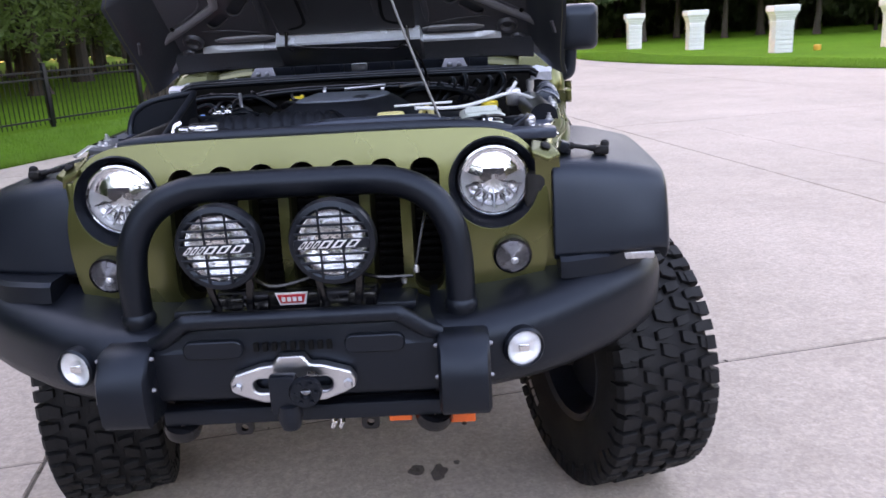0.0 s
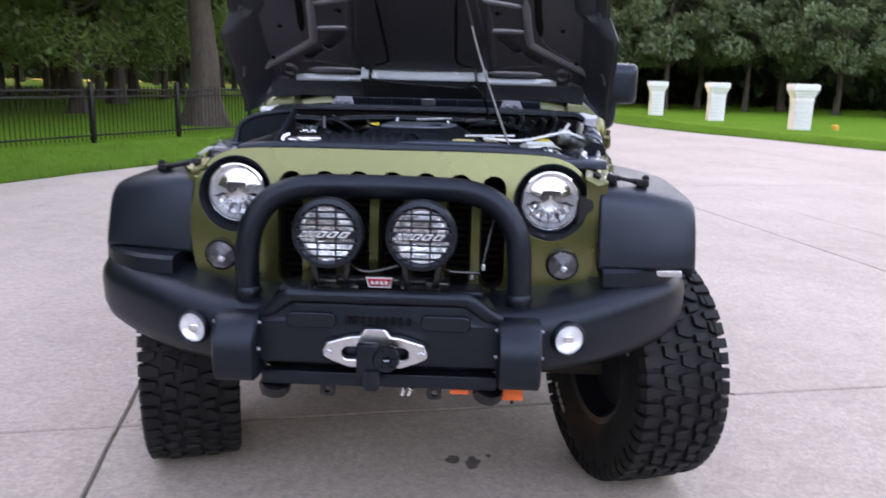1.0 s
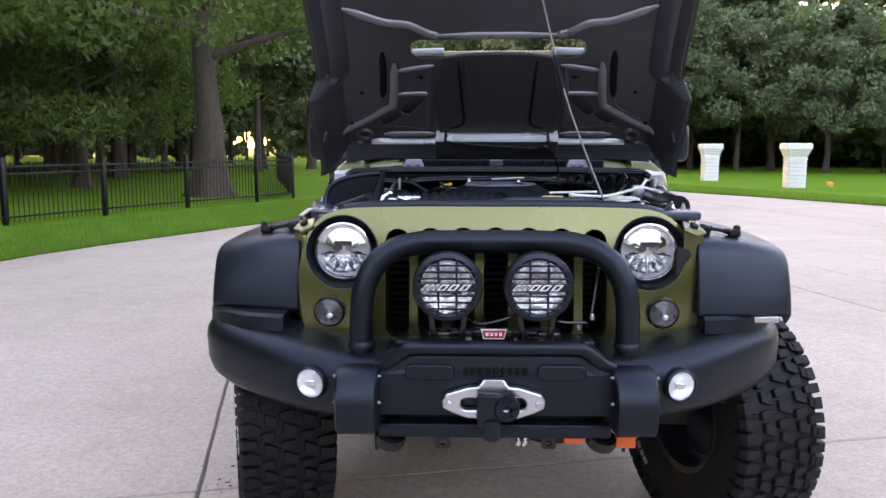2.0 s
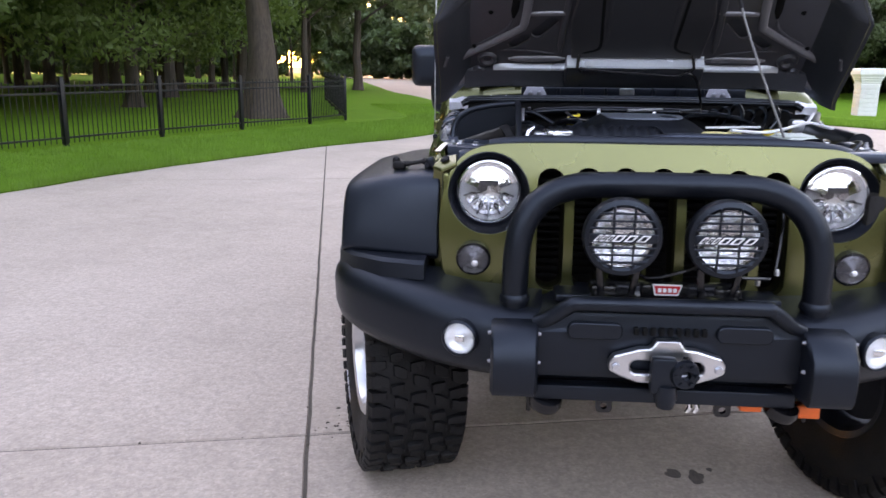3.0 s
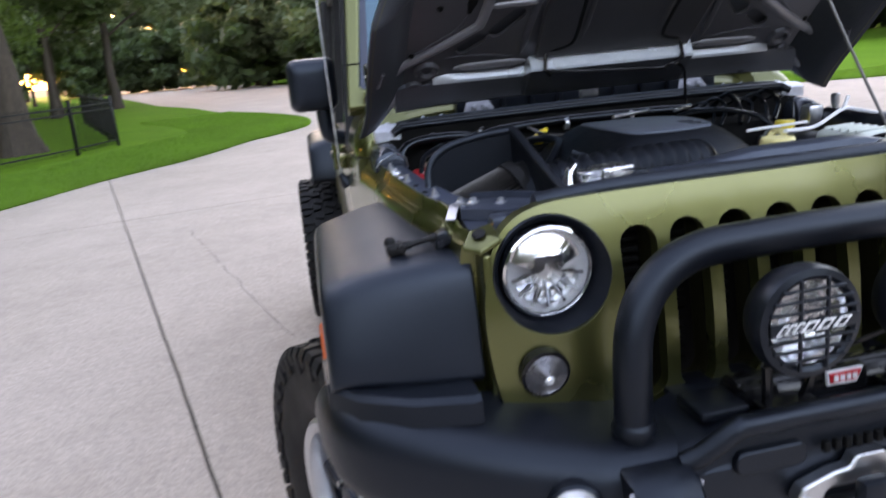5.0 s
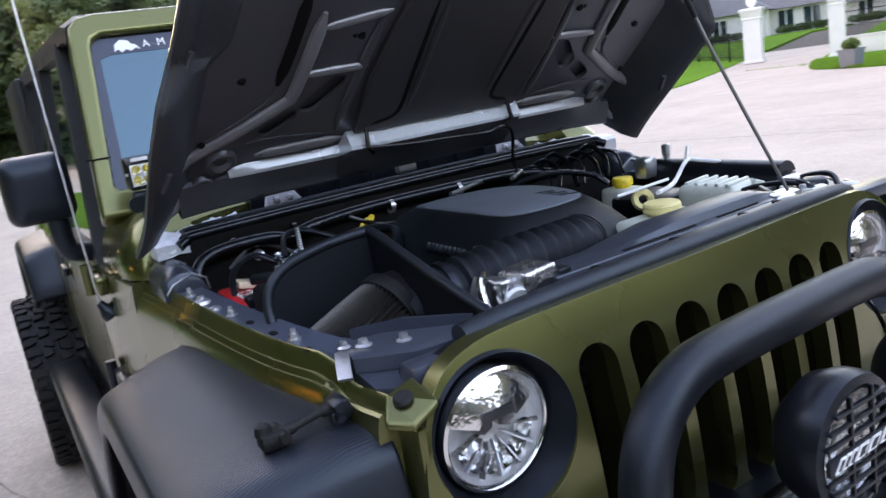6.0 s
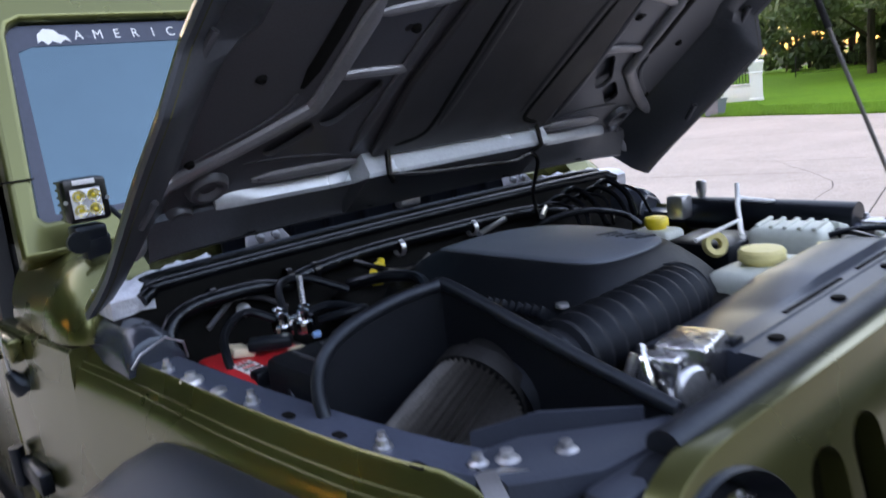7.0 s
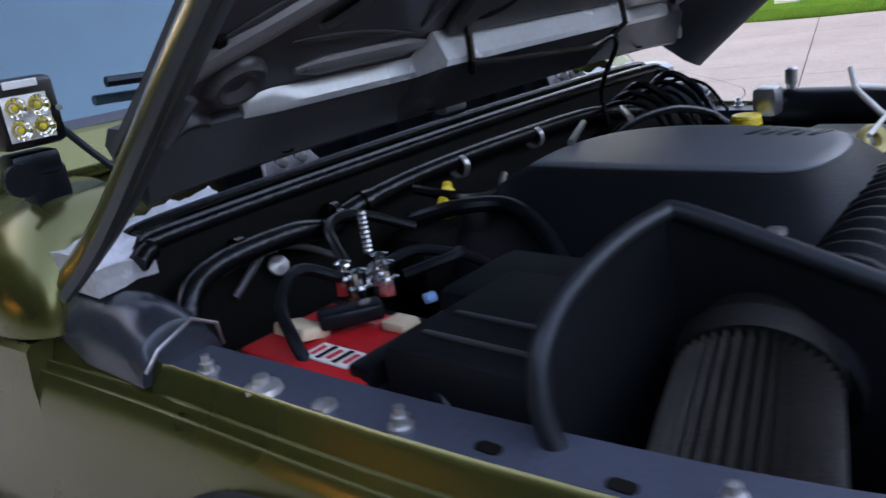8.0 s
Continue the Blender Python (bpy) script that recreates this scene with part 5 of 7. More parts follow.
# prop rod
ROD_FOOT = Vector((0.359, 0.086, 1.285))
rod_end = hp(0.151, 0.832, 0.012)
bm = sweep(bmesh.new(), spline([ROD_FOOT, ROD_FOOT.lerp(rod_end, 0.25) + Vector((-0.012, -0.006, -0.008)), ROD_FOOT.lerp(rod_end, 0.55) + Vector((-0.018, -0.010, -0.014)), rod_end], 5), 0.0036, 8)
rod = part("prop_rod", bm, RODGREY, car, "thin dull grey bonnet prop rod")
p0, p1 = ROD_FOOT.lerp(rod_end, 0.56) + Vector((-0.018, -0.010, -0.014)), ROD_FOOT.lerp(rod_end, 0.72) + Vector((-0.014, -0.008, -0.011))
part("grip_sleeve", cyl(bmesh.new(), p0, p1, 0.0058, seg=10), RUBBER, rod)
# ---- the car: body, windscreen, cabin ----
SIDE = [(0.0, 0.627), (0.08, 0.641), (0.12, 0.649), (0.15, 0.655), (0.30, 0.688), (0.56, 0.716), (0.84, 0.732), (1.0, 0.745), (1.25, 0.768), (1.5, 0.788)]
for s in (-1, 1):
    rows = spline([(y, x, 0) for y, x in SIDE], 3)
    prof = [(-0.062, 1.215), (-0.062, 1.240), (-0.004, 1.240), (0.0, 1.232)]
    bm = loft(bmesh.new(), [[(s * (p.y + a), p.x, z) for a, z in prof] for p in rows if 0.15 < p.x < 0.98])
    ledge = part("wing_ledge", bm, LEDGE, car, "blue-grey inner wing ledge with bolts")
    prof = [(-0.006, 1.226), (0.000, 1.241), (0.0020, 1.2430), (0.0040, 1.2415), (0.0075, 1.236), (0.0150, 1.2145), (0.0165, 1.2120), (0.0195, 1.2150), (0.0215, 1.2152), (0.0232, 1.2130), (0.0255, 1.2055), (0.0275, 1.2030), (0.0300, 1.2060), (0.0320, 1.2062), (0.0340, 1.2035), (0.0395, 1.188), (0.0440, 1.170), (0.0465, 1.145), (0.047, 1.10), (0.042, 0.93), (0.03, 0.80), (-0.01, 0.80), (-0.02, 1.2)]
    low = lambda y, z: z - 0.040 * min(1.0, max(0.0, (0.165 - y) / 0.06)) * min(1.0, max(0.0, (z - 1.1975) / 0.02))
    bm = loft(bmesh.new(), [[(s * (p.y + a), p.x, low(p.x, z) + 0.012 * max(0, p.x - 0.3)) for a, z in prof] for p in rows if p.x < 1.09])
    part("wing_panel", bm, OLIVE, car, "olive side panel with two raised beads", sharp=0.45)
    for k, (x, y) in enumerate(((0.715, 0.812), (0.698, 0.553), (0.669, 0.288))):
        bm = bmesh.new()
        lathe(bm, [(0.012, 0), (0.012, 0.003), (0.008, 0.004), (0.008, 0.012), (0.005, 0.013), (0.005, 0.020), (0, 0.021)], Matrix.Translation((s * x, y, 1.240)), 10)
        part("bolt", bm, STEEL, ledge)
    bm = lathe(bmesh.new(), [(0.020, 0), (0.018, 0.006), (0.009, 0.010), (0.008, 0.016), (0, 0.017)], Matrix.Translation((s * 0.713, 0.722, 1.240)), 14)
    part("washer_bolt", bm, STEEL, ledge)
    bm = lathe(bmesh.new(), [(0.013, 0), (0.012, 0.004), (0.006, 0.007), (0, 0.008)], Matrix.Translation((s * 0.706, 0.642, 1.240)), 12)
    part("plug", bm, STEEL, ledge)
    for y in (0.47, 0.36, 0.22):
        bm = prism(bmesh.new(), rounded(s * (0.66 + 0.06 * y), y, 0.013, 0.024, 0.006), lambda u, v, d: Vector((u, v, d)), 1.2401, 1.2415)
        part("slot", bm, MATTE, ledge, smooth=False)
    # front corner bracket: a bright strip bent over the end of the panel
    strip = [(0.630, 0.128, 1.243), (0.650, 0.146, 1.247), (0.658, 0.146, 1.246), (0.668, 0.124, 1.237), (0.680, 0.094, 1.224)]
    bm = loft(bmesh.new(), [[(s * (x + a), y + b, z + c) for a, b, c in ((0, 0, 0), (-0.018, -0.014, 0.001), (-0.019, -0.014, -0.003), (-0.002, 0, -0.004))] for x, y, z in strip])
    part("corner_bracket", bm, ALU, car, "bare steel corner bracket", sharp=0.6)
    # olive tab standing off the grille, with a rubber plug
    bm = bmesh.new()
    loft(bm, [[(s * x, y, z + h) for x, y, z in ((0.600, 0.014, 1.226), (0.650, 0.004, 1.216), (0.672, -0.028, 1.192), (0.640, -0.052, 1.184), (0.596, -0.050, 1.206))] for h in (-0.012, 0.0)])
    tab = bevelled(part("corner_plate", bm, OLIVE, car, "olive corner tab with a rubber plug", smooth=False), 0.008, 3, 40)
    part("plug", lathe(bmesh.new(), [(0.0145, 0), (0.0145, 0.003), (0.010, 0.007), (0, 0.008)], aim((s * 0.634, -0.018, 1.210), (s * 0.35, -0.35, 0.9)), 18), RUBBER, tab)

# cowl
bm = bmesh.new()
xs = np.linspace(-0.775, 0.775, 27).tolist()
drop = lambda x: 0.10 * (abs(x) / 0.775) ** 7
loft(bm, [[(x, y, z - drop(x)) for y, z in ((1.155, 1.30), (1.165, 1.372), (1.19, 1.392), (1.27, 1.408), (1.30, 1.40), (1.30, 1.25), (1.155, 1.25))] for x in xs])
cowl = part("cowl", bm, OLIVE, car, "olive cowl panel below the windscreen", sharp=0.6)
bm = bmesh.new()
for k in range(24):
    box(bm, (-0.46 + 0.04 * k, 1.225, 1.412), (0.024, 0.05, 0.006), 0.002)
part("vent_slat", bm, MATTE, cowl, "black cowl vent slats", smooth=False)
bm = bmesh.new()
box(bm, (0.03, 1.215, 1.404), (0.94, 0.115, 0.014), 0.004)
box(bm, (0.03, 1.150, 1.350), (0.94, 0.02, 0.10), 0.006)
for k in range(9):
    box(bm, (-0.38 + 0.10 * k, 1.135, 1.36), (0.014, 0.03, 0.08), 0.004)
part("cowl_grille", bm, PLASTIC, cowl, "black plastic air intake over the cowl")
for s in (-1, 1):
    bm = loft(bmesh.new(), [[(s * (x + a), y, z) for a, z in ((0.034, 1.250), (0.042, 1.243), (0.0455, 1.20), (0.0455, 1.10), (0.0405, 0.93), (0.0285, 0.80), (-0.01, 0.80), (-0.01, 1.250))] for y, x in ((1.076, 0.7515), (1.25, 0.768), (1.5, 0.788))])
    part("side_panel", bm, OLIVE, car, "olive panel below the windscreen pillar")
    rings = []
    for i in range(26):
        y = 1.046 + 0.40 * (i / 25) ** 1.8
        f = min(1.0, (y - 1.046) / 0.13)
        swell = (1 - (1 - f) ** 2.2) ** 0.5
        crest, reach = 1.262 + 0.148 * swell, 0.004 + 0.120 * swell
        ring = [(s * (0.800 - 0.12 + 0.12 * (0.6 + 0.4 * swell) - reach + reach * math.cos(q)), y, 1.256 + (crest - 1.256) * math.sin(q) ** 0.9) for q in np.linspace(0.0, math.pi / 2, 19).tolist()]
        rings.append(ring + [(s * 0.62, y, crest - 0.004), (s * 0.62, y, 1.256)])
    bm = loft(bmesh.new(), rings)
    part("cowl_side", bm, OLIVE, car, "rounded olive corner of the cowl", sharp=1.2)

# windscreen frame on its slope
WS = lambda u, v, d: Vector((u, 1.286 + (v - 1.474) * 0.50 + d * 0.894, v - d * 0.447))
bm = fill(bmesh.new(), [[(0.800, 1.395), (0.792, 1.47), (0.745, 1.86), (0.735, 1.905), (0.71, 1.932), (0.66, 1.940), (-0.66, 1.940), (-0.71, 1.932), (-0.735, 1.905), (-0.745, 1.86), (-0.792, 1.47), (-0.800, 1.395)],
                        [(0.738, 1.462), (0.747, 1.475), (0.692, 1.846), (0.681, 1.866), (0.655, 1.876), (-0.655, 1.876), (-0.681, 1.866), (-0.692, 1.846), (-0.747, 1.475), (-0.738, 1.462)]], WS, -0.012, 0.055)
frame_ = bevelled(part("windscreen_frame", bm, OLIVE, car, "olive windscreen frame"), 0.012, 3, 40)
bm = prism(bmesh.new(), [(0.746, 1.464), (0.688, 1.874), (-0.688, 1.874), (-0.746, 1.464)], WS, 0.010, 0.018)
glass = part("windscreen", bm, SKYGLASS, car, "windscreen with the sky's blue in its colour and a dark border", smooth=False)
bm = fill(bmesh.new(), [[(0.745, 1.465), (0.687, 1.873), (-0.687, 1.873), (-0.745, 1.465)], [(0.712, 1.478), (0.676, 1.815), (0.645, 1.826), (-0.645, 1.826), (-0.676, 1.815), (-0.712, 1.478)]], WS, 0.0085, 0.0095)
part("dark_border", bm, M("frit_border", (0.035, 0.045, 0.075), 0.25, 0, 0.1, 8, 100, 0), glass, smooth=False)
for s in (-1, 1):
    bm = bmesh.new()
    box(bm, WS(s * 0.765, 1.545, -0.013), (0.062, 0.004, 0.004))
    part("panel_seam", bm, MATTE, frame_, smooth=False)
# banner marks on the glass
blob = [(-0.632, 1.832), (-0.628, 1.852), (-0.612, 1.864), (-0.592, 1.861), (-0.582, 1.850), (-0.570, 1.846), (-0.562, 1.832), (-0.574, 1.838), (-0.586, 1.830), (-0.600, 1.836), (-0.612, 1.828), (-0.622, 1.838)]
bm = prism(bmesh.new(), blob, WS, 0.0068, 0.008)
part("white_emblem", bm, WHITE, glass, "white plain emblem on the banner", smooth=False)
for k, letter in enumerate("AMERIC"):
    cu = bpy.data.curves.new("letter", "FONT")
    cu.body, cu.size, cu.align_x, cu.extrude = letter, 0.030, "CENTER", 0.0005
    made = bpy.data.objects.new("letter", cu)
    bm = bmesh.new()
    bm.from_mesh(made.to_mesh())
    made.to_mesh_clear()
    bpy.data.objects.remove(made)
    for v in bm.verts:
        v.co = WS(-0.543 + 0.0425 * k + v.co.x, 1.837 + v.co.y, 0.0075 - v.co.z)
    part("banner_letter", bm, WHITE, glass, smooth=False)
for k in range(6, 26):
    x = -0.543 + 0.0425 * k
    bm = prism(bmesh.new(), [(x - 0.009, 1.838), (x + 0.009, 1.838), (x + 0.009, 1.856), (x - 0.009, 1.856)], WS, 0.0068, 0.008)
    part("banner_mark", bm, WHITE, glass, smooth=False)
for s in (-1, 1):
    bm = sweep(bmesh.new(), [WS(s * 0.05, 1.47, -0.02), WS(s * 0.05 - 0.2, 1.50, -0.02), WS(s * 0.05 - 0.46, 1.51, -0.02)], 0.008, 8)
    part("wiper", bm, PLASTIC, glass)

# roof, doors and rear body
bm = bmesh.new()
loft(bm, [[(sx * w, y, z) for sx, w, z in ((-1, 0.74, zr - 0.06), (-1, 0.735, zr - 0.015), (-1, 0.69, zr + 0.012), (1, 0.69, zr + 0.012), (1, 0.735, zr - 0.015), (1, 0.74, zr - 0.06))] for y, zr in ((1.545, 1.930), (1.65, 1.945), (2.6, 1.96), (4.1, 1.94), (4.2, 1.90))])
part("roof", bm, ROOF, car, "black roof top")
bm = bmesh.new()
box(bm, (0, 2.9, 1.03), (1.50, 2.75, 0.75), 0.03)
part("cabin_floor", bm, CABIN, car)
bm = bmesh.new()
box(bm, (0, 4.2, 1.35), (1.5, 0.06, 1.2), 0.02)
part("tailgate", bm, OLIVE, car)
for s in (-1, 1):
    for y0, y1 in ((1.52, 2.50), (2.52, 3.30)):
        bm = bmesh.new()
        loft(bm, [[(s * x, y, z) for x, z in ((0.80, 0.72), (0.825, 0.76), (0.832, 1.05), (0.828, 1.20), (0.815, 1.235), (0.77, 1.235), (0.77, 0.72))] for y in (y0, y1)])
        door = bevelled(part("door", bm, OLIVE, car, "olive side door"), 0.008)
        bm = fill(bmesh.new(), [[(y0, 1.235), (y0 + (0.28 if y0 < 2 else 0), 1.90), (y1, 1.915), (y1, 1.235)], [(y0 + 0.07, 1.27), (y0 + (0.31 if y0 < 2 else 0.05), 1.86), (y1 - 0.05, 1.87), (y1 - 0.05, 1.27)]], lambda u, v, d: Vector((s * (0.81 - (v - 1.235) * 0.10 - d), u, v)), 0.0, 0.04)
        part("window_frame", bm, ROOF, door)
        bm = fill(bmesh.new(), [[(y0 + 0.06, 1.26), (y0 + (0.30 if y0 < 2 else 0.04), 1.87), (y1 - 0.04, 1.88), (y1 - 0.04, 1.26)]], lambda u, v, d: Vector((s * (0.79 - (v - 1.235) * 0.10 - d), u, v)), 0.0, 0.006)
        part("window_glass", bm, TINT, door)
        bm = bmesh.new()
        box(bm, (s * 0.842, y1 - 0.12, 1.12), (0.02, 0.14, 0.035), 0.008)
        part("door_handle", bm, PLASTIC, door)
    bm = bmesh.new()
    box(bm, (s * 0.79, 3.75, 1.02), (0.06, 0.88, 0.52), 0.02)
    part("rear_quarter", bm, OLIVE, car)
    bm = bmesh.new()
    box(bm, (s * 0.765, 3.72, 1.58), (0.04, 0.85, 0.66), 0.02)
    part("rear_side_window", bm, ROOF, car)
    # hinges
    for z in (1.215, 0.92):
        bm = bmesh.new()
        box(bm, (s * 0.832, 1.40, z), (0.03, 0.16, 0.05), 0.008)
        cyl(bm, (s * 0.848, 1.49, z - 0.045), (s * 0.848, 1.49, z + 0.045), 0.016, seg=12)
        part("door_hinge", bm, OLIVE if z > 1 else PLASTIC, car)
    # step bar
    bm = bmesh.new()
    box(bm, (s * 0.905, 2.02, 0.60), (0.15, 1.85, 0.075), 0.03, seg=3)
    box(bm, (s * 0.79, 2.0, 0.66), (0.04, 2.0, 0.14), 0.01)
    part("step_bar", bm, TEXBLACK, car, "black textured rock rail step")
    # mirrors
    c = Vector((s * 0.905, 1.625, 1.485))
    bm = bmesh.new()
    loft(bm, [[c + Vector((s * u * f, d, v * f)) for u, v in rounded(0.0, 0.0, 0.185, 0.200, 0.035)] for d, f in ((-0.060, 0.45), (-0.055, 0.75), (-0.035, 0.93), (0.0, 1.0), (0.055, 1.0), (0.06, 0.95))])
    mir = part("mirror", bm, FLARE, car, "black door mirror on a short arm", sharp=0.9)
    bm = prism(bmesh.new(), rounded(0, 0, 0.165, 0.18, 0.03), lambda u, v, d: c + Vector((u, d, v)), 0.061, 0.064)
    part("mirror_glass", bm, CHROME, mir, smooth=False)
    bm = sweep(bmesh.new(), spline([c + Vector((-s * 0.03, 0.01, -0.09)), c + Vector((-s * 0.035, 0.01, -0.17)), c + Vector((-s * 0.05, 0.01, -0.20)), c + Vector((-s * 0.11, 0.02, -0.215))], 5), 0.030, 12)
    part("arm", bm, FLARE, mir)
# aerial
bm = lathe(bmesh.new(), [(0.026, 0), (0.024, 0.02), (0.014, 0.035), (0.010, 0.05), (0, 0.052)], aim((-0.822, 1.36, 1.125), (-0.6, 0, 1)), 14)
aerial = part("aerial", bm, PLASTIC, car, "black aerial base with a thin mast")
bm = sweep(bmesh.new(), [(-0.845, 1.362, 1.15), (-0.850, 1.39, 1.40), (-0.855, 1.46, 2.02)], 0.0032, 6)
part("mast", bm, STEEL, aerial)

# small square work light on the cowl
pc = Vector((-0.700, 1.115, 1.508))
pm = Matrix.Translation(pc) @ Matrix.Rotation(radians(-6), 4, "Z")
bm = bmesh.new()
box(bm, pm @ Vector((0, 0.02, 0)), (0.078, 0.05, 0.082), 0.009)
pod = part("work_light", bm, GLOSSBLACK, car, "small square black work light with four bright cells")
for k in range(6):
    bm = bmesh.new()
    box(bm, pm @ Vector((0, 0.055, -0.035 + 0.014 * k)), (0.076, 0.03, 0.004))
    part("fin", bm, GLOSSBLACK, pod, smooth=False)
for i in (-1, 1):
    for j in (-1, 1):
        q = pm @ Vector((i * 0.0128, -0.0125, j * 0.0128 - 0.005))
        bm = lathe(bmesh.new(), [(0.0128, 0.003), (0.0118, 0.001), (0.008, -0.003), (0.005, -0.005), (0, -0.005)], aim(q, (-0.1, -1, 0)), 12)
        part("cell", bm, MIRROR, pod, smooth=False)
        bm = lathe(bmesh.new(), [(0.0045, 0), (0.003, 0.002), (0, 0.003)], aim(q + Vector((0, 0.003, 0)), (-0.1, -1, 0)), 8)
        part("led", bm, YELLOW, pod)
    bm = cyl(bmesh.new(), pm @ Vector((i * 0.036, -0.006, 0.0)), pm @ Vector((i * 0.036, -0.010, 0.0)), 0.004, seg=8)
    part("screw", bm, STEEL, pod)
bm = bmesh.new()
box(bm, pm @ Vector((0, -0.0055, -0.005)), (0.053, 0.002, 0.053))
part("reflector_plate", bm, CELL, pod, smooth=False)
bm = bmesh.new()
box(bm, pm @ Vector((0, -0.008, 0.034)), (0.040, 0.003, 0.009), 0.001)
part("pale_mark", bm, WHITE, pod, smooth=False)
bm = bmesh.new()
box(bm, pc + Vector((0.0, 0.03, -0.062)), (0.06, 0.05, 0.03), 0.008)
cyl(bm, pc + Vector((-0.03, 0.0, -0.075)), pc + Vector((-0.03, -0.012, -0.075)), 0.02, seg=14)
box(bm, pc + Vector((0.01, 0.03, -0.10)), (0.05, 0.04, 0.07), 0.008)
part("bracket", bm, PLASTIC, pod)
bm = sweep(bmesh.new(), spline([pc + Vector((0.05, 0.05, -0.02)), pc + Vector((0.08, 0.05, -0.06)), pc + Vector((0.11, 0.04, -0.10))], 5), 0.005, 8)
part("cable", bm, PLASTIC, pod)
# ---- engine bay ----
bm = bmesh.new()
box(bm, (0, 0.55, 0.93), (1.15, 0.95, 0.06), 0.02)
box(bm, (0, 1.05, 1.13), (1.44, 0.14, 0.42), 0.01)
part("bay_floor", bm, MATTE, car, "dark engine bay floor and bulkhead")

# rubber roll and slate cover over the radiator
bm = bmesh.new()
loft(bm, [[(x, 0.018 + y + 0.05 * (abs(x) / 0.58) ** 6, z - 0.04 * (abs(x) / 0.58) ** 6) for y, z in [(0.003 + 0.021 * math.cos(a), 1.268 + 0.019 * math.sin(a)) for a in np.linspace(math.pi * 1.12, -0.12 * math.pi, 11).tolist()]] for x in np.linspace(-0.505, 0.555, 31).tolist()])
part("bonnet_seal", bm, SEAL, car, "thick black rubber seal along the grille top").matrix_basis = Matrix.Rotation(0.035, 4, "Z")
RAISED = lambda x: min(1.0, max(0.0, (x + 0.10) / 0.16)) * min(1.0, max(0.0, (0.40 - x) / 0.08))
bm = bmesh.new()
loft(bm, [[(x, y + 0.035 * x, z + h * RAISED(x)) for y, z, h in ((0.046, 1.262, 0), (0.052, 1.268, 0), (0.082, 1.270, 0), (0.0835, 1.2675, 0), (0.0885, 1.2675, 0), (0.090, 1.270, 0), (0.112, 1.270, 0), (0.119, 1.271, 0.013), (0.128, 1.271, 0.017), (0.175, 1.266, 0.021), (0.215, 1.256, 0.020), (0.235, 1.247, 0.010), (0.252, 1.232, 0.002), (0.26, 1.20, 0), (0.06, 1.20, 0))] for x in np.linspace(-0.27, 0.39, 34).tolist()])
rad = part("radiator_cover", bm, RADCOVER, car, "slate grey plastic radiator cover", sharp=0.45)
for x, w in ((0.00, 0.20), (0.23, 0.13)):
    bm = bmesh.new()
    box(bm, (x, 0.101 + 0.035 * x, 1.2705), (w, 0.007, 0.003), 0.001, Matrix.Rotation(0.035, 4, "Z"))
    part("slot", bm, MATTE, rad, smooth=False)
for x in (-0.20, 0.0, 0.20, 0.31):
    part("clip", lathe(bmesh.new(), [(0.011, 0), (0.010, 0.004), (0, 0.005)], Matrix.Translation((x, 0.066 + 0.035 * x, 1.269)), 12), MATTE, rad)

# front deck beside the filter
bm = bmesh.new()
loft(bm, [[(x, y, z) for y, z in ((y0, 1.215), (y0, 1.238), (y0 + 0.012, 1.2425), (y1 - 0.01, 1.2425), (y1, 1.237), (y1, 1.215))] for x, y0, y1 in ((-0.642, 0.115, 0.185), (-0.60, 0.085, 0.195), (-0.56, 0.060, 0.185), (-0.45, 0.05, 0.10), (-0.40, 0.05, 0.075))])
deck = part("front_deck", bm, RADCOVER, car, "black plastic deck beside the filter", sharp=0.5)
for x, y, r in ((-0.607, 0.149, 0.015), (-0.554, 0.113, 0.014), (-0.632, 0.168, 0.012)):
    bm = lathe(bmesh.new(), [(r, 0), (r * 0.95, 0.004), (r * 0.55, 0.007), (r * 0.5, 0.014), (0, 0.015)], Matrix.Translation((x, y, 1.239)), 14)
    part("bolt", bm, STEEL, deck)
bm = bmesh.new()
loft(bm, [[(x, y, z) for x, z in ((x0, 1.10), (x0, 1.252), (x0 + 0.008, 1.252), (x0 + 0.008, 1.10))] for y, x0 in ((0.215, -0.60), (0.19, -0.52), (0.10, -0.44))])
part("upstand", bm, RADCOVER, deck)
bm = bmesh.new()
loft(bm, [[(x, y, z) for y, z in ((y0, 1.190), (y0, 1.206), (0.16, 1.222), (0.16, 1.190))] for x, y0 in ((-0.640, 0.055), (-0.60, 0.01), (-0.42, 0.02))])
part("lower_panel", bm, RADCOVER, deck, "dark blue-grey panel below the deck")
bm = bmesh.new()
box(bm, (-0.52, 0.035, 1.21), (0.16, 0.05, 0.05), 0.012)
part("deck_nose", bm, RADCOVER, deck)

# heat shield round the filter
WALL_TOP = [(-0.658, 0.405, 1.19), (-0.660, 0.428, 1.235), (-0.656, 0.440, 1.272), (-0.638, 0.446, 1.305), (-0.595, 0.449, 1.331), (-0.520, 0.448, 1.347), (-0.450, 0.438, 1.354), (-0.434, 0.420, 1.353), (-0.428, 0.30, 1.316), (-0.423, 0.18, 1.279), (-0.416, 0.065, 1.246)]
rim_line = spline(WALL_TOP, 5)
rings = []
for i, p in enumerate(rim_line):
    d = rim_line[min(i + 1, len(rim_line) - 1)] - rim_line[max(i - 1, 0)]
    nrm = Vector((-d.y, d.x, 0)).normalized()
    rings.append([Vector((p.x, p.y, h)) + nrm * a for a, h in ((-0.004, 1.05), (-0.004, p.z), (0.004, p.z), (0.004, 1.05))])
shield = part("filter_shield", loft(bmesh.new(), rings), BLACKCOVER, car, "black heat shield wall round an open cone filter")
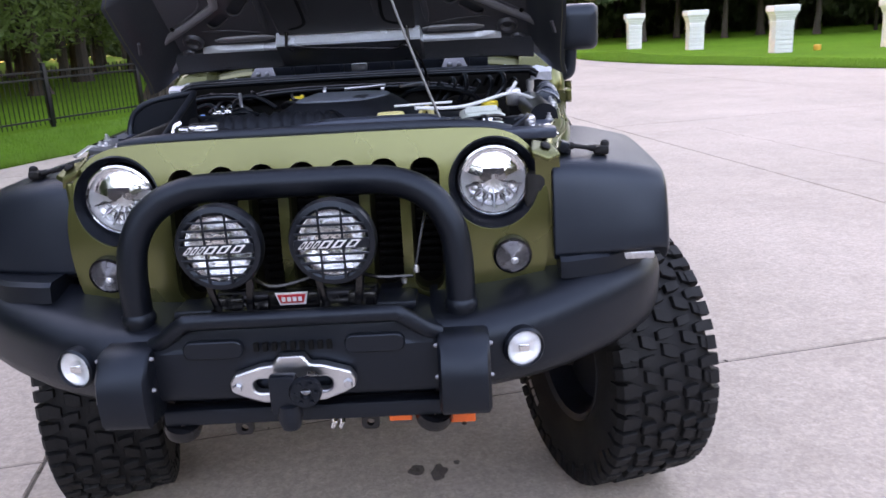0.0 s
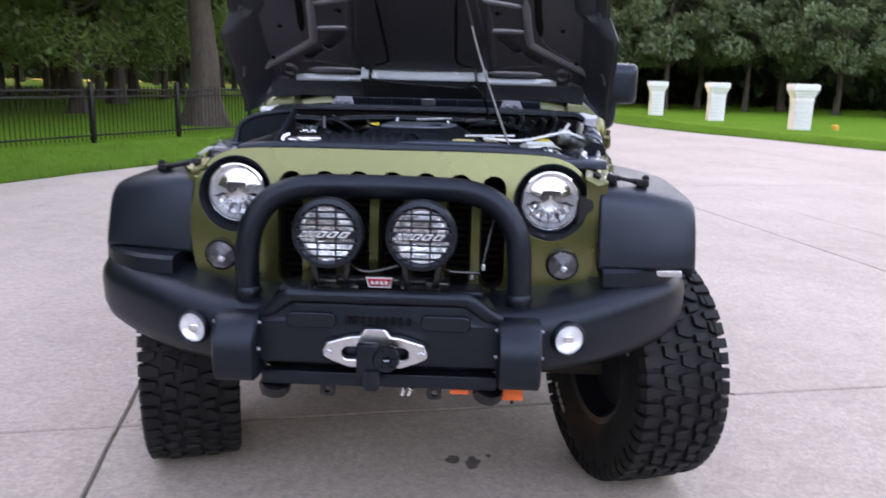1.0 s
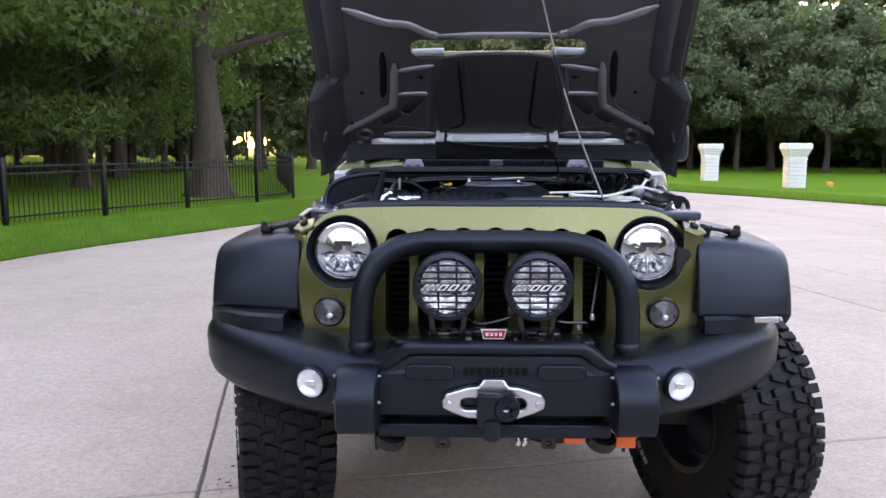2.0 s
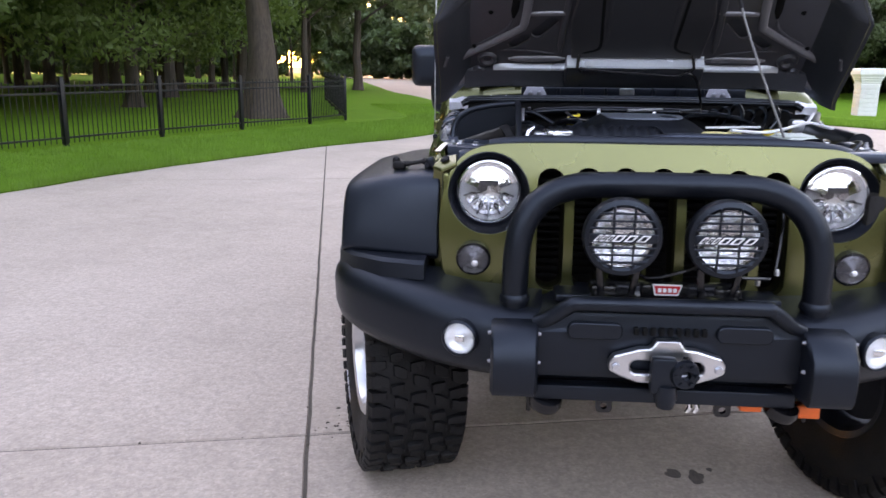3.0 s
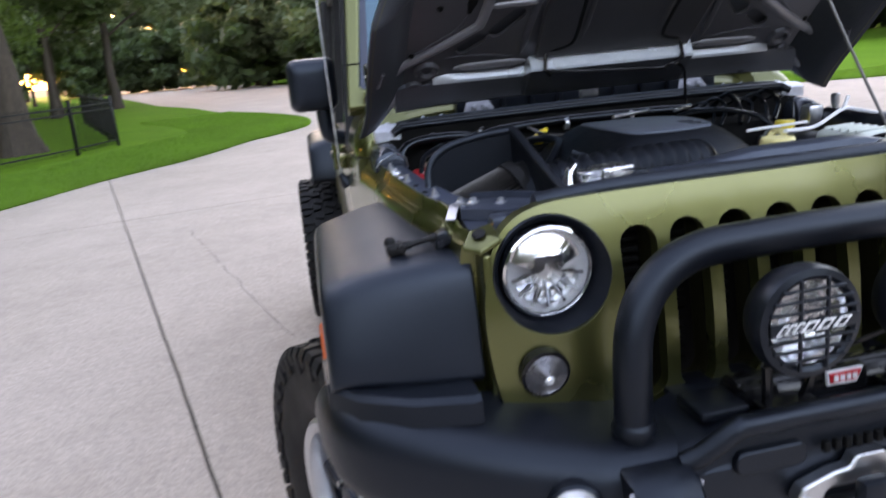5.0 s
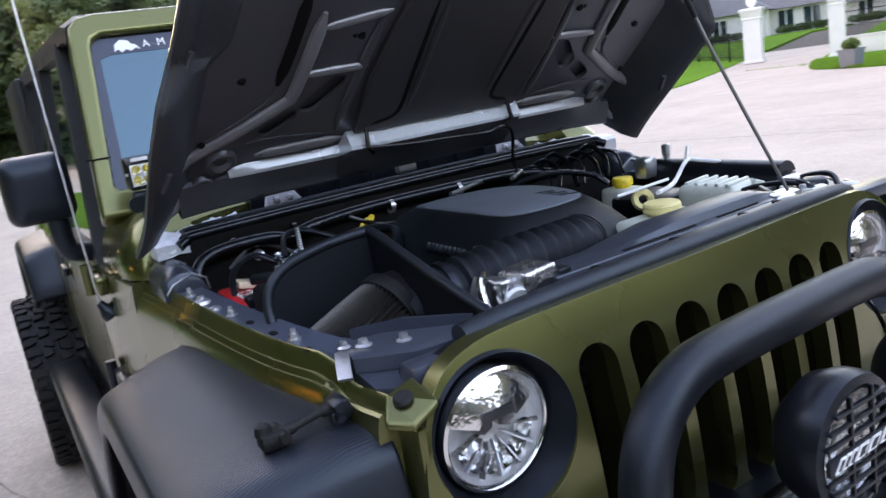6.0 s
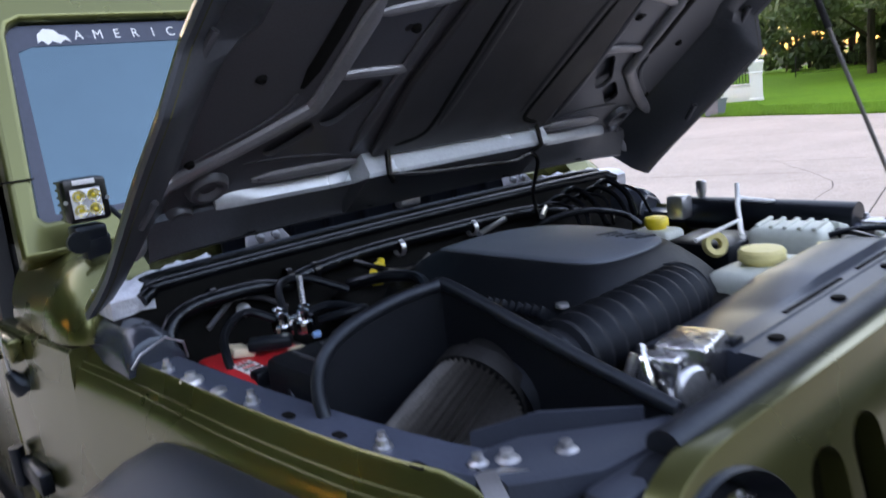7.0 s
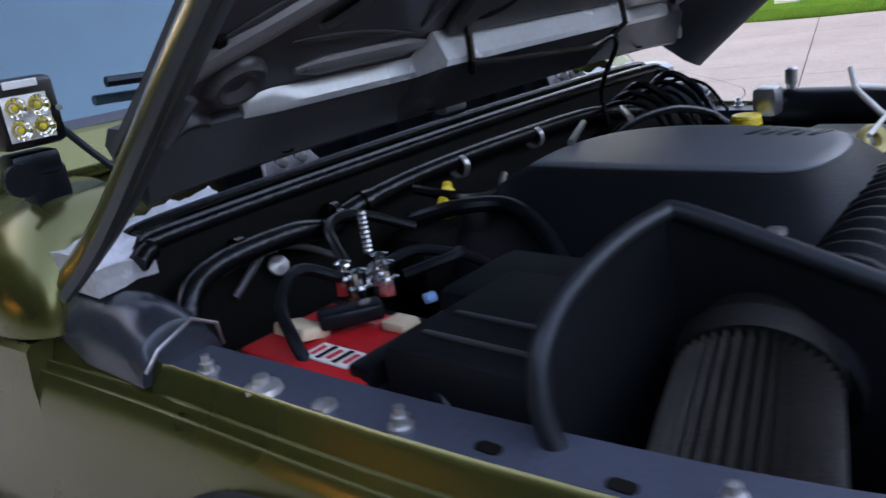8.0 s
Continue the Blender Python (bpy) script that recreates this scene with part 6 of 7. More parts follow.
bm = sweep(bmesh.new(), [rim_line[0] + Vector((0.003, -0.012, -0.07))] + [p + Vector((0, 0, 0.003)) for p in rim_line], 0.0098, 12)
part("edge_trim", bm, SEAL, shield, "rubber edge trim")
# cone filter
fm = aim((-0.605, 0.315, 1.163), (1, 0.24, 0.39))
bm = bmesh.new()
n = 84
loft(bm, [[fm @ Vector(((r + (0.010 if k % 2 else -0.004)) * math.cos(2 * math.pi * k / n), (r + (0.010 if k % 2 else -0.004)) * math.sin(2 * math.pi * k / n), h)) for k in range(n)] for r, h in ((0.066, 0.004), (0.063, 0.09), (0.058, 0.170))], cap=False)
filt = part("cone_filter", bm, PLEAT, car, "dark pleated cone air filter", smooth=False)
part("end_cap", lathe(bmesh.new(), [(0, -0.012), (0.056, -0.012), (0.071, -0.004), (0.073, 0.008), (0.066, 0.010)], fm, 40), RUBBER, filt)
part("end_band", lathe(bmesh.new(), [(0.066, 0.0), (0.0735, 0.002), (0.0735, 0.006), (0.066, 0.008)], fm, 40), CHROME, filt)
part("flange", lathe(bmesh.new(), [(0.060, 0.150), (0.0715, 0.152), (0.0725, 0.158), (0.0715, 0.178), (0.060, 0.186), (0.048, 0.235)], fm, 48), RUBBER, filt)
bm = bmesh.new()
box(bm, (-0.440, 0.287, 1.222), (0.014, 0.010, 0.020), 0.003)
part("clamp", bm, CHROME, filt)
# filler bottle with a blue cap in the shield
bm = lathe(bmesh.new(), [(0.0, 0.05), (0.034, 0.05), (0.036, 0.0), (0.036, -0.08), (0.0, -0.08)], Matrix.Translation((-0.475, 0.155, 1.13)), 20)
bottle = part("washer_filler", bm, PLASTIC, car, "black filler neck with a blue disc")
part("blue_disc", lathe(bmesh.new(), [(0.018, 0), (0.016, 0.006), (0, 0.007)], Matrix.Translation((-0.475, 0.155, 1.180)), 18), BLUE, bottle)

# intake tube with rings, running to the throttle
bm = bmesh.new()
pts = spline([(-0.435, 0.325, 1.205), (-0.37, 0.318, 1.222), (-0.27, 0.312, 1.235), (-0.13, 0.318, 1.238), (-0.01, 0.335, 1.235), (0.045, 0.395, 1.215)], 16)
part_r = [0.052 + (0.009 if (i % 4 in (1, 2) and 22 < i < 66) else 0.0) + (0.006 if i >= 66 or i <= 22 else 0) for i in range(len(pts))]
sweep(bm, pts, part_r, 22)
tube = part("intake_tube", bm, BLACKCOVER, car, "black corrugated intake tube", sharp=0.9)
for k in (20, 68, 74):
    bm = lathe(bmesh.new(), [(0.060, -0.006), (0.0635, -0.006), (0.0635, 0.006), (0.060, 0.006)], aim(pts[k], pts[k + 1] - pts[k - 1]), 26)
    part("hose_clamp", bm, PLASTIC, tube)

# engine cover
ECX, ECY = 0.025, 0.60
bm = bmesh.new()
edge = [(-0.122, 0.815), (-0.126, 0.70), (-0.124, 0.56), (-0.122, 0.465), (-0.104, 0.418), (-0.04, 0.396), (0.05, 0.402), (0.108, 0.435), (0.142, 0.52), (0.160, 0.63), (0.150, 0.72), (0.110, 0.785), (0.04, 0.818), (-0.04, 0.825)]
rim_ = [(p.x, p.y) for p in spline([(a, b, 0) for a, b in edge + edge[:1]], 4)[:-1]]
def dome(rows):
    return [[(0.015 + (u - 0.015) * fx, 0.61 + (v - 0.61) * fy, z - 0.01 * (v - 0.61)) for u, v in rim_] for fx, fy, z in rows]
loft(bm, dome(((2.10, 1.50, 1.10), (2.05, 1.48, 1.18), (1.85, 1.40, 1.228), (1.55, 1.28, 1.262), (1.25, 1.14, 1.291), (1.06, 1.04, 1.306), (1.0, 1.0, 1.3095))))
cover = part("engine_cover", bm, BLACKCOVER, car, "black engine cover with a raised top plate")
bm = bmesh.new()
loft(bm, dome(((0.99, 0.99, 1.300), (0.985, 0.988, 1.312), (0.96, 0.97, 1.3145), (0.85, 0.88, 1.3155), (0.4, 0.45, 1.317))))
plate = part("top_plate", bm, COVER_SHEEN, cover, "smooth top plate, sky sheen in its colour")
for k in range(5):
    bm = bmesh.new()
    box(bm, (0.085 - 0.006 * (k % 2), 0.455 + 0.022 * k, 1.3175), (0.036 if k % 2 else 0.046, 0.010, 0.004), 0.002, Matrix.Rotation(radians(-22), 4, "Z"))
    part("raised_mark", bm, PLASTIC, cover)
for k in range(9):
    bm = bmesh.new()
    box(bm, (ECX - 0.235, ECY - 0.16 + 0.018 * k, 1.243), (0.06, 0.006, 0.02), 0.002, Matrix.Rotation(radians(38), 4, "Y"))
    part("rib", bm, PLASTIC, cover)
part("bolt", lathe(bmesh.new(), [(0.012, 0), (0.011, 0.006), (0, 0.007)], Matrix.Translation((-0.20, 0.42, 1.262)), 12), STEEL, cover)
bm = bmesh.new()
box(bm, (0.14, 0.375, 1.222), (0.06, 0.04, 0.03), 0.01)
part("red_coil", bm, RED, car, "small red coil connector")
bm = bmesh.new()
box(bm, (0.0, 0.34, 1.15), (0.46, 0.18, 0.14), 0.05)
part("throttle_body", bm, MATTE, car)

# foil-wrapped resonator
bm = bmesh.new()
box(bm, (-0.302, 0.118, 1.248), (0.082, 0.070, 0.092), 0.008, Matrix.Rotation(radians(12), 4, "Z"), 3)
box(bm, (-0.362, 0.128, 1.250), (0.030, 0.060, 0.074), 0.006, Matrix.Rotation(radians(12), 4, "Z"), 3)
cyl(bm, (-0.318, 0.115, 1.20), (-0.318, 0.115, 1.26), 0.03, seg=16)
foil = part("foil_valve", bm, FOIL, car, "silver foil wrapped valve body")
bm = lathe(bmesh.new(), [(0.0, 0.006), (0.026, 0.005), (0.031, 0.001), (0.031, -0.004)], aim((-0.345, 0.086, 1.242), (-0.3, -1, 0.1)), 22)
part("end_disc", bm, STEEL, foil)
bm = sweep(bmesh.new(), spline([(-0.385, 0.10, 1.215), (-0.396, 0.11, 1.25), (-0.392, 0.125, 1.285), (-0.376, 0.14, 1.298)], 5), 0.006, 8)
part("clamp_band", bm, CHROME, foil)
bm = bmesh.new()
sweep(bm, [(-0.392, 0.15, 1.22), (-0.396, 0.145, 1.27), (-0.388, 0.14, 1.292)], 0.007, 8)
part("strap", bm, STEEL, foil)
bm = bmesh.new()
sweep(bm, spline([(-0.27, 0.10, 1.265), (-0.235, 0.10, 1.268), (-0.22, 0.12, 1.25), (-0.21, 0.16, 1.22)], 5), 0.012, 10)
box(bm, (-0.245, 0.10, 1.268), (0.03, 0.03, 0.025), 0.005)
part("plug", bm, PLASTIC, foil)

# battery
bm = bmesh.new()
box(bm, (-0.555, 0.77, 1.12), (0.18, 0.25, 0.19), 0.012)
batt = part("battery", bm, PLASTIC, car, "black battery with a red top and metal terminals")
bm = bmesh.new()
box(bm, (-0.572, 0.765, 1.200), (0.150, 0.205, 0.054), 0.010)
part("red_top", bm, RED, batt, "red top moulding")
bm = bmesh.new()
box(bm, (-0.612, 0.735, 1.2285), (0.034, 0.070, 0.002))
part("label", bm, WHITE, batt, smooth=False)
for k in range(5):
    bm = bmesh.new()
    box(bm, (-0.612, 0.709 + 0.013 * k, 1.2300), (0.028 if k % 2 else 0.02, 0.006, 0.0012))
    part("label_bar", bm, MATTE if k % 2 else RED, batt, smooth=False)
bm = bmesh.new()
box(bm, (-0.592, 0.812, 1.236), (0.042, 0.055, 0.016), 0.005, Matrix.Rotation(radians(14), 4, "Y"))
part("cream_cap", bm, CREAM, batt)
bm = bmesh.new()
box(bm, (-0.525, 0.72, 1.232), (0.03, 0.035, 0.012), 0.004)
part("cream_cap", bm, CREAM, batt)
for k, (x, y) in enumerate(((-0.490, 0.845), (-0.450, 0.82), (-0.47, 0.79), (-0.505, 0.80))):
    bm = lathe(bmesh.new(), [(0.016, -0.02), (0.016, 0.0), (0.009, 0.002), (0.009, 0.018), (0.012, 0.02), (0, 0.024)], Matrix.Translation((x, y, 1.258)), 10)
    part("terminal", bm, CHROME, batt, "bright terminal clamp")
bm = bmesh.new()
box(bm, (-0.475, 0.815, 1.262), (0.07, 0.024, 0.010), 0.003, Matrix.Rotation(radians(20), 4, "Z"))
part("clamp_bar", bm, CHROME, batt)
part("blue_wire_end", lathe(bmesh.new(), [(0, -0.009), (0.006, -0.006), (0.006, 0.006), (0, 0.009)], aim((-0.508, 0.685, 1.262), (1, -0.3, 0)), 10), BLUE, batt)
for pts in ([(-0.50, 0.84, 1.262), (-0.545, 0.86, 1.285), (-0.60, 0.83, 1.270), (-0.625, 0.785, 1.245), (-0.635, 0.73, 1.19)],
            [(-0.45, 0.82, 1.262), (-0.40, 0.80, 1.268), (-0.36, 0.74, 1.25), (-0.36, 0.68, 1.22)],
            [(-0.585, 0.66, 1.235), (-0.60, 0.61, 1.25), (-0.625, 0.57, 1.22), (-0.63, 0.53, 1.16)],
            [(-0.47, 0.86, 1.26), (-0.44, 0.92, 1.30), (-0.38, 0.93, 1.30), (-0.30, 0.90, 1.26)],
            [(-0.44, 0.79, 1.25), (-0.39, 0.75, 1.262), (-0.345, 0.78, 1.25), (-0.33, 0.84, 1.22)]):
    part("battery_cable", sweep(bmesh.new(), spline(pts, 6), 0.0075, 10), PLASTIC, car, "black battery cable")
bm = sweep(bmesh.new(), spline([(-0.580, 0.955, 1.248), (-0.544, 0.958, 1.274), (-0.514, 0.960, 1.291), (-0.459, 0.960, 1.276), (-0.412, 0.955, 1.246)], 5), 0.0055, 10)
part("hold_down", bm, LINER, car, "grey steel battery hold-down strap")
part("hold_down_bolt", lathe(bmesh.new(), [(0.015, 0), (0.014, 0.005), (0.007, 0.008), (0, 0.010)], aim((-0.500, 0.965, 1.262), (-0.3, -1, 0.5)), 14), STEEL, car)
bm = bmesh.new()
box(bm, (-0.548, 0.775, 1.244), (0.075, 0.035, 0.02), 0.006, Matrix.Rotation(radians(-35), 4, "Z"))
part("strap_block", bm, PLASTIC, batt)
bm = bmesh.new()
box(bm, (-0.56, 0.675, 1.225), (0.15, 0.03, 0.03), 0.006)
part("hold_bar", bm, PLASTIC, batt)
# spring conduit, dipstick
bm = bmesh.new()
lathe(bm, [(0.005 + 0.002 * (k % 2), 0.0032 * k) for k in range(19)], Matrix.Translation((-0.424, 0.868, 1.265)), 10)
part("conduit", bm, STEEL, car)
bm = bmesh.new()
sweep(bm, spline([(-0.250, 0.885, 1.268), (-0.232, 0.895, 1.284), (-0.212, 0.905, 1.286), (-0.200, 0.915, 1.296)], 4), [0.010] * 5 + [0.013] * 4 + [0.008] * 4, 10)
lathe(bm, [(0.014, -0.012), (0.014, 0.004), (0.008, 0.006)], Matrix.Translation((-0.235, 0.89, 1.268)), 12)
part("dipstick_handle", bm, YELLOW, car, "yellow dipstick handle")
# fuse box between battery and shield
bm = bmesh.new()
box(bm, (-0.515, 0.555, 1.185), (0.225, 0.19, 0.165), 0.016)
box(bm, (-0.400, 0.60, 1.185), (0.16, 0.22, 0.15), 0.02)
fuse = part("fuse_box", bm, BLACKCOVER, car, "black fuse box with ribbed lid")
for k in range(2):
    bm = bmesh.new()
    box(bm, (-0.59 + 0.05 * k, 0.545, 1.2685), (0.006, 0.15, 0.004), 0.001)
    part("lid_rib", bm, LINER, fuse)
bm = sweep(bmesh.new(), [(-0.636, 0.62, 1.16), (-0.642, 0.55, 1.155), (-0.640, 0.47, 1.15)], 0.016, 8)
part("side_rail", bm, LEDGE, car)

# seals, hoses and harness across the bulkhead
part("bulkhead_seal", sweep(bmesh.new(), spline([(-0.682, 0.972, 1.328), (-0.66, 0.980, 1.337), (-0.60, 0.99, 1.345), (0, 0.995, 1.350), (0.60, 0.99, 1.345), (0.66, 0.980, 1.337), (0.682, 0.972, 1.328)], 8), 0.013, 12), HOSE, car, "black bulkhead rubber seal")
part("bulkhead_seal", sweep(bmesh.new(), spline([(-0.655, 1.01, 1.342), (-0.60, 1.025, 1.356), (0, 1.03, 1.362), (0.60, 1.025, 1.356), (0.655, 1.01, 1.342)], 8), 0.009, 10), HOSE, car)
part("coolant_pipe", sweep(bmesh.new(), spline([(-0.675, 0.90, 1.20), (-0.66, 0.925, 1.275), (-0.60, 0.945, 1.30), (-0.48, 0.95, 1.302), (-0.41, 0.955, 1.288), (-0.36, 0.955, 1.302), (-0.20, 0.96, 1.312), (0.05, 0.96, 1.312), (0.30, 0.955, 1.305), (0.45, 0.93, 1.28)], 7), 0.016, 12), HOSE, car, "black coolant pipe along the bulkhead")
for x in (-0.56, -0.40, -0.34, -0.12, 0.10):
    part("pipe_clip", lathe(bmesh.new(), [(0.017, -0.006), (0.020, -0.006), (0.020, 0.006), (0.017, 0.006)], aim((x, 0.955, 1.303), (1, 0, 0)), 16), STEEL if x > -0.3 else GLOSSBLACK, car)
part("harness", sweep(bmesh.new(), spline([(-0.28, 0.93, 1.26), (-0.24, 0.86, 1.275), (-0.20, 0.80, 1.27), (-0.235, 0.72, 1.25), (-0.28, 0.66, 1.22)], 6), 0.012, 10), PLASTIC, car)
part("harness", sweep(bmesh.new(), spline([(-0.25, 0.94, 1.30), (-0.22, 0.87, 1.285), (-0.16, 0.85, 1.28), (-0.10, 0.88, 1.285)], 6), 0.008, 8), GLOSSBLACK, car)
for k in range(7):
    x0 = 0.30 + 0.045 * k
    part("harness", sweep(bmesh.new(), spline([(x0, 0.96, 1.30), (x0 + 0.02, 0.90, 1.325 + 0.01 * (k % 3)), (x0 + 0.03, 0.84, 1.31), (x0 - 0.02 * (k % 2), 0.78, 1.26)], 6), 0.004 + 0.002 * (k % 3), 8), HOSE, car)
part("heater_hose", sweep(bmesh.new(), spline([(0.16, 0.86, 1.26), (0.22, 0.83, 1.300), (0.34, 0.80, 1.306), (0.44, 0.77, 1.28), (0.47, 0.74, 1.25)], 6), 0.008, 10), HOSE, car, "black looped heater hose")
for x, w in ((-0.02, 0.14), (0.18, 0.08)):
    part("ac_line", sweep(bmesh.new(), [(x, 0.80, 1.322), (x + w, 0.86, 1.325)], 0.006, 8), ALU, car, "bare aluminium line")
# steel hinge stops with two bolts each
for s in (-1, 1):
    bm = fill(bmesh.new(), [[(s * 0.375 - 0.006 - 0.058, 1.352), (s * 0.375 - 0.006 + 0.058, 1.352), (s * 0.375 - 0.006 + 0.034, 1.402), (s * 0.375 - 0.006 - 0.034, 1.402)], circle(s * 0.375 - 0.006 - 0.018, 1.376, 0.007, 10), circle(s * 0.375 - 0.006 + 0.018, 1.376, 0.007, 10)], lambda u, v, d: Vector((u, 1.035 + d + (v - 1.35) * 0.7, v)), 0.0, 0.012)
    stop_ = bevelled(part("bonnet_stop", bm, BRACKET, car, "grey steel bonnet stop bracket"), 0.004)
    for q in (-1, 1):
        part("bolt", lathe(bmesh.new(), [(0.010, 0), (0.009, 0.006), (0, 0.007)], aim((s * 0.375 - 0.006 + q * 0.018, 1.050, 1.376), (0, -1, 0.5)), 8), STEEL, stop_)
bm = bmesh.new()
box(bm, (0.0, 1.06, 1.385), (0.06, 0.03, 0.03), 0.006)
part("bonnet_switch", bm, STEEL, car)
# padded corners of the bulkhead
for s in (-1, 1):
    bm = bmesh.new()
    rings = []
    for u in np.linspace(0, 1, 15).tolist():
        y0, y1 = 0.975 + 0.085 * max(0, u - 0.3) / 0.7, 1.110 - 0.012 * u
        rings.append([(s * (0.735 - 0.235 * u + 0.002 * math.sin(40 * u + 9 * v)), y0 + (y1 - y0) * v, 1.322 + h * (0.024 + 0.004 * math.sin(23 * u + 5 * v) + 0.002 * math.cos(51 * u - 7 * v)) + 0.012 * u - 0.008 * (v - 0.5) ** 2) for v, h in ((0, -0.6), (0, 0.6), (0.15, 0.95), (0.35, 1.1), (0.55, 1.15), (0.75, 1.2), (0.95, 1.1), (1, 0.5), (1, -0.6))])
    loft(bm, rings)
    part("corner_pad", bm, CRUMPLE, car, "crinkled silver corner pad")
    bm = bmesh.new()
    loft(bm, [[(s * (0.708 + 0.050 * math.cos(a)), y, 1.225 + (0.066 + k) * math.sin(a) ** 0.8) for a in np.linspace(0.02, math.pi - 0.02, 13).tolist()] for y, k in ((0.874, -0.024), (0.880, -0.008), (0.90, 0.004), (0.94, 0.012), (1.00, 0.014), (1.07, 0.012))])
    duct = part("corner_duct", bm, DUCT, car, "smooth blue-grey corner moulding")
    part("wire_loop", sweep(bmesh.new(), [(s * 0.655, 0.876, 1.234), (s * 0.660, 0.872, 1.262), (s * 0.69, 0.869, 1.280), (s * 0.735, 0.869, 1.262), (s * 0.752, 0.872, 1.242)], 0.0024, 6), STEEL, duct)

# reservoirs and the far side
def reservoir(c, w, d, h, capr, capmat, name="reservoir", label="milky plastic reservoir with a yellow cap", mat=TANK):
    bm = bmesh.new()
    box(bm, (c[0], c[1], c[2] - h / 2), (w, d, h), min(w, d) * 0.18, None, 3)
    r = part(name, bm, mat, car, label)
    bm = lathe(bmesh.new(), [(capr * 0.8, -0.004), (capr * 0.8, 0.008), (capr, 0.008), (capr, 0.012)] + [(capr * (0.97 if k % 2 else 1.0), 0.014 + 0.002 * k) for k in range(5)] + [(capr * 0.9, 0.028), (0, 0.029)], Matrix.Translation((c[0], c[1], c[2])), 24)
    part("cap", bm, capmat, r, "yellow cap")
    return r


reservoir((0.498, 0.714, 1.235), 0.085, 0.11, 0.10, 0.030, YELLOW)
reservoir((0.203, 0.287, 1.255), 0.20, 0.13, 0.12, 0.042, CAPYELLOW)
reservoir((0.335, 0.225, 1.240), 0.11, 0.10, 0.10, 0.022, CAPYELLOW)
bm = bmesh.new()
lathe(bm, [(0.012, -0.008), (0.024, -0.010), (0.028, 0.0), (0.024, 0.010), (0.012, 0.008), (0.012, -0.008)], aim((0.297, 0.437, 1.258), (-0.5, -0.8, 0.35)), 20)
part("ring_handle", bm, CAPYELLOW, car, "yellow ring handle")
bm = bmesh.new()
box(bm, (0.40, 0.50, 1.215), (0.16, 0.16, 0.07), 0.012)
part("relay_box", bm, PLASTIC, car, "black relay box")
bm = cyl(bmesh.new(), (0.635, 0.70, 1.25), (0.655, 0.30, 1.245), 0.042, seg=22)
part("canister", bm, PLASTIC, car, "black horizontal canister")
bm = bmesh.new()
box(bm, (0.47, 0.36, 1.235), (0.12, 0.16, 0.07), 0.02, Matrix.Rotation(radians(10), 4, "Z"), 3)
part("expansion_box", bm, TANK, car, "pale ribbed plastic box")
for k in range(5):
    bm = bmesh.new()
    box(bm, (0.47, 0.30 + 0.03 * k, 1.272), (0.10, 0.010, 0.008), 0.003, Matrix.Rotation(radians(10), 4, "Z"))
    part("rib", bm, TANK, car)
bm = bmesh.new()
sweep(bm, spline([(0.27, 0.36, 1.285), (0.37, 0.42, 1.275), (0.44, 0.46, 1.278), (0.56, 0.53, 1.302), (0.60, 0.525, 1.296), (0.635, 0.48, 1.285)], 5), 0.0055, 8)
part("stay_rod", bm, WHITE, car, "bare pale stay rod")
part("stay_rod", sweep(bmesh.new(), [(0.56, 0.53, 1.30), (0.585, 0.545, 1.335)], 0.0055, 8), WHITE, car)
part("stay_rod", sweep(bmesh.new(), [(0.20, 0.42, 1.288), (0.38, 0.43, 1.292)], 0.004, 8), WHITE, car)
bm = lathe(bmesh.new(), [(0.010, -0.05), (0.010, 0.0), (0.013, 0.002), (0.013, 0.03), (0.008, 0.034), (0, 0.035)], Matrix.Translation((0.637, 0.671, 1.30)), 12)
part("service_valve", bm, ALU, car, "small aluminium service valve")
bm = bmesh.new()
box(bm, (0.58, 0.70, 1.275), (0.05, 0.05, 0.06), 0.01)
part("valve_block", bm, STEEL, car)
for k, (x, y, z, w) in enumerate(((0.42, 0.14, 1.262, 0.07), (0.50, 0.12, 1.256, 0.06), (0.56, 0.16, 1.262, 0.05), (0.37, 0.11, 1.268, 0.045), (0.60, 0.24, 1.256, 0.05))):
    bm = bmesh.new()
    box(bm, (x, y, z - 0.01), (w, 0.05, 0.035), 0.010, Matrix.Rotation(0.4 * k, 4, "Z"))
    part("connector", bm, (ALU, TANK, PLASTIC, ALU, STEEL)[k], car)
wig = random.Random(14)
for k in range(5):
    p0 = Vector((wig.uniform(0.37, 0.56), wig.uniform(0.08, 0.12), 1.245))
    p3 = Vector((wig.uniform(0.38, 0.62), wig.uniform(0.20, 0.34), 1.24))
    up = Vector((0, 0, wig.uniform(0.012, 0.035)))
    part("loom", sweep(bmesh.new(), spline([p0, p0.lerp(p3, 0.3) + up + Vector((wig.uniform(-0.03, 0.03), 0, 0)), p0.lerp(p3, 0.7) + up * 0.8, p3], 6), wig.uniform(0.004, 0.008), 8), PLASTIC, car)
for k in range(12):
    c = Vector((wig.uniform(0.38, 0.62), wig.uniform(0.09, 0.30), wig.uniform(1.240, 1.262)))
    bm = bmesh.new()
    box(bm, c, (wig.uniform(0.018, 0.045), wig.uniform(0.015, 0.03), wig.uniform(0.015, 0.03)), 0.004, Matrix.Rotation(wig.uniform(0, 3), 4, "Z") @ Matrix.Rotation(wig.uniform(-0.4, 0.4), 4, "X"))
    part("connector", bm, (PLASTIC, STEEL, PLASTIC, TANK, ALU, PLASTIC)[k % 6], car)
bm = bmesh.new()
box(bm, (0.50, 0.06, 1.236), (0.34, 0.06, 0.03), 0.01)
part("front_support", bm, RADCOVER, car)
bm = bmesh.new()
box(bm, (-0.12, 0.92, 1.20), (0.40, 0.10, 0.10), 0.03)
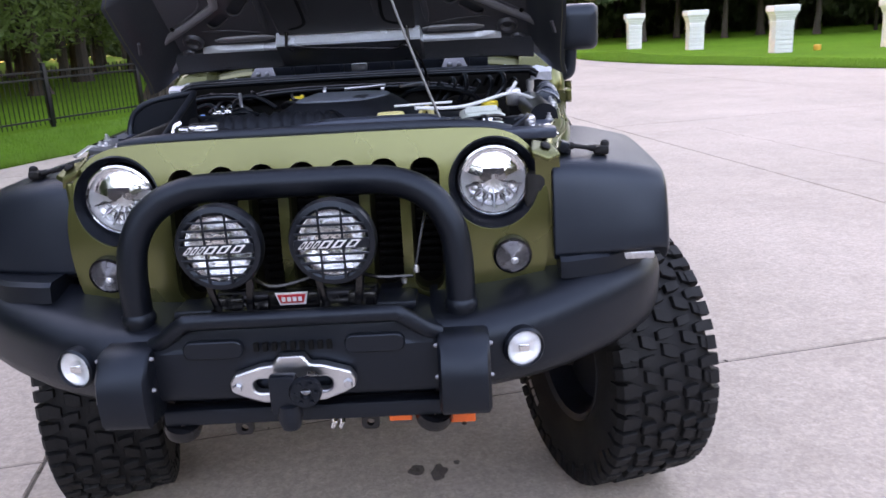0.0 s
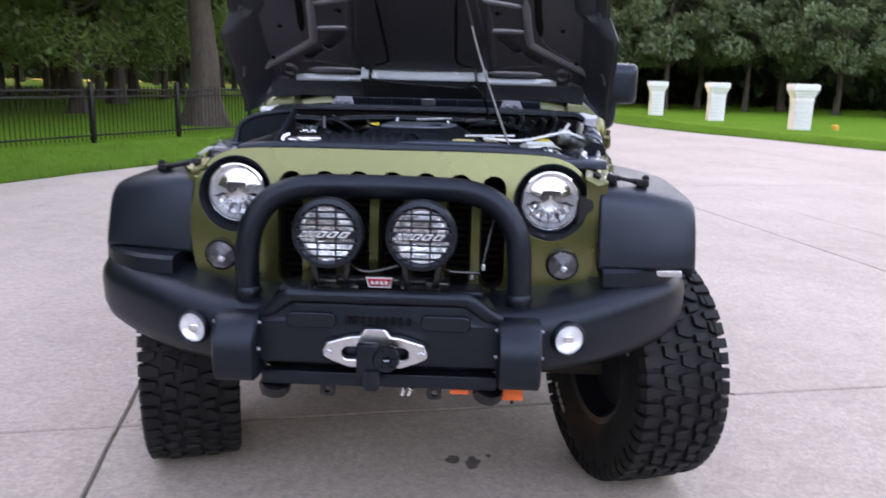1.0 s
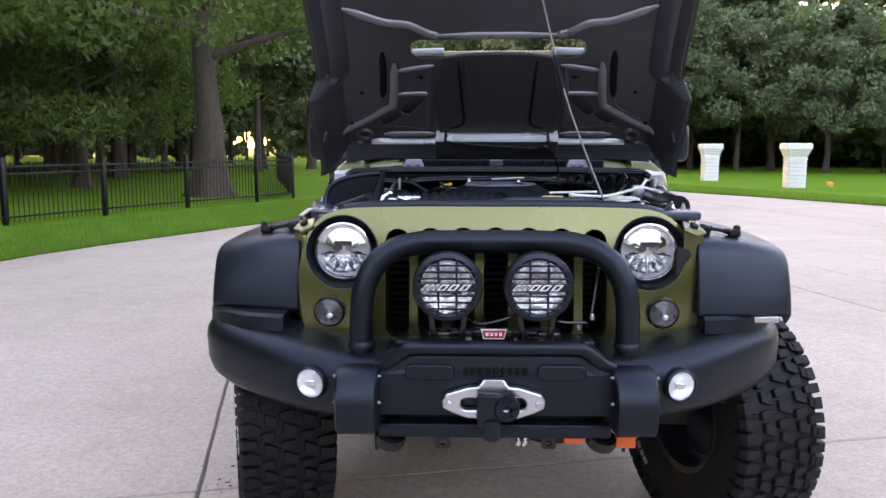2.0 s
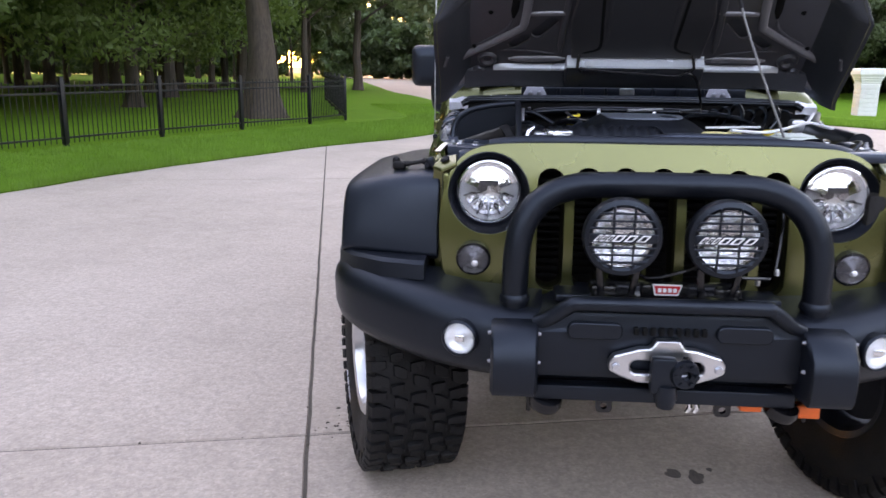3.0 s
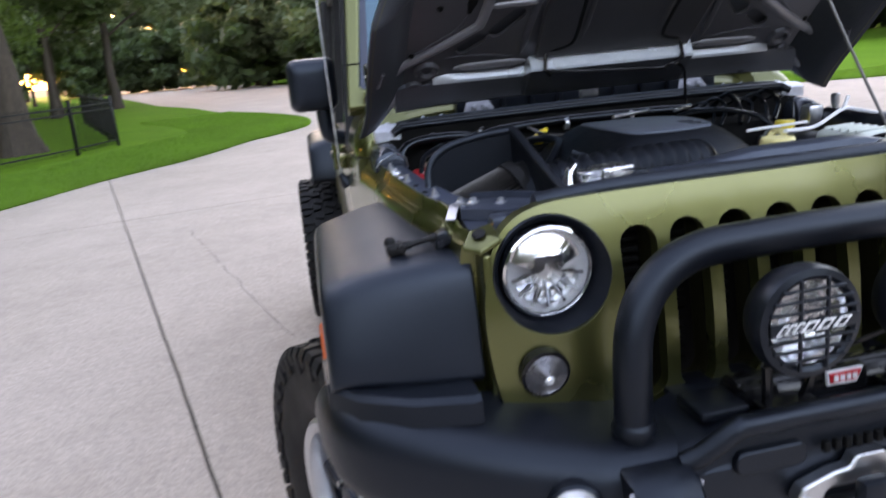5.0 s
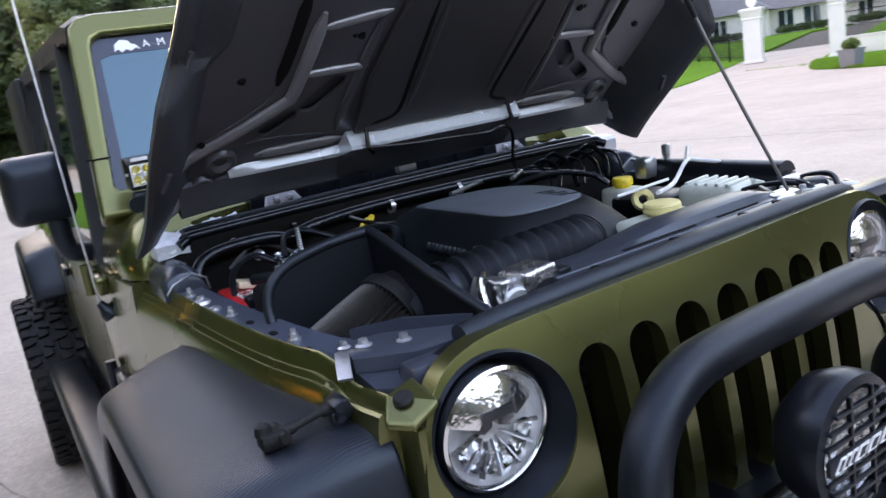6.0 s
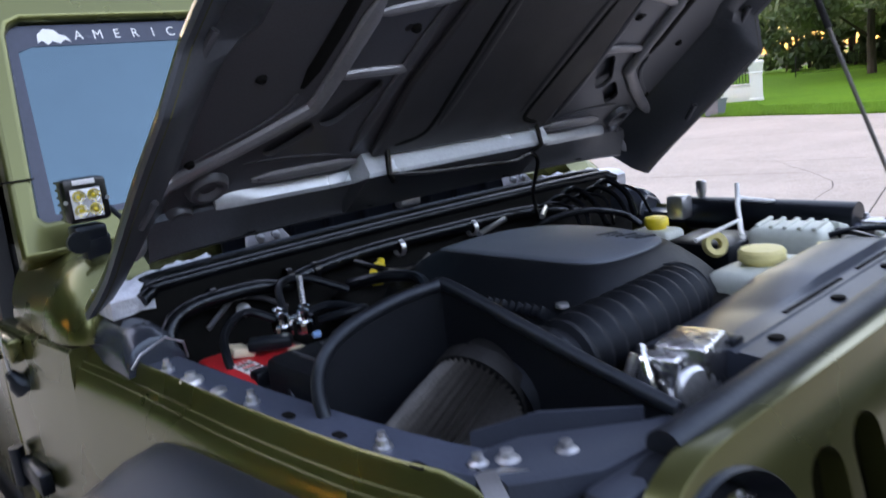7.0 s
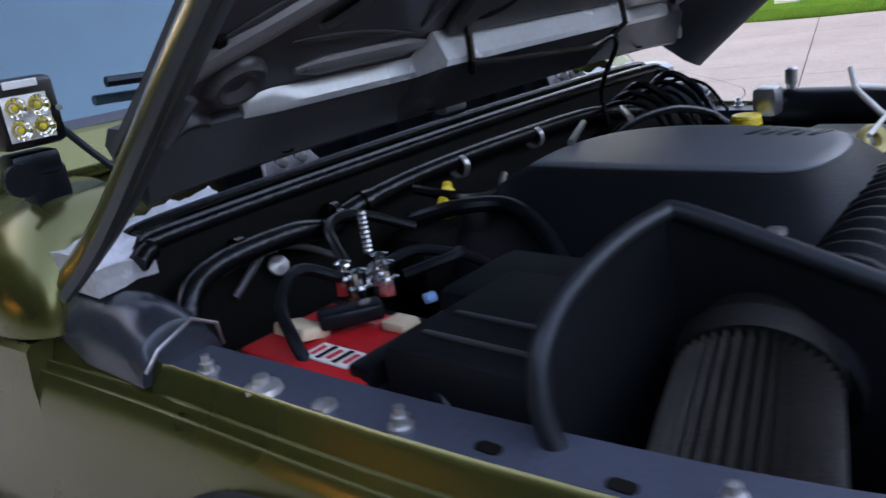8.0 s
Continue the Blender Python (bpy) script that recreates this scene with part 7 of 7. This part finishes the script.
part("rear_manifold", bm, MATTE, car)
bm = bmesh.new()
box(bm, (0.45, 0.90, 1.20), (0.24, 0.16, 0.14), 0.04)
part("brake_servo", bm, MATTE, car)
# ---- trees ----
def leaf_cloud(centres, count, size, seed, flat=0.6):
    rng = np.random.default_rng(seed)
    c = np.array([q[:3] for q in centres])
    rad = np.array([q[3] for q in centres])
    wgt = rad ** 2
    i = rng.choice(len(c), count, p=wgt / wgt.sum())
    d = rng.normal(size=(count, 3))
    d /= np.linalg.norm(d, axis=1)[:, None]
    r = rad[i] * (0.45 + 0.6 * rng.random(count) ** 0.6)
    p = c[i] + d * r[:, None] * np.array([1, 1, flat])
    p[:, 2] -= 0.12 * rad[i] * rng.random(count)
    u = rng.normal(size=(count, 3))
    u[:, 2] -= 0.5
    u /= np.linalg.norm(u, axis=1)[:, None]
    w = np.cross(u, rng.normal(size=(count, 3)))
    w /= np.linalg.norm(w, axis=1)[:, None] + 1e-9
    s = size * (0.6 + 0.8 * rng.random(count))[:, None]
    v = np.stack([p - u * s, p + w * s * 0.42 - u * s * 0.15, p + u * s, p - w * s * 0.42 + u * s * 0.1], 1)
    return v.reshape(-1, 3)


def tree(name, label, height, r, crown_lo, crown_r, leaves, leaf, seed, bark, foliage, limbs=9, clumps=46, flareb=1.0):
    rng = random.Random(seed)
    t = thing(name, label, "tree", Matrix.Translation((0, 0, -50)))
    bm = bmesh.new()
    bend = [Vector((0.05 * height * noise.noise((seed, k * 0.7, 1)) * k / 8, 0.05 * height * noise.noise((seed, k * 0.7, 9)) * k / 8, 0)) for k in range(9)]
    rings = []
    top = height * 0.72
    near = leaves > 20000
    nr, ns = (28, 18) if near else (14, 9)
    for k in range(nr):
        f = k / (nr - 1)
        z = top * f ** 1.25
        c = bend[min(8, int(f * 8))].lerp(bend[min(8, int(f * 8) + 1)], f * 8 % 1)
        rad = r * (1 - 0.72 * f) + r * 0.75 * flareb * math.exp(-z / (r * 1.3))
        ring = []
        for j in range(ns):
            a = 2 * math.pi * j / ns
            lob = 1 + 0.16 * flareb * math.exp(-z / (r * 2.5)) * math.cos(5 * a + seed) + 0.06 * noise.noise((math.cos(a) * 2, math.sin(a) * 2, z * 0.9 + seed))
            ring.append(c + Vector((rad * lob * math.cos(a), rad * lob * math.sin(a), z - 0.02)))
        rings.append(ring)
    loft(bm, rings)
    part("trunk", bm, bark, t)
    centres = []
    for k in range(limbs):
        a = 2.4 * k + rng.random()
        z0 = crown_lo * 0.85 + (top - crown_lo * 0.85) * (k / limbs) ** 0.9
        reach = crown_r * (0.95 - 0.5 * k / limbs) * (0.75 + 0.4 * rng.random())
        rise = height * (0.06 + 0.14 * rng.random())
        pts = [Vector((0, 0, z0)), Vector((math.cos(a) * reach * 0.3, math.sin(a) * reach * 0.3, z0 + rise * 0.45)), Vector((math.cos(a + 0.2) * reach * 0.65, math.sin(a + 0.2) * reach * 0.65, z0 + rise * 0.8)), Vector((math.cos(a + 0.1) * reach, math.sin(a + 0.1) * reach, z0 + rise))]
        ps = spline(pts, 4)
        bm = sweep(bmesh.new(), ps, [r * 0.30 * (1 - 0.85 * i / (len(ps) - 1)) for i in range(len(ps))], 8 if near else 5)
        part("limb", bm, bark, t)
        centres += [(*ps[-1], crown_r * 0.26), (*ps[-4], crown_r * 0.24), (*(ps[-3] + Vector((0, 0, -height * 0.05))), crown_r * 0.18)]
    for k in range(clumps):
        a = rng.random() * 2 * math.pi
        f = rng.random()
        z = crown_lo + (height - crown_lo) * f
        env = crown_r * math.sqrt(max(0.05, 1 - (abs(f - 0.35) / 0.68) ** 2))
        q = env * (0.35 + 0.65 * math.sqrt(rng.random()))
        centres.append((math.cos(a) * q, math.sin(a) * q, z, crown_r * (0.12 + 0.13 * rng.random())))
    v = leaf_cloud(centres, leaves, leaf, seed)
    me = bpy.data.meshes.new("crown")
    n = len(v) // 4
    me.from_pydata(v.tolist(), [], np.arange(n * 4).reshape(-1, 4).tolist())
    me.materials.append(foliage)
    ob = new("crown", me)
    ob.parent = t
    tagged(ob, label="leafy crown of many small leaves")
    return t


def put(t, x, y, turn=0.0, s=1.0, group="trees of the wood", z=0.0):
    c = copy_thing(t, Matrix.Translation((x, y, z)) @ Matrix.Rotation(turn, 4, "Z") @ Matrix.Scale(s, 4))
    c.matrix_basis = Matrix.Translation((x, y, z)) @ Matrix.Rotation(turn, 4, "Z") @ Matrix.Scale(s, 4)
    return tagged(c, group=group)


oak = tree("oak_tree", "large oak with a flared grey-brown trunk behind the fence", 14, 0.44, 4.6, 6.4, 34000, 0.13, 3, BARK, LEAF, 11, 80)
oak_b = tree("oak_tree", "spreading oak with drooping green leaves on the lawn", 11, 0.24, 2.1, 5.8, 44000, 0.105, 8, BARK, LEAF, 11, 95)
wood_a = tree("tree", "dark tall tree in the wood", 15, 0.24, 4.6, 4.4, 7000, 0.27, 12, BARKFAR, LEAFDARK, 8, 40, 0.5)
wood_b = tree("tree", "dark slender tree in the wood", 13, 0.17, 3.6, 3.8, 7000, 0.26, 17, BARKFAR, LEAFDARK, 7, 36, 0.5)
wood_c = tree("tree", "dense leafy tree reaching down to the lawn", 11, 0.22, 2.2, 4.6, 8500, 0.26, 23, BARKFAR, LEAFFAR, 9, 60, 0.5)
wood_d = tree("tree", "grey-green leafy tree at the edge of the lawn", 11, 0.20, 3.0, 4.4, 17000, 0.16, 37, BARKFAR, LEAFFAR, 9, 90, 0.5)
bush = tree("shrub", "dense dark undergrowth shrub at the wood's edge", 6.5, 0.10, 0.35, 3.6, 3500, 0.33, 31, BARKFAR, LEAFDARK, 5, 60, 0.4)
fir = tree("tree", "unseen dark evergreen added to darken reflections", 9, 0.16, 0.4, 3.6, 1700, 0.54, 43, BARKFAR, EVERGREEN, 6, 70, 0.4)
put(oak, -8.15, 19.5, 0.4, 1.0, "lawn oaks")
put(oak_b, -14.2, 23.6, 1.2, 1.05, "lawn oaks")
put(oak_b, -18.5, 17.5, 2.6, 1.1, "lawn oaks")
put(oak, -24, 27, 2.0, 0.9, "lawn oaks")
rng = random.Random(41)
# wood behind the fence: trunks stand in loose rows with gaps of sky
for row, (y0, count, x0, x1) in enumerate(((38, 9, -46, -12), (48, 12, -58, -14), (60, 14, -70, -17), (76, 17, -90, -22))):
    for k in range(count):
        x = x0 + (x1 - x0) * (k + 0.3 + 0.5 * rng.random()) / count
        put((wood_a, wood_b)[(k + row) % 2], x, y0 + 6 * (rng.random() - 0.5) - 0.12 * (x - x1), rng.random() * 6.28, 0.85 + 0.3 * rng.random())
# beyond the drive
for k in range(22):
    put((wood_c, wood_a, wood_c)[k % 3], -40 + 3.6 * k + rng.random(), 92 + 9 * rng.random() + (6 if k < 8 else -0.9 * (k - 8)), rng.random() * 6.28, 1.0 + 0.3 * rng.random())
# wood behind the white pillars
for x, y, k, s in ((5.6, 46, 3, 0.90), (9.6, 45, 3, 0.95), (13.6, 44, 3, 0.85), (18.2, 42, 3, 0.90), (22.5, 40, 3, 0.45), (31, 36, 3, 0.9), (36, 38, 3, 0.95),
                   (7.5, 50, 0, 1.0), (12, 48, 1, 1.1), (17, 46, 0, 1.0), (22, 44, 1, 0.5), (27, 43, 0, 1.0), (32, 44, 0, 1.1), (38, 46, 2, 1.2),
                   (4, 58, 2, 1.2), (10, 58, 2, 1.2), (16, 56, 2, 1.3), (22, 54, 2, 0.6), (28, 54, 2, 1.3), (34, 55, 2, 1.3), (0, 66, 2, 1.2), (-5, 72, 2, 1.2)):
    put((wood_a, wood_b, wood_c, wood_d)[k], x + rng.random() - 0.5, y + rng.random() - 0.5, rng.random() * 6.28, s)
# trees near the house and the gate
for x, y, k, s in ((62, 24, 2, 1.2), (64, 26, 2, 1.4), (70, 18, 2, 1.4), (60, 6, 2, 1.3), (66, -2, 2, 1.3)):
    put((wood_a, wood_b, wood_c, oak_b)[k], x, y, rng.random() * 6.28, s, "trees by the house")
for x, y, s in ((40.5, 15.6, 1.35), (36.5, 9.5, 1.3), (47.5, 13.0, 1.5), (52.5, 17.5, 1.5), (56, 13, 1.5)):
    put(wood_d, x, y, rng.random() * 6.28, s, "trees by the house", -1.7)
for k in range(6):
    put(bush, 57 + 2.0 * k, 27 - 3.2 * k, rng.random() * 6.28, 1.0, "undergrowth")
# undergrowth that closes the wood, with a gap to the evening sky
for k in range(70):
    x = -118 + 1.9 * k + rng.random()
    y = 92 + 8 * rng.random() - (0.25 * (x + 20) if x > -20 else 0)
    az = math.degrees(math.atan2(x + 0.3, y + 2.3))
    if -19.4 < az < -15.4 or -29.3 < az < -28.7:
        continue
    put(bush, x, y, rng.random() * 6.28, 0.75 + 0.5 * rng.random(), "undergrowth")
for k in range(34):
    put(bush, 1.0 + 1.7 * k + rng.random(), 60 - 0.25 * k + 3 * rng.random(), rng.random() * 6.28, 0.8 + 0.5 * rng.random(), "undergrowth")
for k in range(26):
    put(bush, -4 + 1.9 * k, 70 - 0.2 * k + 4 * rng.random(), rng.random() * 6.28, 1.2 + 0.6 * rng.random(), "undergrowth")
# unseen trees added behind the camera to darken the car's reflections
for k in range(44):
    put(fir, -62 + 2.9 * k + 2 * rng.random(), -38 - 5 * rng.random() - 0.006 * (k - 20) ** 2, rng.random() * 6.28, 1.45 + 0.3 * rng.random(), "far tree line")
# taller unseen row added on the right to darken the grille's reflection
for k in range(9):
    put(fir, 42 + 2.6 * k, -33 + 3.6 * k, 2.4 * k, 2.3 + 0.2 * math.sin(5.0 * k), "far tree line")
for k in range(14):
    put(wood_c, -34 - 6 * rng.random(), -24 + 6.0 * k, rng.random() * 6.28, 1.0 + 0.3 * rng.random(), "far tree line")
for x, y in ((-23, 25), (-17, 32), (-28, 19), (-28, 11), (-30, 27)):
    put(wood_d, x, y, rng.random() * 6.28, 1.9 + 0.2 * rng.random(), "trees of the wood")
# unseen trees and shrubs added left of the drive to darken side reflections
for x, y, k in ((-14.5, -4.5, 1), (-15.5, -9.5, 2), (-17.0, 12.5, 1), (-15.5, 7.0, 0), (-16.5, 0.5, 1), (-20.0, 4.0, 2), (-21.5, -3.0, 2), (-23, -9.5, 2), (-20.5, 10.5, 2)):
    put((oak_b, wood_d, wood_c)[k], x, y, rng.random() * 6.28, 1.1 + 0.15 * rng.random(), "trees along the drive")
for k in range(14):
    put(bush, -24 - 2 * rng.random(), -20 + 2.4 * k, rng.random() * 6.28, 0.9 + 0.3 * rng.random(), "undergrowth")
# tall trees close the wood against the evening sky
for k in range(16):
    az = radians(-14 - 4.2 * k)
    d = 44 + 6 * rng.random()
    if k != 1:
        put(wood_d, d * math.sin(az), d * math.cos(az), rng.random() * 6.28, 1.5 + 0.25 * rng.random(), "trees of the wood")
# the far tree line that closes the place on all sides
for k in range(44):
    a = 2 * math.pi * k / 44 + 0.03 * rng.random()
    x, y = 120 * math.sin(a), 125 * math.cos(a)
    if (y > 70 and -95 < x < 40) or 50 < math.degrees(a) < 66 or 21 < math.degrees(a) < 29:
        continue
    put(wood_c, x + 8 * rng.random(), y + 8 * rng.random(), rng.random() * 6.28, 1.7 + 0.5 * rng.random(), "far tree line")
for t in (oak, oak_b, wood_a, wood_b, wood_c, wood_d, bush, fir):
    for o in (*t.children_recursive, t):
        bpy.data.objects.remove(o)
# ---- gate, planter, house, parked pick-up ----
def gate_pier(x, y, h, k=1.0):
    g = thing("gate_pier", "white painted gate pier with a round globe lamp", "gate pier", Matrix.Translation((x, y, 0.03)) @ Matrix.Rotation(radians(28), 4, "Z"), "gate piers")
    bm = bmesh.new()
    loft(bm, [[(sx * w * k, sy * w * k, z) for sx, sy in ((-1, -1), (1, -1), (1, 1), (-1, 1))] for w, z in ((0.36, 0), (0.36, 0.08), (0.32, 0.1), (0.32, h - 0.42), (0.35, h - 0.40), (0.35, h - 0.36), (0.32, h - 0.34), (0.40, h - 0.1), (0.42, h - 0.06), (0.42, h), (0.3, h + 0.03))])
    part("shaft", bm, WHITEWALL, g, smooth=False)
    bm = lathe(bmesh.new(), [(0.10, 0), (0.08, 0.05), (0.06, 0.07)], Matrix.Translation((0, 0, h + 0.02)), 20)
    part("collar", bm, WHITEWALL, g)
    bm = bmesh.new()
    bmesh.ops.create_uvsphere(bm, u_segments=24, v_segments=14, radius=0.20, matrix=Matrix.Translation((0, 0, h + 0.25)))
    part("globe", bm, GLOBE, g, "white glass globe")


gate_pier(24.6, 15.3, 2.08, 0.76)
gate_pier(25.25, 13.5, 1.34, 0.66)
gate_pier(25.9, 19.6, 2.05)
wall = thing("garden_wall", "low white wall with an iron grille between the gate piers", "wall", Matrix.Translation((24.92, 14.4, 0.03)) @ Matrix.Rotation(radians(110), 4, "Z"))
bm = bmesh.new()
box(bm, (0, 0, 0.28), (2.0, 0.25, 0.56), 0.02)
box(bm, (0, 0, 0.58), (2.05, 0.32, 0.05), 0.01)
part("masonry", bm, WHITEWALL, wall)
for k in range(19):
    bm = bmesh.new()
    xx = -0.95 + 1.9 * k / 18
    box(bm, (xx, 0, 1.0 + 0.10 * math.sin((k / 18) * 3.14)), (0.02, 0.02, 0.85 + 0.2 * math.sin((k / 18) * 3.14)))
    part("iron_bar", bm, IRON, wall, smooth=False)
bm = bmesh.new()
box(bm, (0, 0, 1.40), (1.95, 0.03, 0.03))
part("top_rail", bm, IRON, wall, smooth=False)
planter = thing("planter", "blue-grey tapered planter with a small shrub", "planter", Matrix.Translation((19.55, 11.75, 0.03)))
bm = bmesh.new()
loft(bm, [[(sx * w, sy * w, z) for sx, sy in ((-1, -1), (1, -1), (1, 1), (-1, 1))] for w, z in ((0.19, 0), (0.24, 0.42), (0.26, 0.43), (0.26, 0.47), (0.22, 0.47), (0.21, 0.40))])
part("tub", bm, PLANTER, planter, smooth=False)
v = leaf_cloud([(0, 0, 0.58, 0.22), (0.1, 0.05, 0.65, 0.15), (-0.1, 0, 0.62, 0.16)], 700, 0.05, 4)
me = bpy.data.meshes.new("shrub")
me.from_pydata(v.tolist(), [], np.arange(len(v)).reshape(-1, 4).tolist())
me.materials.append(LEAF)
ob = new("shrub", me)
ob.parent = planter
# thin iron fences beyond the gate
for a, b in (((44, 21), (54, -4)), ((26.6, 20.4), (34, 31))):
    a, b = Vector((*a, 0)), Vector((*b, 0))
    d = b - a
    f = thing("field_fence", "thin dark iron fence across the far lawn", "fence", Matrix.Translation((a.x, a.y, 0.03)) @ Matrix.Rotation(math.atan2(d.y, d.x), 4, "Z"), "far fences")
    for z in (0.2, 1.0):
        bm = bmesh.new()
        box(bm, (d.length / 2, 0, z), (d.length, 0.03, 0.03))
        part("rail", bm, IRON, f, smooth=False)
    bm = bmesh.new()
    for k in range(int(d.length / 0.13)):
        box(bm, (0.13 * k, 0, 0.58), (0.014, 0.014, 1.05))
    tagged(part("picket_row", bm, IRON, f, smooth=False), kind="stuff")
    for k in range(6):
        bm = bmesh.new()
        box(bm, (d.length * k / 5, 0, 0.6), (0.07, 0.07, 1.25), 0.01)
        part("post", bm, IRON, f)

HX, HY, HR = 68.0, 43.5, radians(32 - 90)
house = thing("house", "large white house with steep grey roofs beyond the gate", "house", Matrix.Translation((HX, HY, -0.5)) @ Matrix.Rotation(HR, 4, "Z"))


def gable(parts_name, x0, x1, y0, y1, wall_h, ridge_h, hip=0.0, roofmat=SLATE):
    bm = bmesh.new()
    box(bm, ((x0 + x1) / 2, (y0 + y1) / 2, wall_h / 2), (x1 - x0, y1 - y0, wall_h))
    part("wall", bm, WHITEWALL, house, smooth=False)
    o = 0.5
    bm = bmesh.new()
    ym = (y0 + y1) / 2
    a = [bm.verts.new(p) for p in ((x0 - o, y0 - o, wall_h - 0.1), (x1 + o, y0 - o, wall_h - 0.1), (x1 + o, y1 + o, wall_h - 0.1), (x0 - o, y1 + o, wall_h - 0.1), (x0 + hip, ym, ridge_h), (x1 - hip, ym, ridge_h))]
    for q in ((0, 1, 5, 4), (1, 2, 5), (2, 3, 4, 5), (3, 0, 4), (3, 2, 1, 0)):
        bm.faces.new([a[k] for k in q])
    part("roof", bm, roofmat, house, "steep grey shingle roof", smooth=False)


gable("main", -9, 6, 0, 9, 2.9, 5.9, 6.4)
gable("left", -13, -5, -3.5, 5, 3.0, 5.2, 3.2)
gable("right", 1.5, 6.5, -2.5, 5, 2.5, 4.4, 2.2)
bm = bmesh.new()
loft(bm, [[(2.5 + sx * w, 5.5 + sy * w, z) for sx, sy in ((-1, -1), (1, -1), (1, 1), (-1, 1))] for w, z in ((1.3, 3.6), (1.3, 4.8), (0.05, 6.1))])
part("roof", bm, TERRA, house, "terracotta tower roof", smooth=False)
bm = bmesh.new()
box(bm, (4.9, 5.5, 3.4), (0.9, 0.8, 2.7), 0.03)
box(bm, (4.9, 5.5, 4.75), (1.1, 1.0, 0.2), 0.03)
part("chimney", bm, WHITEWALL, house, "tall white chimney")
for x, y, z, w, h in ((-11, -3.55, 1.6, 1.2, 1.8), (-9, -3.55, 1.6, 1.2, 1.8), (-6.6, -3.55, 1.6, 1.0, 1.8), (-3.6, -0.05, 1.6, 1.3, 2.0), (-1.4, -0.05, 1.6, 1.4, 2.0), (0.4, -0.05, 1.6, 1.0, 2.0), (2.9, -2.55, 1.5, 1.1, 1.6), (5.0, -2.55, 1.5, 1.1, 1.6)):
    bm = fill(bmesh.new(), [[(x - w / 2 - 0.12, z - h / 2 - 0.12), (x + w / 2 + 0.12, z - h / 2 - 0.12), (x + w / 2 + 0.12, z + h / 2 + 0.12), (x - w / 2 - 0.12, z + h / 2 + 0.12)], [(x - w / 2, z - h / 2), (x - 0.05, z - h / 2), (x - 0.05, z + h / 2), (x - w / 2, z + h / 2)], [(x + 0.05, z - h / 2), (x + w / 2, z - h / 2), (x + w / 2, z + h / 2), (x + 0.05, z + h / 2)]], lambda u, v, d: Vector((u, y + d, v)), -0.06, 0.02)
    wn = part("window", bm, WHITEWALL, house, "tall dark window in a white frame", smooth=False)
    bm = bmesh.new()
    box(bm, (x, y - 0.02, z), (w, 0.03, h))
    part("pane", bm, TINT, wn, smooth=False)
# clipped hedge at the foot of the house
for cx, wd in ((-9, 7.0), (-1.5, 5.0), (4.0, 4.5)):
    v = leaf_cloud([(cx - wd / 2 + wd * (k + 0.5) / 10, -4.6, 0.45, 0.55) for k in range(10)], 1500, 0.12, 6)
    me = bpy.data.meshes.new("hedge")
    me.from_pydata(v.tolist(), [], np.arange(len(v)).reshape(-1, 4).tolist())
    me.materials.append(LEAFDARK)
    tagged(new("hedge", me), "clipped dark hedge along the house wall", "hedge", "house hedges")
for o in [o for o in scene.objects if o.name.startswith("hedge")]:
    o.matrix_basis = Matrix.Translation((HX, HY, 0.03)) @ Matrix.Rotation(HR, 4, "Z")

truck = thing("pickup_truck", "silver pickup truck parked beyond the far fence", "truck", Matrix.Translation((64.0, 27.8, 0.03)) @ Matrix.Rotation(radians(188), 4, "Z"))
bm = bmesh.new()
side = [(-2.7, 0.55), (-2.75, 0.95), (-2.6, 1.05), (-1.35, 1.12), (-0.75, 1.72), (-0.55, 1.80), (0.75, 1.80), (0.95, 1.70), (1.05, 1.12), (2.7, 1.12), (2.75, 0.55)]
loft(bm, [[(u, y, v) for u, v in side] for y in (-0.95, 0.95)])
bevelled(part("body", bm, SILVERCAR, truck, "silver body"), 0.06, 3, 30)
bm = bmesh.new()
loft(bm, [[(u, y, v) for u, v in ((-1.2, 1.15), (-0.68, 1.68), (0.72, 1.70), (0.92, 1.15))] for y in (-0.962, 0.962)])
part("side_glass", bm, TINT, truck, smooth=False)
for x in (-1.75, 1.75):
    for y in (-0.86, 0.86):
        bm = cyl(bmesh.new(), (x, y - 0.13, 0.38), (x, y + 0.13, 0.38), 0.40, seg=24)
        wl = part("wheel", bm, RUBBER, truck)
        bm = cyl(bmesh.new(), (x, y - 0.137, 0.38), (x, y + 0.137, 0.38), 0.24, seg=16)
        part("rim", bm, ALU, wl)
